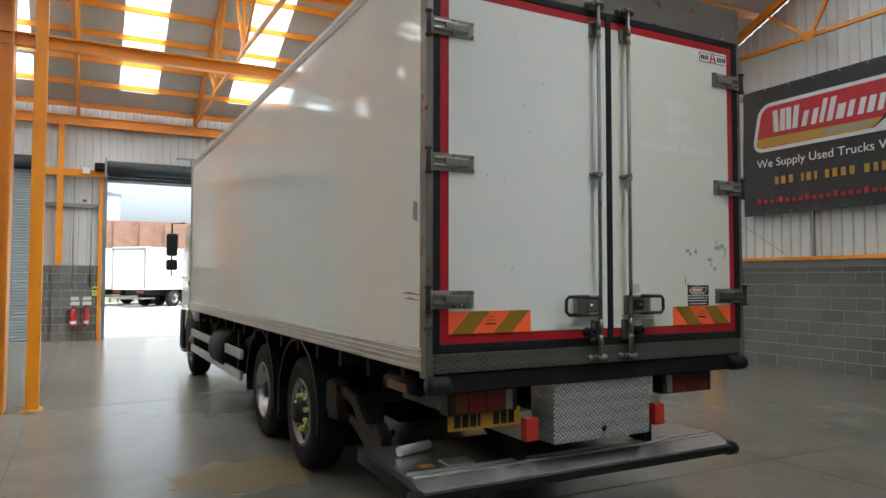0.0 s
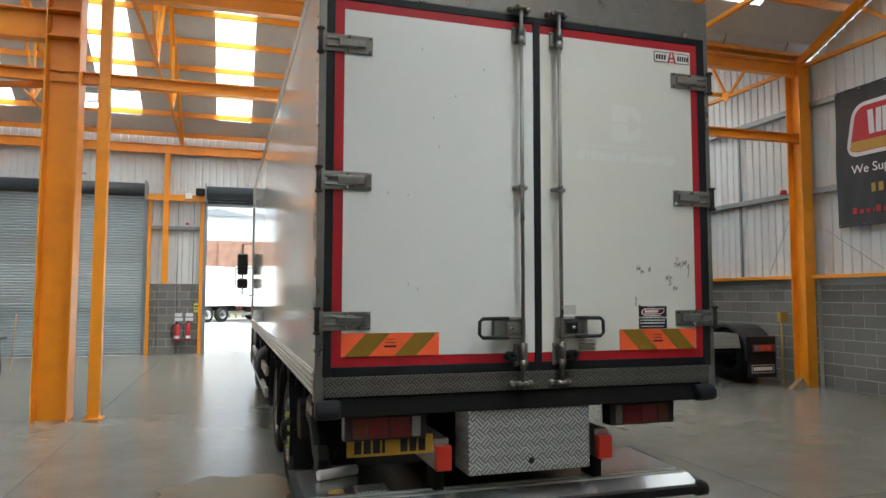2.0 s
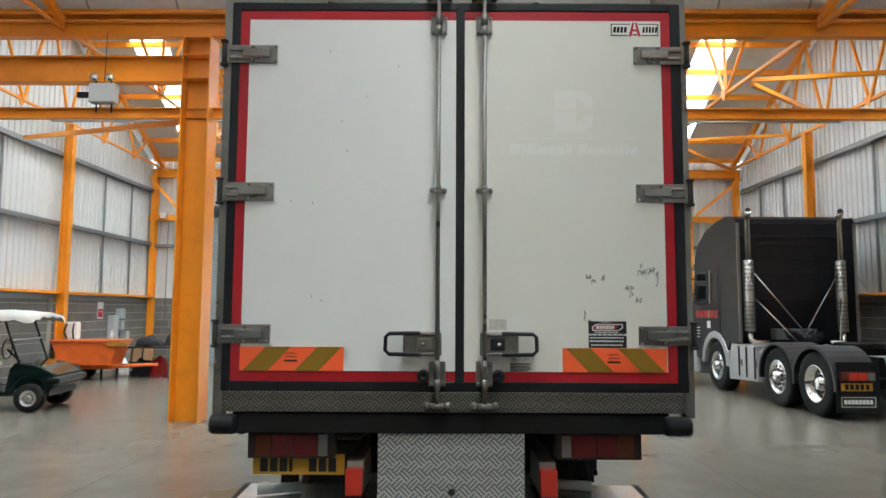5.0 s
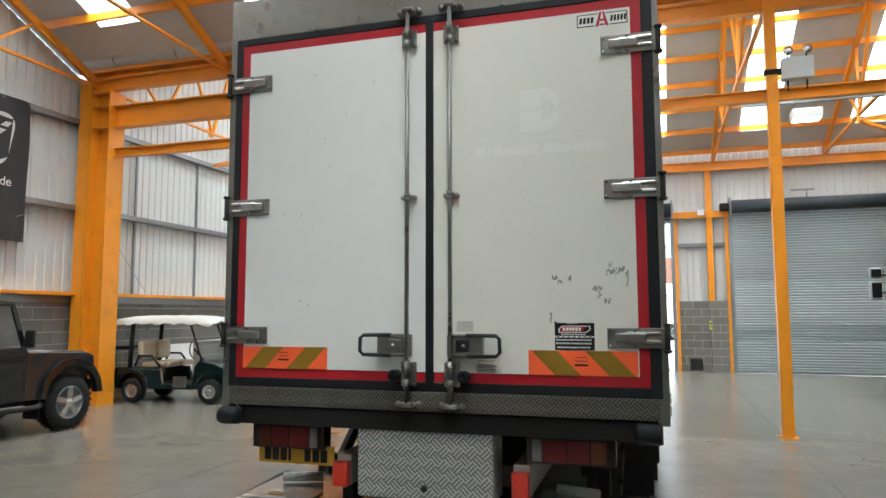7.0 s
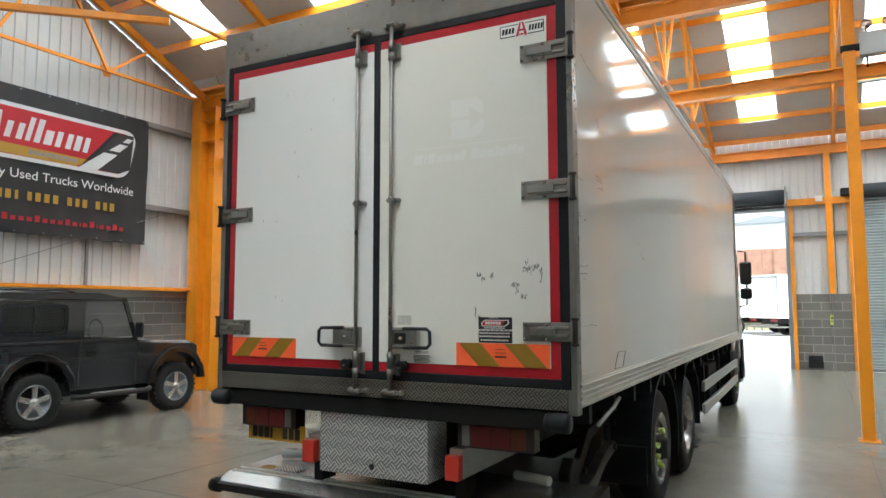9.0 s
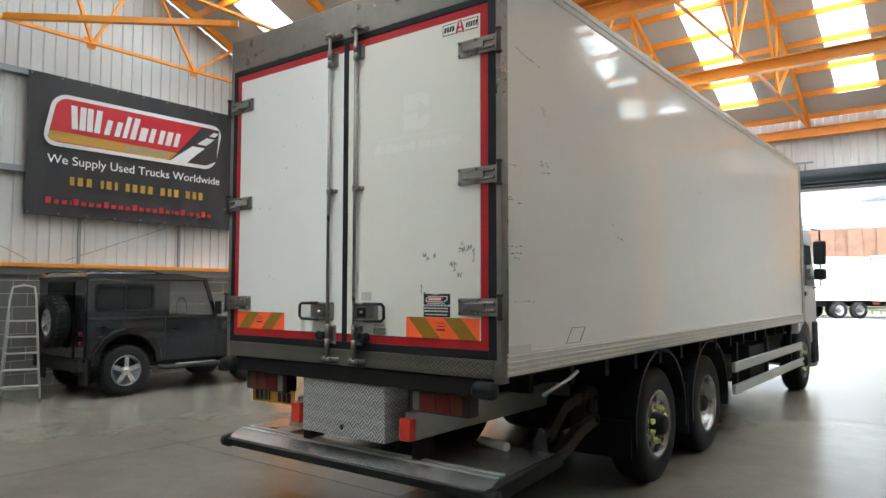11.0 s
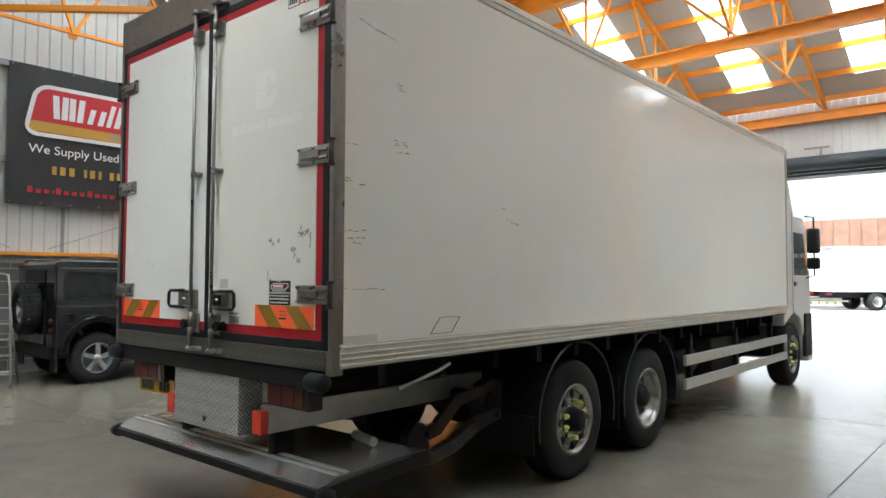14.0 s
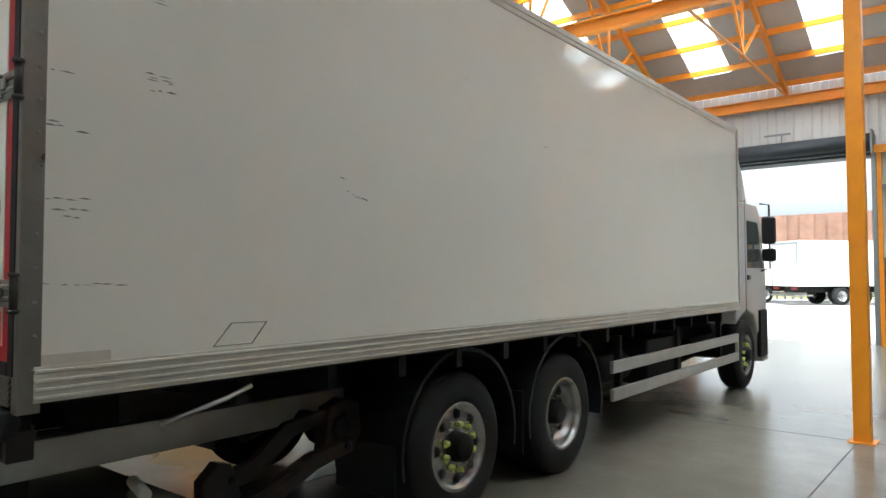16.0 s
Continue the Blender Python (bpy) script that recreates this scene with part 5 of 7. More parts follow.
car = placed("off_road_car", "dark grey boxy off-road car with a rear spare wheel", "car", pose(-4.98, 5.62, 0, 0, 0, -1.2))
W2 = 0.86
low = [(-0.600, 0.62)] + arch(0, 0.46, 0.5) + [(0.5, 0.5), (1.86, 0.5)] + arch(2.31, 0.45, 0.5) + [(2.62 + 0.14, 0.62), (2.72, 1.05), (2.62, 1.10), (1.60, 1.16), (1.55, 1.22), (-0.600, 1.22)]
low = low[:1] + low[1:]
for sx in (-1, 1):
    lpart("body_side", prism(B(), low, "x", sx * W2 - 0.03, sx * W2 + 0.03, 0.012), GREYPAINT, car, "dark grey body side")
lpart("bonnet", prism(B(), ((1.55, 1.14), (1.6, 1.19), (2.6, 1.13), (2.70, 1.08), (2.70, 0.6), (1.55, 0.6)), "x", -W2 + 0.05, W2 - 0.05, 0.02), GREYPAINT, car)
lpart("floor_pan", box(B(), -W2 + 0.04, W2 - 0.04, -0.7, 1.6, 0.42, 0.6), CHASSIS, car)
lpart("rear_panel", box(B(), -W2 + 0.03, W2 - 0.03, -0.630, -0.580, 0.55, 1.22, 0.01), BLACKGLOSS, car)
# upper body as frames round real window openings
def side_frame(x):
    bm = B()
    for y0, y1, z0, z1 in ((-0.600, -0.48, 1.22, 1.84), (0.43, 0.58, 1.22, 1.84), (0.66, 0.70, 1.22, 1.84), (-0.48, 0.43, 1.22, 1.31), (-0.48, 0.43, 1.72, 1.84), (0.58, 0.66, 1.22, 1.84), (0.7, 1.35, 1.78, 1.84)):
        box(bm, x - 0.02, x + 0.02, y0, y1, z0, z1)
    bar(bm, (x, 1.56, 1.2), (x, 1.34, 1.83), 0.06, 0.04, (1, 0, 0))
    return bm


for sx in (-1, 1):
    x = sx * (W2 - 0.02)
    lpart("window_frame", side_frame(x), GREYPAINT, car)
    lpart("side_window", box(B(), x - 0.006, x + 0.006, -0.48, 0.43, 1.31, 1.72), GLASS, car, "dark tinted rear side window")
    edge = rounded(-0.50, 0.45, 1.30, 1.73, 0.09)
    hole = rounded(-0.46, 0.41, 1.335, 1.695, 0.07)
    bm = B()
    for k in range(len(edge)):
        p, q, u, v = edge[k], edge[(k + 1) % len(edge)], hole[(k + 1) % len(edge)], hole[k]
        xo = x + sx * 0.024
        bm.faces.new([bm.verts.new((xo, *w)) for w in (p, q, u, v)])
        bm.faces.new([bm.verts.new(w) for w in ((xo, *v), (xo, *u), (x, *u), (x, *v))])
        bm.faces.new([bm.verts.new(w) for w in ((xo, *q), (xo, *p), (x, *p), (x, *q))])
    lpart("window_seal", bm, RUBBER, car, "rounded black window seal")
    lpart("window_divider", box(B(), x - 0.012, x + 0.012, -0.035, -0.005, 1.31, 1.72), BLACK, car)
    lpart("waist_crease", box(B(), min(sx * (W2 + 0.024), sx * (W2 + 0.036)), max(sx * (W2 + 0.024), sx * (W2 + 0.036)), -0.58, 1.54, 1.17, 1.195, 0.005), GREYPAINT, car)
    lpart("roof_gutter", box(B(), min(sx * (W2 - 0.01), sx * (W2 + 0.02)), max(sx * (W2 - 0.01), sx * (W2 + 0.02)), -0.60, 1.36, 1.775, 1.792, 0.004), BLACKGLOSS, car)
    lpart("fuel_flap", box(B(), min(sx * (W2 + 0.026), sx * (W2 + 0.034)), max(sx * (W2 + 0.026), sx * (W2 + 0.034)), -0.46, -0.36, 0.93, 1.09, 0.02), BLACK, car)
    lpart("arch_highlight", box(B(), min(sx * (W2 + 0.07), sx * (W2 + 0.1)), max(sx * (W2 + 0.07), sx * (W2 + 0.1)), -0.30, 0.16, 1.045, 1.062, 0.006), BLACKGLOSS, car)
    lpart("side_window", prism(B(), ((0.7, 1.24), (0.7, 1.78), (1.33, 1.78), (1.52, 1.24)), "x", x - 0.004, x + 0.004), CLEAR, car, "clear front door window")
    lpart("wheel_arch", prism(B(), arch(2.31, 0.55, 0.5) + arch(2.31, 0.45, 0.5)[::-1], "x", min(sx * W2, sx * (W2 + 0.09)), max(sx * W2, sx * (W2 + 0.09)), 0.012), BLACKGLOSS, car, "gloss black wheel arch")
    lpart("wheel_arch", prism(B(), arch(0, 0.56, 0.5) + arch(0, 0.46, 0.5)[::-1], "x", min(sx * W2, sx * (W2 + 0.09)), max(sx * W2, sx * (W2 + 0.09)), 0.012), BLACKGLOSS, car, "gloss black wheel arch")
    lpart("side_step", tube(B(), [(sx * (W2 + 0.05), 0.5, 0.42), (sx * (W2 + 0.09), 0.6, 0.40), (sx * (W2 + 0.09), 1.7, 0.40), (sx * (W2 + 0.05), 1.8, 0.42)], 0.04, 10), BLACK, car)
    lpart("step_tread", box(B(), min(sx * (W2 + 0.04), sx * (W2 + 0.13)), max(sx * (W2 + 0.04), sx * (W2 + 0.13)), 0.8, 1.5, 0.435, 0.445), CHECKER, car)
    lpart("mud_flap", box(B(), min(sx * 0.62, sx * 0.9), max(sx * 0.62, sx * 0.9), -0.60, -0.58, 0.22, 0.6), RUBBER, car)
    lpart("mud_flap", box(B(), min(sx * 0.62, sx * 0.9), max(sx * 0.62, sx * 0.9), 1.78, 1.8, 0.22, 0.55), RUBBER, car)
    lpart("door_gap", box(B(), min(sx * (W2 + 0.028), sx * (W2 + 0.032)), max(sx * (W2 + 0.028), sx * (W2 + 0.032)), 0.615, 0.627, 0.55, 1.22), BLACK, car)
    lpart("door_gap", box(B(), min(sx * (W2 + 0.028), sx * (W2 + 0.032)), max(sx * (W2 + 0.028), sx * (W2 + 0.032)), 1.535, 1.547, 0.55, 1.22), BLACK, car)
    lpart("door_handle", box(B(), min(sx * (W2 + 0.02), sx * (W2 + 0.05)), max(sx * (W2 + 0.02), sx * (W2 + 0.05)), 0.72, 0.86, 0.99, 1.02, 0.008), BLACK, car)
    lpart("wing_vent", box(B(), min(sx * (W2 + 0.02), sx * (W2 + 0.034)), max(sx * (W2 + 0.02), sx * (W2 + 0.034)), 1.66, 1.78, 0.96, 1.1, 0.01), BLACK, car)
    lpart("door_mirror", box(B(), min(sx * (W2 + 0.03), sx * (W2 + 0.2)), max(sx * (W2 + 0.03), sx * (W2 + 0.2)), 1.5, 1.56, 1.22, 1.46, 0.03), BLACK, car)
    lpart("tail_lamp", lathe(B(), ((0, 0.04), (-0.03, 0.038), (-0.035, 0.001)), (sx * 0.76, -0.630, 0.98), "y", 12), LENS_RED, car)
    lpart("tail_lamp", lathe(B(), ((0, 0.035), (-0.03, 0.033), (-0.035, 0.001)), (sx * 0.76, -0.630, 0.84), "y", 12), LENS_RED, car)
    for cy in (0, 2.31):
        car_wheel(car, sx * 0.90, cy, 0.395, sx, 0.25, 5, knobs=30)
lpart("roof", prism(B(), ((-0.640, 1.79), (-0.635, 1.84), (-0.59, 1.885), (-0.45, 1.905), (0.9, 1.90), (1.36, 1.83), (1.38, 1.79)), "x", -W2 - 0.01, W2 + 0.01, 0.015), BLACKGLOSS, car, "gloss black roof")
for sx in (-1, 1):
    lpart("roof_rail", tube(B(), [(sx * 0.7, -0.6, 1.90), (sx * 0.7, -0.5, 1.935), (sx * 0.7, 0.5, 1.935), (sx * 0.7, 0.65, 1.90)], 0.015, 8), BLACKGLOSS, car)
lpart("windscreen", prism(B(), ((1.55, 1.21), (1.34, 1.83), (1.35, 1.835), (1.565, 1.215)), "x", -W2 + 0.06, W2 - 0.06), CLEAR, car)
lpart("rear_door", box(B(), -0.5, 0.5, -0.650, -0.625, 0.6, 1.28, 0.01), BLACKGLOSS, car)
lpart("rear_window", box(B(), -0.45, 0.45, -0.640, -0.620, 1.32, 1.76), GLASS, car)
bm = B()
for a, b, c, d in ((-0.84, -0.5, 1.22, 1.84), (0.5, 0.84, 1.22, 1.84), (-0.5, 0.5, 1.76, 1.84), (-0.5, 0.5, 1.22, 1.32)):
    box(bm, a, b, -0.630, -0.600, c, d)
lpart("rear_frame", bm, BLACKGLOSS, car)
sp = lpart("spare_wheel", B(), TYRE, car, "spare wheel on the rear door")
bm = B()
for i in range(32):
    t = math.tau * i / 32
    for yy in (-0.72, -0.79, -0.86):
        c = Vector((0.12 + 0.396 * math.cos(t), yy, 1.15 + 0.396 * math.sin(t)))
        d = Vector((-math.sin(t), 0, math.cos(t))) * 0.02
        bar(bm, c - d, c + d, 0.045, 0.022, (math.cos(t), 0, math.sin(t)))
lpart("tread", bm, TYRE, sp)
lpart("tyre", lathe(B(), ((0, 0.22), (0, 0.36), (-0.03, 0.395), (-0.2, 0.395), (-0.24, 0.35), (-0.24, 0.24), (-0.2, 0.22)), (0.12, -0.670, 1.15), "y", 36), TYRE, sp)
lpart("rim", lathe(B(), ((-0.2, 0.235), (-0.17, 0.2), (-0.12, 0.16), (-0.14, 0.06), (-0.17, 0.05), (-0.17, 0.001)), (0.12, -0.670, 1.15), "y", 24), ALLOYWHEEL, sp)
for i in range(5):
    t = math.tau * i / 5
    lpart("spoke", bar(B(), (0.12 + 0.04 * math.cos(t), -0.830, 1.15 + 0.04 * math.sin(t)), (0.12 + 0.21 * math.cos(t), -0.845, 1.15 + 0.21 * math.sin(t)), 0.065, 0.03, (0, 1, 0)), ALLOYWHEEL, sp)
lpart("bumper", box(B(), -0.88, 0.88, 2.70, 2.83, 0.55, 0.70, 0.015), BLACK, car)
lpart("grille", box(B(), -0.55, 0.55, 2.70, 2.74, 0.72, 1.04, 0.01), BLACKGLOSS, car)
lpart("steering_wheel", lathe(B(), [(0.012 * math.sin(k * math.tau / 8), 0.18 + 0.012 * math.cos(k * math.tau / 8)) for k in range(9)], (0.4, 1.18, 1.32), "y", 20), BLACK, car)
for sx in (-0.4, 0.4):
    lpart("seat", prism(B(), ((0.3, 0.75), (0.85, 0.8), (0.85, 0.9), (0.45, 0.92), (0.32, 1.5), (0.18, 1.5)), "x", sx - 0.24, sx + 0.24, 0.03), BLACK, car)
lpart("dashboard", box(B(), -0.8, 0.8, 1.25, 1.55, 0.9, 1.22, 0.03), BLACK, car)
lpart("axle", tube(B(), [(-0.8, 0, 0.36), (0.8, 0, 0.36)], 0.06, 10), CHASSIS, car)
lpart("axle", tube(B(), [(-0.8, 2.31, 0.36), (0.8, 2.31, 0.36)], 0.06, 10), CHASSIS, car)

for x, y, a in ((1.95, 3.98, 20), (3.72, 4.12, -15)):
    single("paper_roll", tube(B(), [(x - 0.13 * math.cos(radians(a)), y - 0.13 * math.sin(radians(a)), 0.603), (x + 0.13 * math.cos(radians(a)), y + 0.13 * math.sin(radians(a)), 0.603)], 0.03, 14), PAPER, "rolled white paper lying on the tail lift deck", "paper roll", "paper rolls")
YPAINT = material("worn yellow floor paint", (0.19, 0.13, 0.05), 0.45, grain=0.5, scale=2.5, stain=1.0, stain_scale=2.2, dirt=(0.15, 0.135, 0.11))
single("floor_marking", prism(B(), [(1.35 + 0.62 * math.cos(k * math.tau / 20) * (1 + 0.18 * math.sin(3.1 * k)), 6.05 + 0.5 * math.sin(k * math.tau / 20) * (1 + 0.2 * math.sin(2.3 * k))) for k in range(20)], "z", 0.0, 0.0012), YPAINT, "worn yellow paint patch on the concrete floor", "floor marking", kind="structure")

# ---- golf cart ----
cart = placed("golf_cart", "dark green golf cart with beige seats and white roof cover", "golf cart", pose(-5.5, 11.28, 0, 0, 0, 7))
CW = 0.52
tub = [(-0.42, 0.36)] + arch(0, 0.27, 0.3) + [(0.36, 0.26), (1.28, 0.26)] + arch(1.6, 0.27, 0.3) + [(1.98, 0.40), (1.96, 0.62), (1.7, 0.74), (1.36, 0.80), (1.28, 0.70), (1.22, 0.34), (0.62, 0.36), (0.55, 0.62), (0.25, 0.64), (-0.34, 0.66), (-0.44, 0.56)]
for sy in (-1, 1):
    lpart("body_side", prism(B(), tub, "y", sy * CW - 0.04, sy * CW + 0.04, 0.015), CARPAINT_GREEN, cart, "dark green moulded body side")
    for cx in (0, 1.6):
        w = lpart("wheel", B(), TYRE, cart, "small wheel with a silver cap")
        s = sy
        lpart("tyre", lathe(B(), [(s * a, q) for a, q in ((-0.18, 0.13), (-0.18, 0.2), (-0.15, 0.23), (-0.03, 0.23), (0, 0.2), (-0.01, 0.13))], (cx, sy * 0.60, 0.23), "y", 24), TYRE, w)
        lpart("rim", lathe(B(), [(s * a, q) for a, q in ((-0.01, 0.135), (-0.02, 0.11), (-0.04, 0.08), (-0.01, 0.04), (-0.01, 0.001))], (cx, sy * 0.60, 0.23), "y", 20), ALLOYWHEEL, w)
    lpart("wheel_arch", prism(B(), arch(0, 0.33, 0.3) + arch(0, 0.27, 0.3)[::-1], "y", sy * CW + (-0.02 if sy > 0 else -0.09), sy * CW + (0.09 if sy > 0 else 0.02)), BLACK, cart)
    lpart("arm_rest", tube(B(), [(0.0, sy * 0.5, 0.68), (0.08, sy * 0.5, 0.88), (0.35, sy * 0.5, 0.88), (0.55, sy * 0.5, 0.66)], 0.022, 8), BLACK, cart)
    lpart("roof_post", tube(B(), [(-0.12, sy * 0.48, 0.62), (-0.08, sy * 0.48, 1.52)], 0.045, 8), BLACK, cart)
    lpart("windscreen_post", tube(B(), [(1.40, sy * 0.5, 0.78), (1.12, sy * 0.5, 1.55)], 0.02, 8), BLACK, cart)
lpart("tub_floor", box(B(), -0.4, 1.9, -CW, CW, 0.26, 0.34), BLACK, cart)
lpart("nose", prism(B(), ((1.3, 0.34), (1.34, 0.80), (1.72, 0.74), (1.98, 0.60), (2.0, 0.40), (1.9, 0.34)), "y", -CW, CW, 0.04), CARPAINT_GREEN, cart, "dark green rounded nose")
lpart("front_bumper", box(B(), 1.86, 2.06, -CW - 0.06, CW + 0.06, 0.46, 0.56, 0.04), BLACK, cart)
lpart("engine_cover", box(B(), -0.44, 0.3, -CW + 0.05, CW - 0.05, 0.36, 0.66, 0.03), CARPAINT_GREEN, cart)
for sy in (-0.25, 0.25):
    lpart("seat", box(B(), 0.12, 0.68, sy - 0.24, sy + 0.24, 0.66, 0.76, 0.04), SEATBEIGE, cart, "beige seat cushion")
    lpart("backrest", box(B(), 0.02, 0.14, sy - 0.24, sy + 0.24, 0.80, 1.16, 0.05), SEATBEIGE, cart, "beige backrest")
lpart("rear_rail", tube(B(), [(-0.1, -0.4, 1.02), (-0.5, -0.4, 1.02), (-0.52, 0.4, 1.02), (-0.1, 0.4, 1.02)], 0.03, 8), BLACK, cart)
bm = B()
nx, ny = 22, 12
tops = [[bm.verts.new((-0.5 + 2.12 * i / nx, -0.6 + 1.2 * j / ny, 1.60 + 0.05 * math.sin(math.pi * j / ny) - 0.06 * (abs(i / nx - 0.5) * 2) ** 4 - (0.05 if j in (0, ny) else 0) - (0.10 if i == 0 else 0) + 0.010 * math.sin(i * 1.7) * math.sin(j * 1.3))) for j in range(ny + 1)] for i in range(nx + 1)]
for i in range(nx):
    for j in range(ny):
        f = bm.faces.new((tops[i][j], tops[i + 1][j], tops[i + 1][j + 1], tops[i][j + 1]))
        f.smooth = True
edge = [tops[i][0] for i in range(nx + 1)] + [tops[nx][j] for j in range(1, ny + 1)] + [tops[i][ny] for i in range(nx - 1, -1, -1)] + [tops[0][j] for j in range(ny - 1, 0, -1)]
hem = [bm.verts.new(v.co + Vector((0, 0, -0.06 - 0.02 * math.sin(k * 1.9)))) for k, v in enumerate(edge)]
for k in range(len(edge)):
    f = bm.faces.new((edge[k], edge[(k + 1) % len(edge)], hem[(k + 1) % len(edge)], hem[k]))
    f.smooth = True
cover = lpart("roof_cover", bm, CLOTH, cart, "white quilted roof cover, sagging at its hem")
lpart("loose_strap", bar(B(), (-0.52, -0.55, 1.5), (-0.6, -0.56, 1.15), 0.04, 0.006), CLOTH, cart)
lpart("windscreen", prism(B(), ((1.40, 0.80), (1.12, 1.54), (1.125, 1.545), (1.406, 0.803)), "y", -0.48, 0.48), CLEAR, cart, "clear plastic windscreen")
lpart("windscreen_bar", tube(B(), [(1.27, -0.5, 1.16), (1.27, 0.5, 1.16)], 0.012, 6), WHITE, cart)
lpart("steering_wheel", lathe(B(), [(0.012 * math.sin(k * math.tau / 8), 0.16 + 0.012 * math.cos(k * math.tau / 8)) for k in range(9)], (1.08, -0.24, 1.0), "x", 20), BLACK, cart)
lpart("steering_column", tube(B(), [(1.08, -0.24, 1.0), (1.36, -0.24, 0.74)], 0.02, 6), BLACK, cart)
lpart("step_box", box(B(), 0.86, 1.12, -CW - 0.07, -CW - 0.02, 0.30, 0.50, 0.01), STAINLESS, cart)

# ---- black tractor unit ----
LORRYBLACK = material("black lorry paint", (0.008, 0.0075, 0.010), 0.3, spec=0.3, coat=0.05, grain=0.05)
SILVERPAINT = material("silver lorry paint", (0.45, 0.46, 0.48), 0.3, 0.5, coat=0.4)
MUDGUARD = material("weathered black moulding", (0.028, 0.029, 0.031), 0.5, grain=0.3, scale=6, stain=0.4, stain_scale=3, dirt=(0.05, 0.05, 0.05))
tr = placed("tractor_unit", "black and silver three-axle tractor unit with upright exhaust stacks", "tractor unit", pose(10.09, 11.2, 0, 0, 0, 1.8))
HW = 1.23
REAR, MID, FRONT = 0.0, 1.2, 3.8
# sleeper cab: lower body, tall roof and a sloped screen
cabp = [(3.0, 1.12), (3.0, 3.48), (3.04, 3.64), (3.14, 3.70), (3.5, 3.67), (4.2, 3.52), (4.7, 3.22), (4.86, 2.88), (4.9, 2.62), (5.1, 1.78), (5.14, 1.1), (5.1, 0.62), (4.62, 0.62)] + arch(FRONT, 0.62, 0.55)[::-1][1:-1] + [(3.16, 0.9), (3.05, 1.0)]
lpart("cab", prism(B(), cabp, "x", -HW, HW, 0.035), LORRYBLACK, tr, "glossy black sleeper cab")
lpart("front_bumper", box(B(), -HW - 0.01, HW + 0.01, 4.82, 5.26, 0.26, 0.86, 0.06), SILVERPAINT, tr, "silver front bumper")
lpart("windscreen", prism(B(), ((4.915, 2.6), (5.10, 1.84), (5.112, 1.85), (4.927, 2.61)), "x", -HW + 0.12, HW - 0.12), GLASS, tr)
lpart("sun_visor", prism(B(), ((4.86, 2.72), (5.12, 2.66), (5.13, 2.70), (4.88, 2.80)), "x", -HW, HW), CHROME, tr, "polished sun visor")
lpart("rear_panel", box(B(), -HW + 0.1, HW - 0.1, 2.985, 3.002, 1.2, 3.54, 0.006), LORRYBLACK, tr)
for z0, z1 in ((2.72, 3.1), (1.95, 2.5)):
    for u0, u1, v0, v1 in ((-0.62, 0.62, z0, z0 + 0.012), (-0.62, 0.62, z1, z1 + 0.012), (-0.62, -0.608, z0, z1), (0.608, 0.62, z0, z1)):
        lpart("panel_rib", box(B(), u0, u1, 2.975, 2.987, v0, v1, 0.003), LORRYBLACK, tr)
lpart("roof_rail", tube(B(), [(-1.05, 2.98, 3.26), (1.05, 2.98, 3.26)], 0.014, 6), LORRYBLACK, tr)
lpart("rear_step", box(B(), -0.42, 0.42, 2.72, 2.96, 1.12, 1.34, 0.015), GALV, tr, "grey valve cover behind the cab")


def coil(p, r, pitch, turns, rise):
    pts = []
    for k in range(turns * 10 + 1):
        t = k / 10 * math.tau
        pts.append((p[0] + pitch * k / 10, p[1] + r * math.cos(t), p[2] + r * math.sin(t) + rise * math.sin(math.pi * k / (turns * 10))))
    return tube(B(), pts, 0.011, 6)


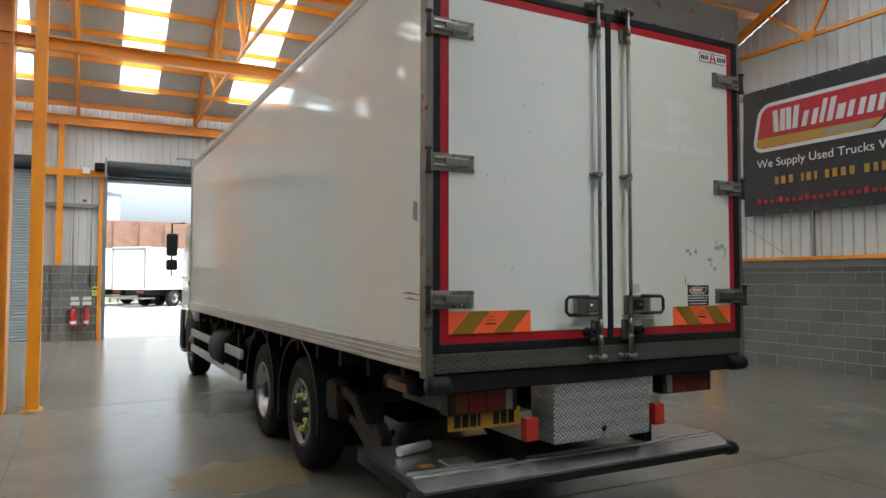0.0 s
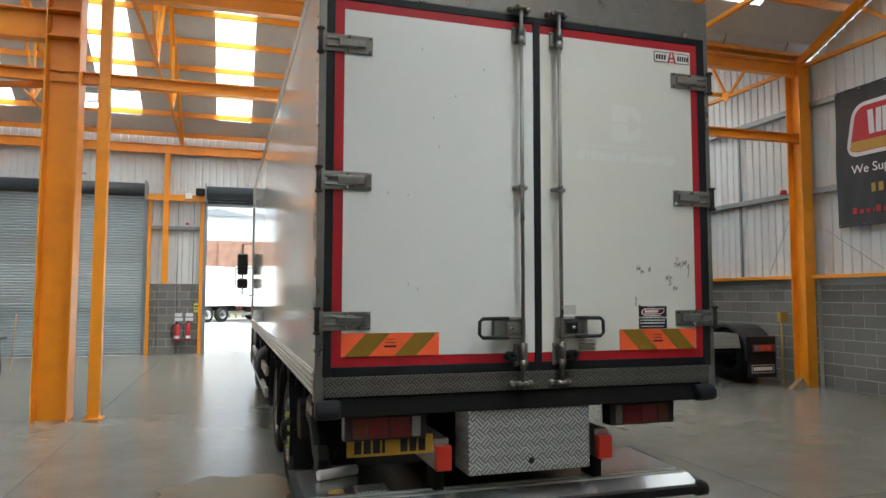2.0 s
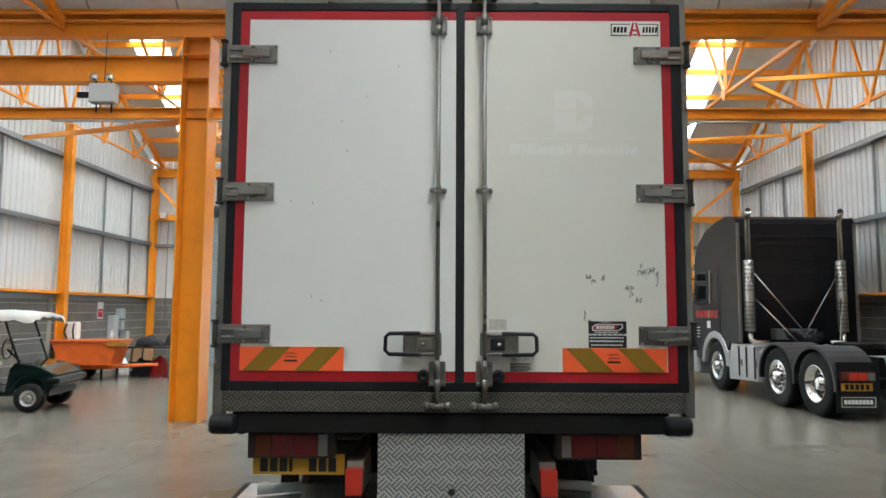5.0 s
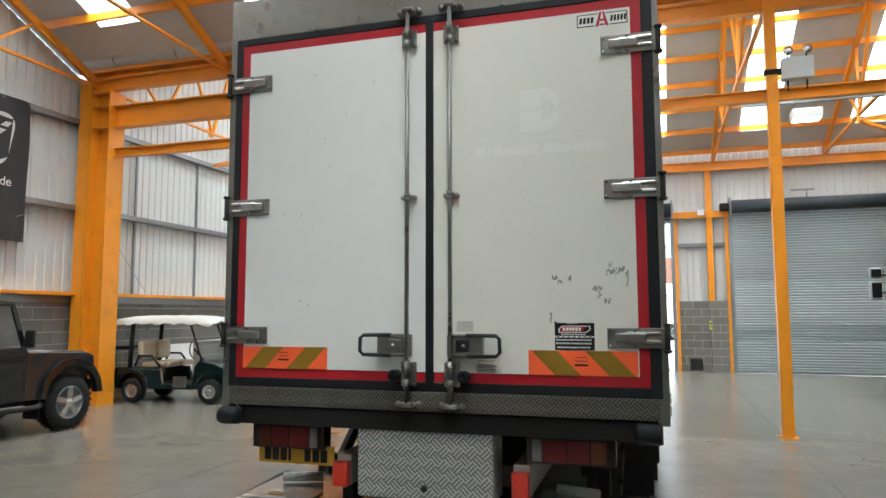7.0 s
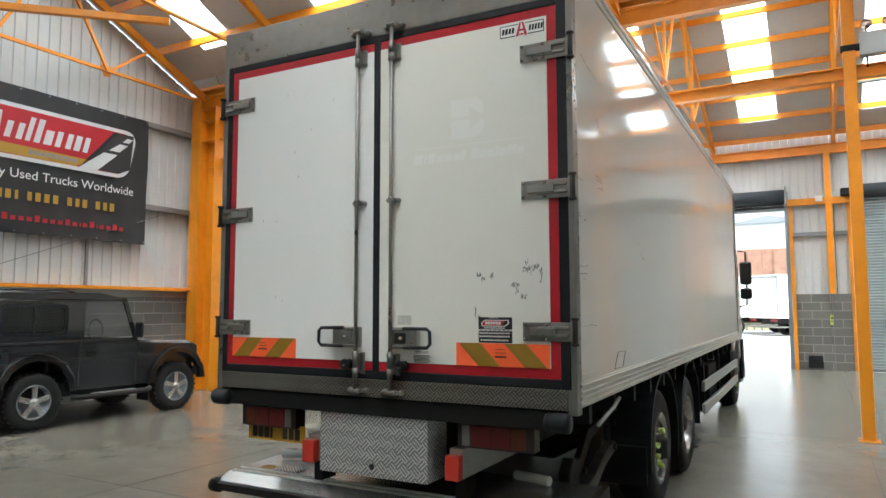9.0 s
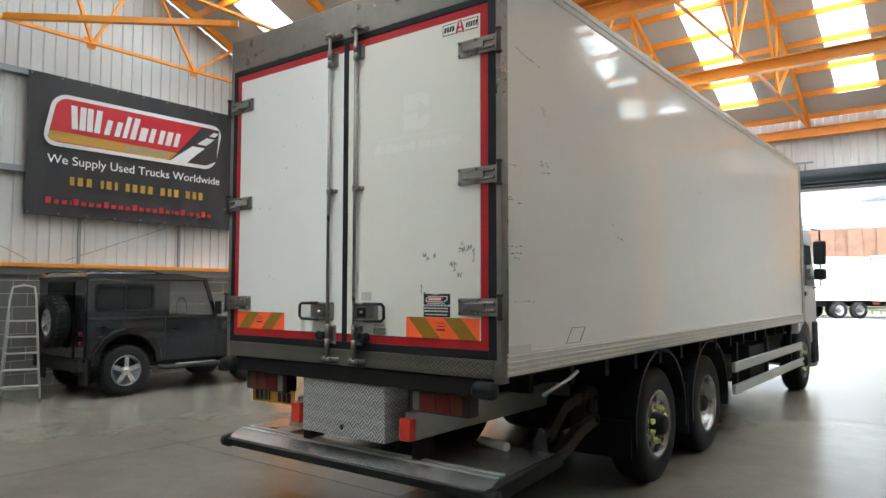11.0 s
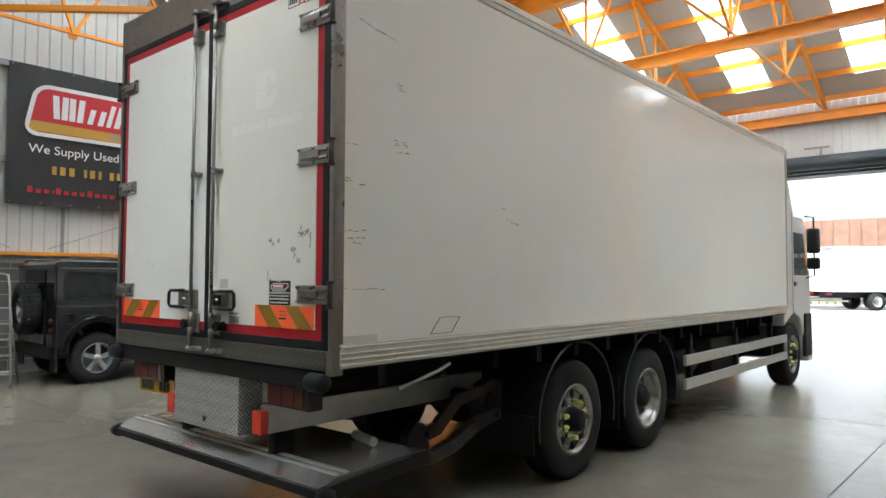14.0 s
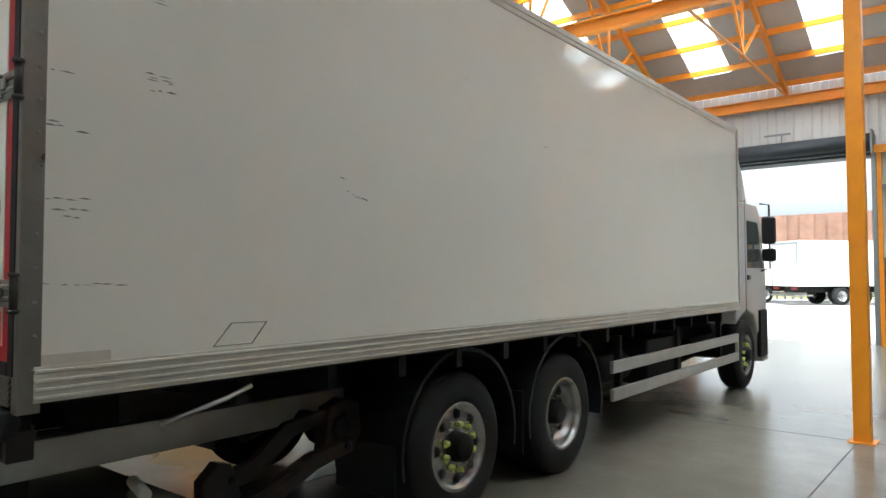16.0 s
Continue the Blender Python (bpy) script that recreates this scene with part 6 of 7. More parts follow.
lpart("air_hose", coil((-0.3, 2.55, 1.28), 0.09, 0.034, 18, -0.14), RUBBER, tr, "coiled black air hoses")
lpart("air_hose", coil((-0.2, 2.40, 1.22), 0.085, 0.034, 16, -0.12), RUBBER, tr)
for sx in (-1, 1):
    x = sx * HW
    lpart("side_window", prism(B(), ((4.02, 1.88), (4.02, 2.58), (4.72, 2.58), (4.98, 1.96), (4.6, 1.84)), "x", x - 0.006, x + 0.006), GLASS, tr, "tinted door window")
    lpart("quarter_window", prism(B(), ((3.58, 2.0), (3.58, 2.56), (3.92, 2.56), (3.92, 1.94)), "x", x - 0.006, x + 0.006), GLASS, tr)
    lpart("window_trim", bar(B(), (x + sx * 0.008, 3.97, 2.60), (x + sx * 0.008, 4.0, 1.86), 0.05, 0.02, (1, 0, 0)), CHROME, tr)
    lpart("door_line", box(B(), min(x, x + sx * 0.004), max(x, x + sx * 0.004), 3.5, 3.512, 1.15, 2.75), CHASSIS, tr)
    lpart("side_deflector", prism(B(), ((2.62, 1.05), (2.60, 3.5), (2.66, 3.62), (3.06, 3.66), (3.06, 1.05)), "x", min(x - sx * 0.05, x), max(x - sx * 0.05, x), 0.01), LORRYBLACK, tr, "black side deflector")
    lpart("deflector_edge", box(B(), min(x - sx * 0.06, x + sx * 0.004), max(x - sx * 0.06, x + sx * 0.004), 2.585, 2.61, 1.05, 3.5, 0.006), STAINLESS, tr)
    arc = arch(FRONT, 0.72, 0.55) + arch(FRONT, 0.57, 0.55)[::-1]
    lpart("front_wing", prism(B(), arc, "x", min(x + sx * 0.02, x - sx * 0.4), max(x + sx * 0.02, x - sx * 0.4), 0.012), SILVERPAINT, tr, "silver front wing")
    lpart("sill_skirt", prism(B(), ((1.9, 0.36), (3.12, 0.30), (3.14, 0.62), (3.0, 1.04), (1.9, 1.0)), "x", min(x - sx * 0.12, x), max(x - sx * 0.12, x), 0.02), SILVERPAINT, tr, "silver side skirt")
    lpart("side_tank", box(B(), min(x - sx * 0.02, x - sx * 0.55), max(x - sx * 0.02, x - sx * 0.55), 1.86, 2.9, 0.40, 0.98, 0.08), SILVERPAINT, tr, "silver side tank")
    for yy in (1.95, 2.3, 2.62):
        lpart("tank_strap", box(B(), min(x - sx * 0.1, x + sx * 0.012), max(x - sx * 0.1, x + sx * 0.012), yy, yy + 0.06, 0.40, 1.0, 0.012), CHASSIS, tr)
    for yy in (1.9, 2.5):
        lpart("side_marker", box(B(), min(x, x + sx * 0.016), max(x, x + sx * 0.016), yy, yy + 0.05, 0.62, 0.74, 0.004), LENS_AMBER, tr)
    lpart("tank_top", box(B(), min(x, x - sx * 0.6), max(x, x - sx * 0.6), 1.9, 2.9, 1.0, 1.03, 0.006), CHECKER, tr)
    for yy in (REAR, MID):
        outer = [(yy + 0.64 * math.cos(radians(q)), 0.54 + 0.60 * math.sin(radians(q))) for q in range(-8, 189, 14)]
        inner = [(yy + 0.59 * math.cos(radians(q)), 0.54 + 0.55 * math.sin(radians(q))) for q in range(-8, 189, 14)]
        lpart("rear_mudguard", prism(B(), outer + inner[::-1], "x", min(x, x - sx * 0.68), max(x, x - sx * 0.68)), MUDGUARD, tr, "weathered black mudguard")
    lpart("mud_flap", box(B(), min(x, x - sx * 0.68), max(x, x - sx * 0.68), -0.66, -0.64, 0.15, 0.92, 0.004), RUBBER, tr)
    fp = lpart("flap_panel", box(B(), min(x - sx * 0.03, x - sx * 0.63), max(x - sx * 0.03, x - sx * 0.63), -0.672, -0.664, 0.21, 0.40, 0.003), BLACK, tr)
    c = x - sx * 0.33
    for k in range(8):
        lpart("flap_bar", box(B(), c - 0.225 + 0.057 * k, c - 0.18 + 0.057 * k, -0.677, -0.672, 0.28, 0.345), WHITE, fp)
    for u0, u1, v0, v1 in ((-0.26, 0.26, 0.236, 0.243), (-0.26, 0.26, 0.378, 0.385), (-0.265, -0.258, 0.236, 0.385), (0.258, 0.265, 0.236, 0.385)):
        lpart("flap_line", box(B(), c + u0, c + u1, -0.676, -0.672, v0, v1), WHITE, fp)
    lm = lpart("tail_lamp", box(B(), min(x - sx * 0.05, x - sx * 0.58), max(x - sx * 0.05, x - sx * 0.58), -0.72, -0.66, 0.63, 0.77, 0.01), LENS_RED, tr, "red tail lamp")
    for u0, u1, mat in ((0.06, 0.16, LENS_AMBER), (0.17, 0.30, CAPRED), (0.31, 0.45, CAPRED), (0.46, 0.57, LENS_CLEAR)):
        lpart("lamp_lens", box(B(), min(x - sx * u0, x - sx * u1), max(x - sx * u0, x - sx * u1), -0.726, -0.718, 0.645, 0.755, 0.004), mat, lm)
    for yy, dish in ((REAR, True), (MID, False), (FRONT, False)):
        w = lpart("wheel", B(), TYRE, tr, "truck wheel with a polished rim")
        d = -0.13 if dish else -0.03
        r = 0.52
        xo = x - sx * 0.03
        lpart("tyre", lathe(B(), [(sx * q, v) for q, v in ((-0.58 if dish else -0.32, 0.3), (-0.58 if dish else -0.32, 0.48), (-0.3, 0.52), (-0.05, 0.52), (-0.015, 0.50), (0, 0.44), (-0.008, 0.36), (-0.012, 0.3))], (xo, yy, r), "x", 40), TYRE, w)
        lpart("rim", lathe(B(), [(sx * q, v) for q, v in ((-0.008, 0.305), (0.0, 0.296), (-0.015, 0.28), (d - 0.02, 0.262), (d, 0.24), (d + 0.012, 0.15), (d + 0.012, 0.12), (d + 0.08, 0.10), (d + 0.09, 0.06), (d + 0.085, 0.001))], (xo, yy, r), "x", 32), CHROME, w)
        for i in range(10):
            t = math.tau * i / 10
            lpart("hand_hole", lathe(B(), ((sx * (d + 0.002), 0.028), (sx * (d + 0.012), 0.026), (sx * (d + 0.0125), 0.001)), (xo, yy + 0.2 * math.cos(t), r + 0.2 * math.sin(t)), "x", 8), BLACK, w)
            lpart("wheel_nut", lathe(B(), ((sx * d, 0.018), (sx * (d + 0.045), 0.016), (sx * (d + 0.048), 0.001)), (xo, yy + 0.142 * math.cos(t + 0.3), r + 0.142 * math.sin(t + 0.3)), "x", 6), BLACK, w)
    # exhaust stack behind each cab corner
    ex = -1.03 if sx < 0 else 0.86
    st = lpart("exhaust_stack", tube(B(), [(ex, 2.55, 1.18), (ex, 2.55, 3.5), (ex - 0.01, 2.50, 3.62), (ex - 0.03, 2.42, 3.70)], 0.062, 16), BRIGHTSTEEL, tr, "tall polished exhaust stack")
    lpart("stack_mouth", lathe(B(), ((0, 0.066), (0.004, 0.001)), (ex - 0.033, 2.41, 3.71), "y", 14), BLACK, st)
    lpart("heat_shield", lathe(B(), ((1.30, 0.10), (2.72, 0.10), (2.73, 0.063)), (ex, 2.55, 0), "z", 18), STAINLESS, st, "perforated steel heat shield")
    for j in range(16):
        if j in (7, 8):
            continue
        for k in range(6):
            t = math.pi + math.pi * (k + 0.5 * (j % 2)) / 6
            cx, cy = ex + 0.101 * math.cos(t), 2.55 + 0.101 * math.sin(t)
            lpart("shield_hole", bar(B(), (cx, cy, 1.36 + 0.083 * j), (cx, cy, 1.36 + 0.083 * j + 0.03), 0.026, 0.002, (math.cos(t), math.sin(t), 0)), BLACK, st)
    lpart("elbow", tube(B(), [(ex, 2.55, 1.30), (ex, 2.53, 1.14), (ex - sx * 0.06, 2.48, 1.07), (ex - sx * 0.35, 2.45, 1.07)], 0.058, 12), CHROME, tr)
    lpart("stay", tube(B(), [(ex - sx * 0.1, 2.5, 2.45), (ex - sx * 1.0, 2.2, 1.2)], 0.016, 6), BRIGHTSTEEL, tr)
    lpart("stay", tube(B(), [(ex - sx * 0.08, 2.45, 1.95), (ex - sx * 0.55, 1.75, 1.1)], 0.016, 6), BRIGHTSTEEL, tr)
    for z, w in ((2.50, 0.24), (2.14, 0.38)):
        lpart("mirror", box(B(), min(x + sx * 0.08, x + sx * 0.32), max(x + sx * 0.08, x + sx * 0.32), 4.92, 5.06, z - w / 2, z + w / 2, 0.05), SILVERPAINT, tr, "silver-backed mirror")
        lpart("mirror_glass", box(B(), min(x + sx * 0.11, x + sx * 0.29), max(x + sx * 0.11, x + sx * 0.29), 4.914, 4.922, z - w / 2 + 0.04, z + w / 2 - 0.04, 0.003), GLASS, tr)
        lpart("mirror_arm", tube(B(), [(x - sx * 0.01, 4.86, z - 0.06), (x + sx * 0.12, 4.97, z - 0.04)], 0.018, 6), BLACK, tr)
lpart("number_plate", box(B(), -1.17, -0.68, -0.685, -0.678, 0.48, 0.60), PLATE_YELLOW, tr)
for k in range(5):
    lpart("plate_bar", box(B(), -1.11 + 0.08 * k, -1.055 + 0.08 * k, -0.689, -0.685, 0.50, 0.58), BLACK, tr)
for sx in (-0.42, 0.42):
    lpart("chassis_rail", box(B(), sx - 0.05, sx + 0.05, -0.55, 4.6, 0.70, 0.98), CHASSIS, tr)
lpart("catwalk", box(B(), -0.40, 0.40, -0.58, -0.12, 0.96, 0.985, 0.004), CHECKER, tr, "bright tread-plate deck")
lpart("catwalk_drop", prism(B(), ((-0.58, 0.972), (-0.60, 0.965), (-0.66, 0.72), (-0.65, 0.715), (-0.57, 0.962)), "x", -0.40, 0.40), CHECKER, tr)
lpart("catwalk", box(B(), -0.46, 0.46, 1.95, 2.7, 1.0, 1.02, 0.004), CHECKER, tr)
lpart("fifth_wheel", prism(B(), ((-0.45, 0.1), (-0.12, 0.1), (-0.05, 0.5), (0.05, 0.5), (0.12, 0.1), (0.45, 0.1), (0.5, 0.6), (0.25, 0.95), (-0.25, 0.95), (-0.5, 0.6)), "z", 1.08, 1.16, 0.012), CHASSIS, tr, "greasy black coupling plate")
lpart("coupling_mount", box(B(), -0.46, 0.46, 0.35, 0.75, 0.96, 1.09, 0.01), CHASSIS, tr)
for yy in (REAR, MID, FRONT):
    lpart("axle", tube(B(), [(-1.05, yy, 0.52), (1.05, yy, 0.52)], 0.1, 10), CHASSIS, tr)
for a, w, mat in ((3.62, 0.2, REDPRINT), (3.84, 0.2, REDPRINT), (4.06, 0.1, YELLOW), (4.18, 0.2, REDPRINT), (4.4, 0.2, REDPRINT), (4.62, 0.2, REDPRINT)):
    lpart("door_mark", prism(B(), ((a, 1.54), (a + w * 0.9, 1.545), (a + w * 0.9, 1.70), (a, 1.72)), "x", -HW - 0.006, -HW - 0.001), mat, tr)
lpart("door_mark", box(B(), -HW - 0.006, -HW - 0.001, 4.02, 4.2, 1.32, 1.48), WHITE, tr)
for k in range(4):
    lpart("door_mark", box(B(), -HW - 0.006, -HW - 0.001, 4.62, 4.95, 1.10 + 0.07 * k, 1.12 + 0.07 * k), WHITE, tr)

# ---- small plant and clutter ----
ORANGE_M = material("orange machine paint", (0.72, 0.13, 0.015), 0.45, grain=0.2, scale=8, stain=0.4, stain_scale=4, dirt=(0.2, 0.08, 0.04))
g = placed("salt_spreader", "orange tow-behind hopper spreader with clutter on top", "spreader", pose(-5.55, 16.1, 0, 0, 0, 8))
lpart("hopper", prism(B(), ((-0.75, 0.92), (0.75, 0.92), (0.55, 0.36), (-0.55, 0.36)), "y", -0.45, 0.45, 0.02), ORANGE_M, g, "orange tapered hopper")
lpart("hopper_rim", box(B(), -0.78, 0.78, -0.48, 0.48, 0.9, 0.95, 0.01), ORANGE_M, g)
lpart("drawbar", tube(B(), [(0.5, -0.3, 0.32), (1.5, 0, 0.36)], 0.035, 8), ORANGE_M, g)
lpart("drawbar", tube(B(), [(0.5, 0.3, 0.32), (1.5, 0, 0.36)], 0.035, 8), ORANGE_M, g)
lpart("flap", box(B(), 0.5, 0.95, -0.5, -0.46, 0.82, 0.9), YELLOW, g)
for s in (-1, 1):
    w = lpart("wheel", lathe(B(), ((-0.09 * s, 0.1), (-0.09 * s, 0.19), (0, 0.21), (0.06 * s, 0.19), (0.06 * s, 0.1), (0.02 * s, 0.001)), (-0.25, s * 0.5, 0.21), "y", 20), TYRE, g)
lpart("frame", box(B(), -0.6, 0.6, -0.35, 0.35, 0.28, 0.36), ORANGE_M, g)
k = placed("knapsack_sprayer", "white knapsack sprayer with black straps", "sprayer", pose(-5.95, 15.95, 0.95))
lpart("tank", box(B(), -0.15, 0.15, -0.1, 0.1, 0, 0.42, 0.05), WHITE, k)
for s in (-0.08, 0.08):
    lpart("strap", tube(B(), [(s, -0.11, 0.38), (s * 1.3, -0.2, 0.2), (s, -0.11, 0.03)], 0.018, 6), BLACK, k)
single("spray_bottle", lathe(B(), ((0, 0.001), (0, 0.04), (0.14, 0.04), (0.18, 0.015), (0.22, 0.015), (0.22, 0.001)), (-5.1, 16.1, 0.955), "z", 12), WHITE, "small white spray bottle on the hopper", "bottle")

tb = placed("folding_table", "dark folding table piled with tools and cloth", "table", pose(-4.25, 17.0, 0, 0, 0, 3))
lpart("table_top", box(B(), -0.75, 0.75, -0.4, 0.4, 0.72, 0.76, 0.01), BLACK, tb)
for sx in (-0.6, 0.6):
    for sy in (-0.33, 0.33):
        lpart("leg", tube(B(), [(sx, sy, 0.72), (sx * 1.1, sy, 0.0)], 0.018, 6), CHASSIS, tb)
CLOTH_DARK = material("dark cloth", (0.03, 0.03, 0.034), 0.9, grain=0.3, bump=0.5, bump_scale=12)
REDCLOTH = material("red plastic", (0.42, 0.02, 0.02), 0.5, grain=0.1)
CARD = material("brown cardboard", (0.36, 0.22, 0.12), 0.85, grain=0.15, scale=6, stain=0.2)
BLUEP = material("blue plastic", (0.03, 0.10, 0.22), 0.45)


def heap(name, mat, label, category, c, r, h, seed):
    bm = B()
    bmesh.ops.create_icosphere(bm, subdivisions=3, radius=1)
    for v in bm.verts:
        n3 = 1 + 0.35 * noise.noise(v.co * 1.8 + Vector((seed, 0, 0)))
        v.co = Vector((c[0] + v.co.x * r * n3, c[1] + v.co.y * r * 0.7 * n3, c[2] + max(v.co.z, 0) * h * n3))
    for f in bm.faces:
        f.smooth = True
    return single(name, bm, mat, label, category)


heap("cloth_heap", CLOTH_DARK, "dark crumpled cloth heaped on the table", "cloth", (-4.55, 16.95, 0.76), 0.35, 0.24, 1)
heap("tool_bag", CLOTH_DARK, "dark tool bag on the table", "bag", (-4.0, 17.1, 0.76), 0.22, 0.34, 4)
heap("red_bag", REDCLOTH, "red plastic bag under the table", "bag", (-4.35, 17.1, 0.0), 0.22, 0.5, 7)
heap("blue_tub", BLUEP, "blue plastic container under the table", "tub", (-3.95, 17.0, 0.0), 0.16, 0.34, 9)
heap("dark_sack", CLOTH_DARK, "dark sack on the floor under the table", "sack", (-4.8, 17.2, 0.0), 0.3, 0.4, 12)
heap("white_sack", WHITE, "white sack beside the bench", "sack", (-5.45, 17.45, 0.0), 0.22, 0.4, 15)
single("cardboard_box", box(B(), -5.5, -5.1, 17.9, 18.3, 0.3, 0.65, 0.006), CARD, "brown cardboard box on a stool", "box")
single("stool", box(box(B(), -5.6, -5.0, 17.8, 18.4, 0.26, 0.3), -5.5, -5.1, 17.9, 18.3, 0.0, 0.27), CHASSIS, "low dark stool holding a box", "stool")
single("broom", tube(B(), [(-3.4, 17.3, 0.0), (-3.45, 17.8, 1.25)], 0.014, 6), CARD, "wooden broom handle leaning by the table", "broom")
bn = placed("work_bench", "low bench with an orange tray and machines", "bench", pose(-5.8, 16.75, 0))
single("cardboard_sheet", box(B(), XL + 0.03, XL + 0.08, 10.45, 11.7, 0.0, 0.62, 0.004), CARD, "brown cardboard sheet leaning on the wall", "cardboard")
single("cardboard_sheet", box(B(), XL + 0.03, XL + 0.07, 9.2, 10.0, 0.0, 0.5, 0.004), CARD, "brown cardboard sheet at the foot of the wall", "cardboard")
single("white_board", box(B(), XL + 0.04, XL + 0.07, 12.5, 13.7, 0.35, 1.0, 0.004), WHITE, "white board leaning on the wall", "board")
lpart("bench_top", box(B(), -0.4, 0.4, -0.4, 0.5, 0.68, 0.72), CARD, bn)
lpart("tray", box(B(), -0.35, 0.35, -0.35, 0.2, 0.72, 0.84, 0.02), ORANGE_M, bn)
for sx in (-0.35, 0.35):
    for sy in (-0.35, 0.42):
        lpart("leg", box(B(), sx - 0.025, sx + 0.025, sy - 0.025, sy + 0.025, 0, 0.68), CHASSIS, bn)

# electrical boxes and conduits near the corner
for y, z, w, h in ((18.6, 1.15, 0.28, 0.7), (19.0, 1.55, 0.22, 0.28), (18.98, 1.22, 0.2, 0.24), (19.3, 0.9, 0.2, 0.3)):
    single("switch_box", box(B(), XL + 0.02, XL + 0.2, y - w / 2, y + w / 2, z - h / 2, z + h / 2, 0.01), GREYBOX, "grey electrical switch box on the block wall", "switch box", "switch boxes")
for x in (-5.9, -5.45, -0.25, 0.18, 0.36, 5.75):
    single("conduit", tube(B(), [(x, YF - 0.05, 1.45), (x, YF - 0.05, 4.4)], 0.014, 8), GALV, "thin galvanised conduit down the wall", "conduit", "conduits")
for x in (-5.55, 0.3, 5.62):
    s = single("notice_sign", box(B(), x - 0.07, x + 0.07, YF - 0.035, YF - 0.03, 1.2, 1.46), LIME, "yellow safety notice on the block wall", "sign", "door notices")
    part("notice_bar", box(B(), x - 0.05, x + 0.05, YF - 0.038, YF - 0.035, 1.36, 1.4), CHASSIS, s)
    part("notice_bar", box(B(), x - 0.05, x + 0.03, YF - 0.038, YF - 0.035, 1.28, 1.3), CHASSIS, s)
    single("door_control", box(B(), x + 0.1, x + 0.18, YF - 0.08, YF - 0.02, 1.06, 1.22, 0.008), WHITE, "white roller door control box", "control box", "door controls")
for x in (-6.0, 0.02, 5.42):
    single("alarm_box", box(B(), x - 0.09, x + 0.09, YF - 0.24, YF - 0.16, 4.5, 4.66, 0.01), WHITE, "white isolator box on the orange rail", "isolator", "isolators")


def extinguisher(x, r, h):
    e = placed("fire_extinguisher", "red fire extinguisher hung on the block wall", "fire extinguisher", Matrix.Translation((x, YF - 0.14, 0.38)), "fire extinguishers")
    lpart("cylinder", lathe(B(), ((0, 0.001), (0, r * 0.9), (0.03, r), (h, r), (h + 0.05, r * 0.5), (h + 0.07, 0.02)), (0, 0, 0), "z", 18), REDCLOTH, e)
    lpart("valve", box(B(), -0.03, 0.03, -0.02, 0.02, h + 0.06, h + 0.12, 0.006), BLACK, e)
    lpart("hose", tube(B(), [(0.02, 0, h + 0.1), (-r - 0.06, -0.02, h), (-r - 0.07, -0.02, h * 0.5), (-r - 0.02, -0.02, 0.08)], 0.013, 6), BLACK, e)
    lpart("wall_bracket", box(B(), -0.03, 0.03, r - 0.01, 0.14, h * 0.6, h * 0.6 + 0.04), GALV, e)
    lpart("label", lathe(B(), ((0.08, r + 0.001), (0.16, r + 0.001)), (0, 0, 0), "z", 18), WHITE, e)


extinguisher(-0.2, 0.085, 0.42)
extinguisher(0.1, 0.065, 0.46)
for x, z, w in ((-0.18, 1.13, 0.2), (-0.18, 1.0, 0.24), (0.12, 1.13, 0.2), (0.12, 1.0, 0.22)):
    single("safety_sign", box(B(), x - w / 2, x + w / 2, YF - 0.035, YF - 0.03, z - 0.05, z + 0.05), WHITE, "small white safety sign over the extinguishers", "sign", "extinguisher signs")
bl = single("alarm_bell", lathe(B(), ((0, 0.001), (0, 0.05), (0.05, 0.05), (0.07, 0.001)), (0.0, YF - 0.06, 3.75), "z", 12), REDCLOTH, "small red alarm sounder on the rail", "alarm")
single("alarm_bell", lathe(B(), ((0, 0.001), (0, 0.07), (0.08, 0.06), (0.1, 0.001)), (XR - 0.12, 10.75, 3.72), "z", 12), REDCLOTH, "small red alarm sounder on the rail", "alarm")
single("vent_flap", box(B(), 5.0, 5.35, YF - 0.03, YF - 0.02, 0.05, 0.38), BLACK, "black square vent plate at the wall foot", "vent")
sg = single("no_smoking_sign", box(B(), XL + 0.015, XL + 0.022, 17.9, 18.2, 1.42, 1.86), WHITE, "red and white no smoking sign", "sign")
part("red_field", box(B(), XL + 0.022, XL + 0.025, 17.92, 18.18, 1.45, 1.68), REDPRINT, sg)
tx = lettering("words", "No\nsmoking", 0.06, WHITE, Matrix(((0, 0, 1, XL + 0.0255), (1, 0, 0, 17.935), (0, 1, 0, 1.59), (0, 0, 0, 1))), sg, 0.0005, 0.23)

# step ladder
ld = placed("step_ladder", "folded-out aluminium step ladder by the wall", "ladder", pose(-4.62, 4.3, 0, 0, 0, 68))
for s in (-1, 1):
    lpart("front_stile", tube(B(), [(s * 0.26, 0, 0), (s * 0.17, 0.42, 1.5), (s * 0.14, 0.47, 1.68), (0, 0.48, 1.71)], 0.016, 8), ALLOY, ld)
    lpart("rear_stile", tube(B(), [(s * 0.26, 0.95, 0), (s * 0.17, 0.45, 1.3)], 0.013, 8), ALLOY, ld)
    lpart("foot", tube(B(), [(s * 0.26, 0, 0.0), (s * 0.257, 0.012, 0.04)], 0.02, 8), BLACK, ld)
for k in range(1, 6):
    z = 0.235 * k
    x = 0.26 - 0.06 * z
    lpart("tread", box(B(), -x, x, 0.28 * z - 0.03, 0.28 * z + 0.05, z - 0.012, z + 0.012, 0.004), ALLOY, ld)
lpart("brace", tube(B(), [(-0.25, 0.9, 0.1), (0.25, 0.9, 0.1)], 0.01, 6), ALLOY, ld)

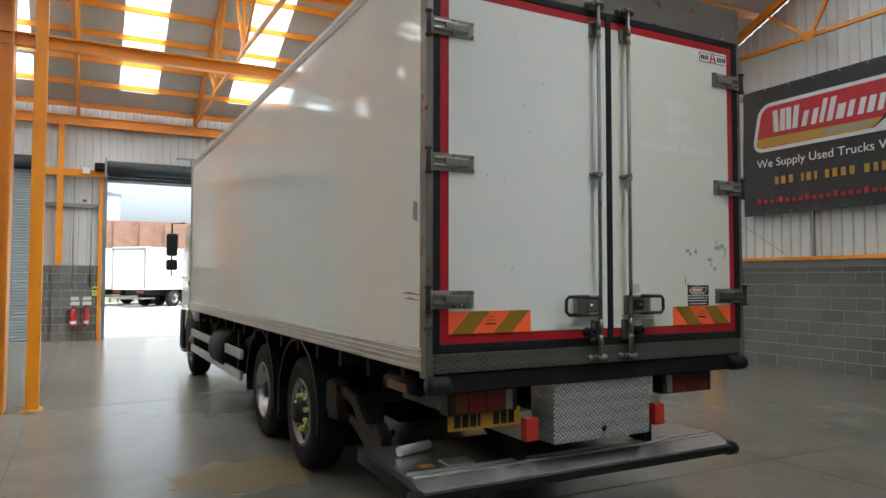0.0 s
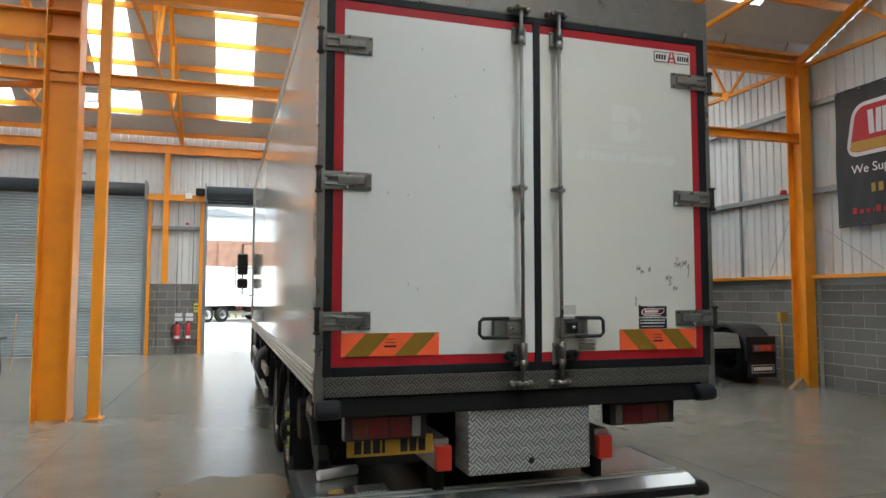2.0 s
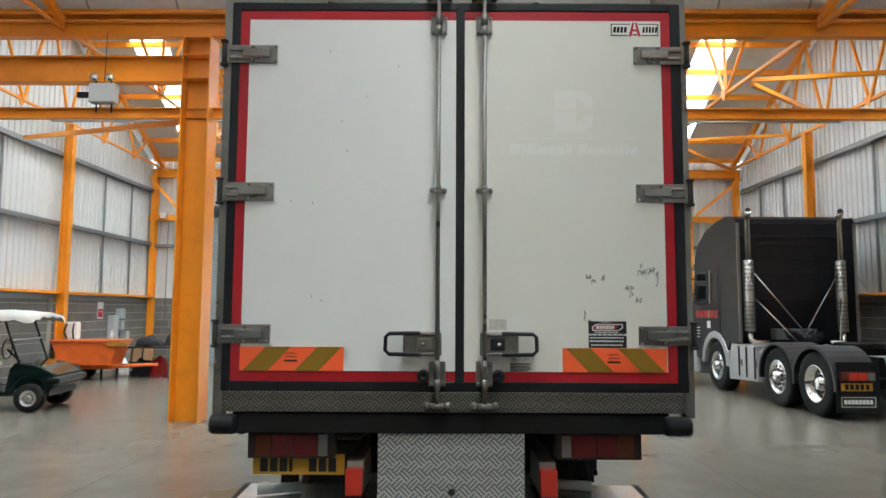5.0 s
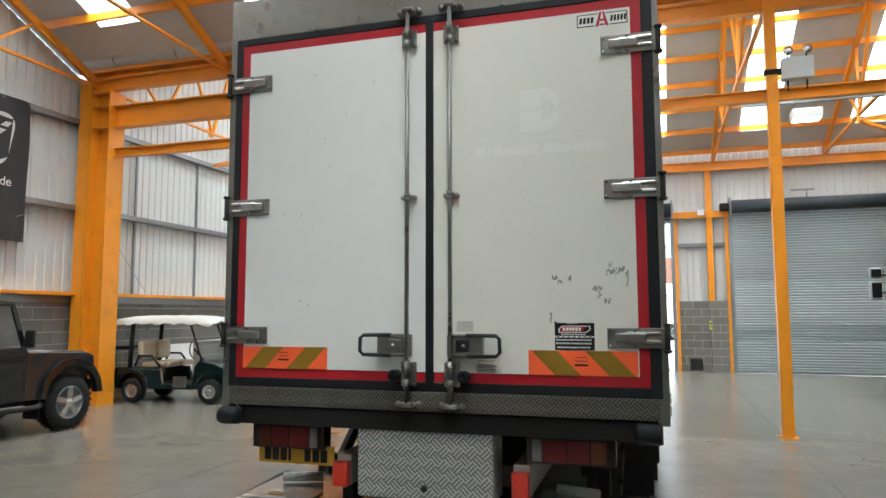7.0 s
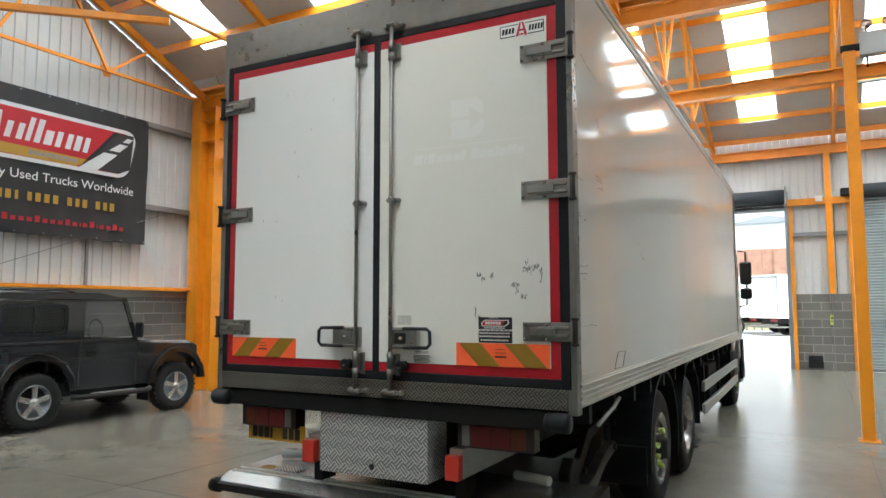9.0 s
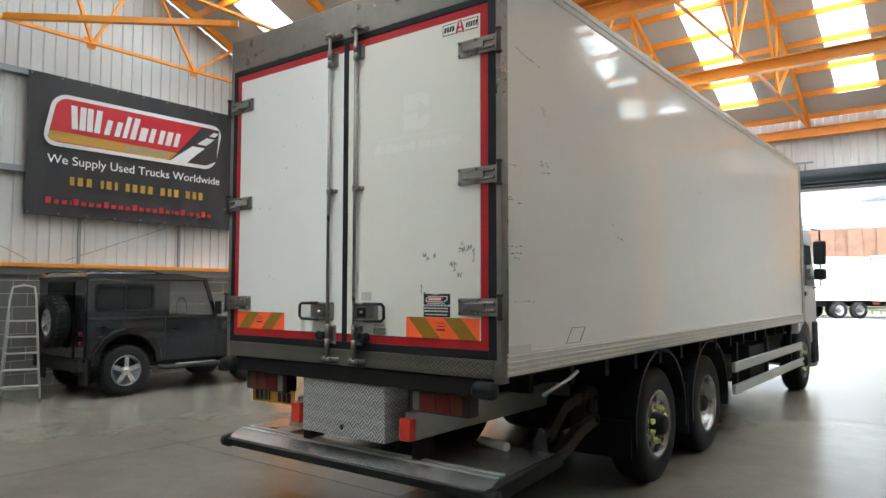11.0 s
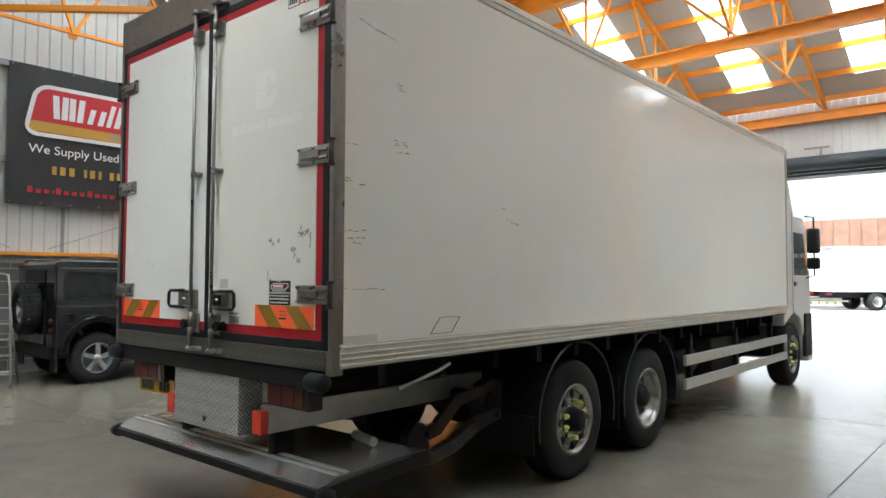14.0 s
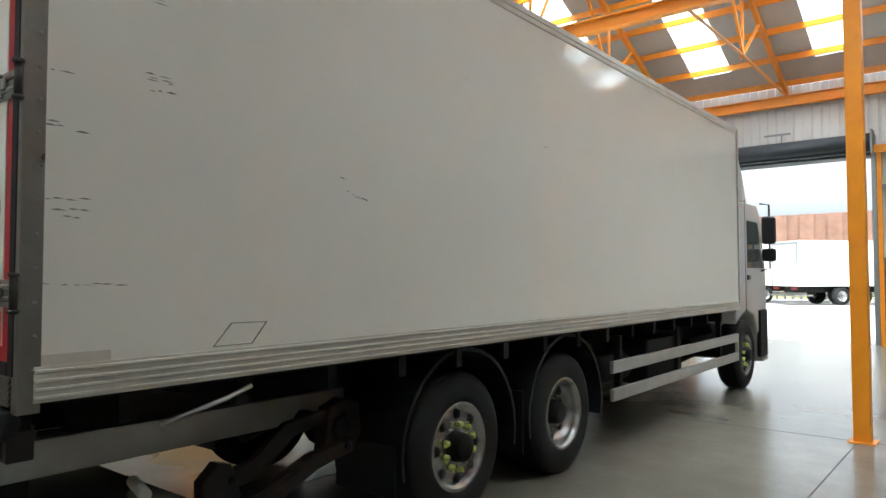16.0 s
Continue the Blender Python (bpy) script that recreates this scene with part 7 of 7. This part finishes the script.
# yellow stand and timber by the far wall column
ls = thing("yellow_stand", "thin yellow pole with a square head against the column", "stand", (11.55, 10.62, 0))
part("pole", tube(B(), [(11.55, 10.62, 0.0), (11.6, 10.7, 1.22)], 0.02, 8), YELLOW, ls)
part("head", box(B(), 11.52, 11.68, 10.62, 10.72, 1.2, 1.38, 0.01), YELLOW, ls)
single("timber_offcut", prism(B(), ((11.1, 0.0), (11.5, 0.0), (11.36, 0.2)), "y", 9.95, 10.05), CARD, "wooden wedge offcut on the floor", "timber")
single("timber_block", box(B(), 11.3, 11.7, 11.4, 11.9, 0.0, 0.12, 0.005), CARD, "pale timber block on the floor", "timber")


# emergency lamps on the columns, strip lamps under the roof
def twin_lamp(x, y, z):
    e = placed("emergency_lamp", "grey twin-spot emergency light bracketed to the frame", "emergency light", Matrix.Translation((x, y, z)), "emergency lights")
    lpart("case", box(B(), -0.2, 0.2, -0.1, 0.06, -0.16, 0.14, 0.01), GREYBOX, e)
    for s in (-0.12, 0.12):
        lpart("spot", lathe(B(), ((0, 0.02), (-0.03, 0.06), (-0.06, 0.065), (-0.062, 0.001)), (s, -0.06, 0.23), "y", 14), CHROME, e)
        lpart("spot_neck", tube(B(), [(s, -0.04, 0.13), (s, -0.04, 0.22)], 0.012, 6), CHASSIS, e)
        lpart("bracket", tube(B(), [(s, 0.0, -0.15), (s, 0.0, -0.3)], 0.012, 6), CHASSIS, e)
    lpart("mount", box(B(), -0.42, -0.2, -0.03, 0.03, -0.06, 0.02), CHASSIS, e)


twin_lamp(6.14, YV - 0.05, 5.07)
twin_lamp(-2.45, YV - 0.1, 5.02)
single("lamp_cable", tube(B(), [(-2.45, YV - 0.12, 5.2), (-2.44, YV - 0.12, 6.0)], 0.006, 5), BLACK, "thin black lamp cable", "cable")
for x, y in ((7.23, 15.4), (-1.6, 15.4)):
    l1 = placed("strip_lamp", "white high-bay strip light hung under the truss", "strip light", Matrix.Translation((x, y, 5.68)), "strip lights")
    lpart("case", box(B(), -0.28, 0.28, -0.2, 0.2, 0, 0.2, 0.02), WHITE, l1)
    for dx in (-0.2, 0.2):
        lpart("hanger", tube(B(), [(dx, 0, 0.19), (dx, 0, 0.36)], 0.008, 6), GALV, l1)
    lpart("diffuser", box(B(), -0.25, 0.25, -0.17, 0.17, -0.02, 0.0), LAMPWHITE, l1)
for x0, x1 in ((6.0, XR), (XL, -0.8)):
    single("cable_tray", bar(B(), (x0, 15.4, 6.06), (x1, 15.4, 6.06), 0.1, 0.04), GALV, "long galvanised lamp trunking", "trunking", "lamp trunking")

for x in (2.6, -3.0, 8.1):
    single("shutter_bracket", tube(box(B(), x - 0.3, x + 0.3, YF - 0.16, YF - 0.13, 5.08, 5.13), [(x + 0.1, YF - 0.14, 5.1), (x + 0.1, YF - 0.2, 4.9)], 0.02, 6), GALV, "small galvanised hook bracket over the door", "bracket", "door brackets")

# diagonal braces
for p0, p1, wd in (((XL + 0.1, 5.0, 2.15), (XL + 0.1, 2.0, 3.65), 0.012), ((XL + 0.1, 5.6, 2.15), (XL + 0.1, 9.6, 3.65), 0.012), ((XR - 0.1, 8.6, 2.15), (XR - 0.1, 9.9, 3.0), 0.012), ((XR - 0.1, 11.2, 2.15), (XR - 0.1, 10.4, 3.65), 0.012), ((XR - 0.1, 14.5, 2.15), (XR - 0.1, 16, 3.65), 0.012), ((XL + 0.1, 12.0, 2.15), (XL + 0.1, 10.6, 3.65), 0.012)):
    single("wall_brace", tube(B(), [p0, p1], wd / 2, 5), GALV, "thin steel bracing rod on the wall", "brace", "wall braces", kind="structure")
for p0, p1 in (((XL + 0.15, 20.4, 5.7), (-5.3, 20.55, 4.6)), ((XR - 0.2, 20.4, 5.7), (10.4, 20.55, 4.6)), ((XL + 0.3, 14.0, 5.3), (-1.2, YV, 4.6)), ((8.74, 17.45, 6.12), (XR - 0.1, 17.5, 6.3)), ((8.74, 17.5, 6.08), (XR - 0.3, 20.7, 6.0)), ((8.74, 12.7, 6.12), (XR - 0.1, 12.5, 6.25)), ((8.78, 12.8, 6.08), (XR - 0.2, 15.4, 6.1))):
    single("bracing", bar(B(), p0, p1, 0.08, 0.08), ORANGE, "orange steel diagonal brace", "brace", "orange braces", kind="structure")
for p0, p1 in (((-6.05, 4.41, 6.1), (-3.32, 6.97, 6.1)),):
    single("bracing", bar(B(), p0, p1, 0.1, 0.1), ORANGE, "orange steel roof tie", "brace", "orange braces", kind="structure")

# ---- outside ----
GRASS = material("dry grass bank", (0.17, 0.16, 0.07), 0.95, grain=0.6, scale=3, stain=0.6, stain_scale=0.6, dirt=(0.22, 0.18, 0.11))
RUST = material("rusty sheet piling", (0.30, 0.17, 0.12), 0.85, grain=0.5, scale=1.5, stain=0.5, stain_scale=0.5, dirt=(0.16, 0.07, 0.05))
bm = B()
prism(bm, ((56, -0.1), (64, 3.6), (64, -0.1)), "x", -70, 70)
bank = single("grass_bank", bm, GRASS, "rough dry grass bank beyond the yard", "bank", kind="structure")
bm = B()
for k in range(120):
    x = -60 + k
    bar(bm, (x, 64.0 + 0.25 * (k % 2), 5.0), (x + 1.02, 64.0 + 0.25 * (k % 2), 5.0), 0.1, 3.2)
single("sheet_pile_wall", bm, RUST, "rust-red sheet pile wall above the bank", "wall", kind="structure")


def yard_truck(m):
    t = placed("parked_truck", "white box truck parked in the yard", "truck", m, "trucks in the yard")
    lpart("box_body", box(B(), -1.25, 1.25, 0, 8.5, 1.05, 3.6, 0.03), GRP, t)
    lpart("rear_frame", box(box(box(B(), -1.24, -1.12, -0.03, 0, 1.1, 3.55), 1.12, 1.24, -0.03, 0, 1.1, 3.55), -1.24, 1.24, -0.03, 0, 3.4, 3.55), GALV, t)
    lpart("tail_lift", box(B(), -1.2, 1.2, -0.25, 0.9, 0.5, 0.58), STAINLESS, t)
    for s in (-1, 1):
        lpart("tail_lamp", box(B(), s * 0.85 - 0.25, s * 0.85 + 0.25, -0.02, 0.05, 0.85, 1.0), LENS_RED, t)
        for y in (2.6, 3.9, 8.8):
            w = lpart("wheel", lathe(B(), [(s * a, r) for a, r in ((-0.3, 0.3), (-0.28, 0.5), (0, 0.5), (0.01, 0.3))], (s * 1.2, y, 0.5), "x", 20), TYRE, t)
            lpart("rim", lathe(B(), [(s * a, r) for a, r in ((0.0, 0.3), (-0.08, 0.2), (-0.05, 0.001))], (s * 1.2, y, 0.5), "x", 16), RIM, w)
        lpart("side_guard", box(B(), s * 1.2 - 0.02, s * 1.2 + 0.02, 4.8, 8.0, 0.5, 0.62), ALLOY, t)
    lpart("chassis", box(B(), -0.5, 0.5, 0.3, 10, 0.7, 1.05), CHASSIS, t)
    lpart("cab", prism(B(), ((8.7, 0.6), (8.7, 2.9), (10.4, 2.9), (10.8, 1.8), (10.8, 0.5)), "x", -1.2, 1.2, 0.04), WHITE, t)
    return t


first = yard_truck(pose(-2.9, 45.2, -0.03, 0, 0, -45))
for k in (-2, -1, 1, 2, 3):
    copy_thing(first, pose(-2.9 + 5.2 * k, 45.2 - 0.2 * k, -0.03, 0, 0, -45))
bd = placed("distant_shed", "pale blue distant industrial shed", "building", pose(-1.5, 120, 0))
lpart("wall", box(B(), -6, 6, 0, 14, 0, 15.0), GREYBOX, bd)
lpart("roof", prism(B(), ((-6.3, 15.0), (0, 16.2), (6.3, 15.0)), "y", -0.3, 14.3), GALV, bd)
fc = placed("palisade_fence", "grey steel palisade fence beyond the parked trucks", "fence", pose(0, 54, 0))
for k in range(90):
    lpart("pale", box(B(), -22 + 0.5 * k, -21.85 + 0.5 * k, 0, 0.03, 0, 2.0), GALV, fc)
for z in (0.4, 1.6):
    lpart("fence_rail", box(B(), -22, 23, 0.03, 0.07, z, z + 0.06), GALV, fc)

# ---- blockwork, laid block by block ----
COURSE, LENGTH = 0.225, 0.45


def block_mesh(lx, name="block"):
    return mesh_of(name, box(B(), 0.007, lx - 0.007, -0.004, 0.05, 0.007, COURSE - 0.007, 0.0), BLOCK)


def blockwork(name, label, m, length, near):
    """A block wall along its own x, its face at y = 0; blocks within the near stretch are parts, the rest one joined part."""
    wl = new(name, mesh_of(name, box(B(), 0, length, 0.0, 0.2, 0, 9 * COURSE), MORTAR))
    wl.matrix_world = m
    tagged(wl, label, "wall", kind="structure")
    full = block_mesh(LENGTH)
    cut = {}
    rest = B()
    for c in range(9):
        x = -LENGTH / 2 if c % 2 else 0.0
        while x < length - 0.02:
            a, b = max(x, 0.0), min(x + LENGTH, length)
            if near[0] <= a <= near[1]:
                w = round(b - a, 3)
                me = full if abs(w - LENGTH) < 1e-3 else cut.setdefault(w, block_mesh(w))
                o = new("block", me)
                o.parent = wl
                o.location = (a, -random.uniform(0, 0.003), c * COURSE)
            else:
                bar(rest, (a + 0.007, 0.023, (c + 0.5) * COURSE), (b - 0.007, 0.023, (c + 0.5) * COURSE), 0.054, COURSE - 0.014)
            x += LENGTH
    if len(rest.verts):
        o = new("far_blocks", mesh_of("far_blocks", rest, BLOCK_REST))
        o.parent = wl
        o["kind"] = "stuff"
    return wl


blockwork("blockwork_west", "grey concrete block lower wall", pose(XL, YB, 0, 0, 0, 90), YF - YB, (5.0, 19.8))
blockwork("blockwork_east", "grey concrete block lower wall", pose(XR, YF, 0, 0, 0, -90), YF - YB, (4.2, 17.5))
for k, (a, b) in enumerate(zip(gaps[::2], gaps[1::2])):
    blockwork("blockwork_north_%d" % (k + 1), "grey concrete block wall between roller doors", Matrix.Translation((a + 0.06, YF, 0)), b - a - 0.12, (-1, 99))
for x in (-0.72, 5.62):
    blockwork("block_pier", "projecting grey concrete block pier", Matrix.Translation((x, YF - 0.1, 0)), LENGTH, (-1, 99))
for s, x, r in ((1, XL, 90), (-1, XR, -90)):
    for y in (15.9, YV):
        blockwork("block_pier", "projecting grey concrete block pier", pose(x + s * 0.1, y - s * LENGTH / 2 + (0.55 if s > 0 and y == YV else 0), 0, 0, 0, r), LENGTH, (-1, 99))
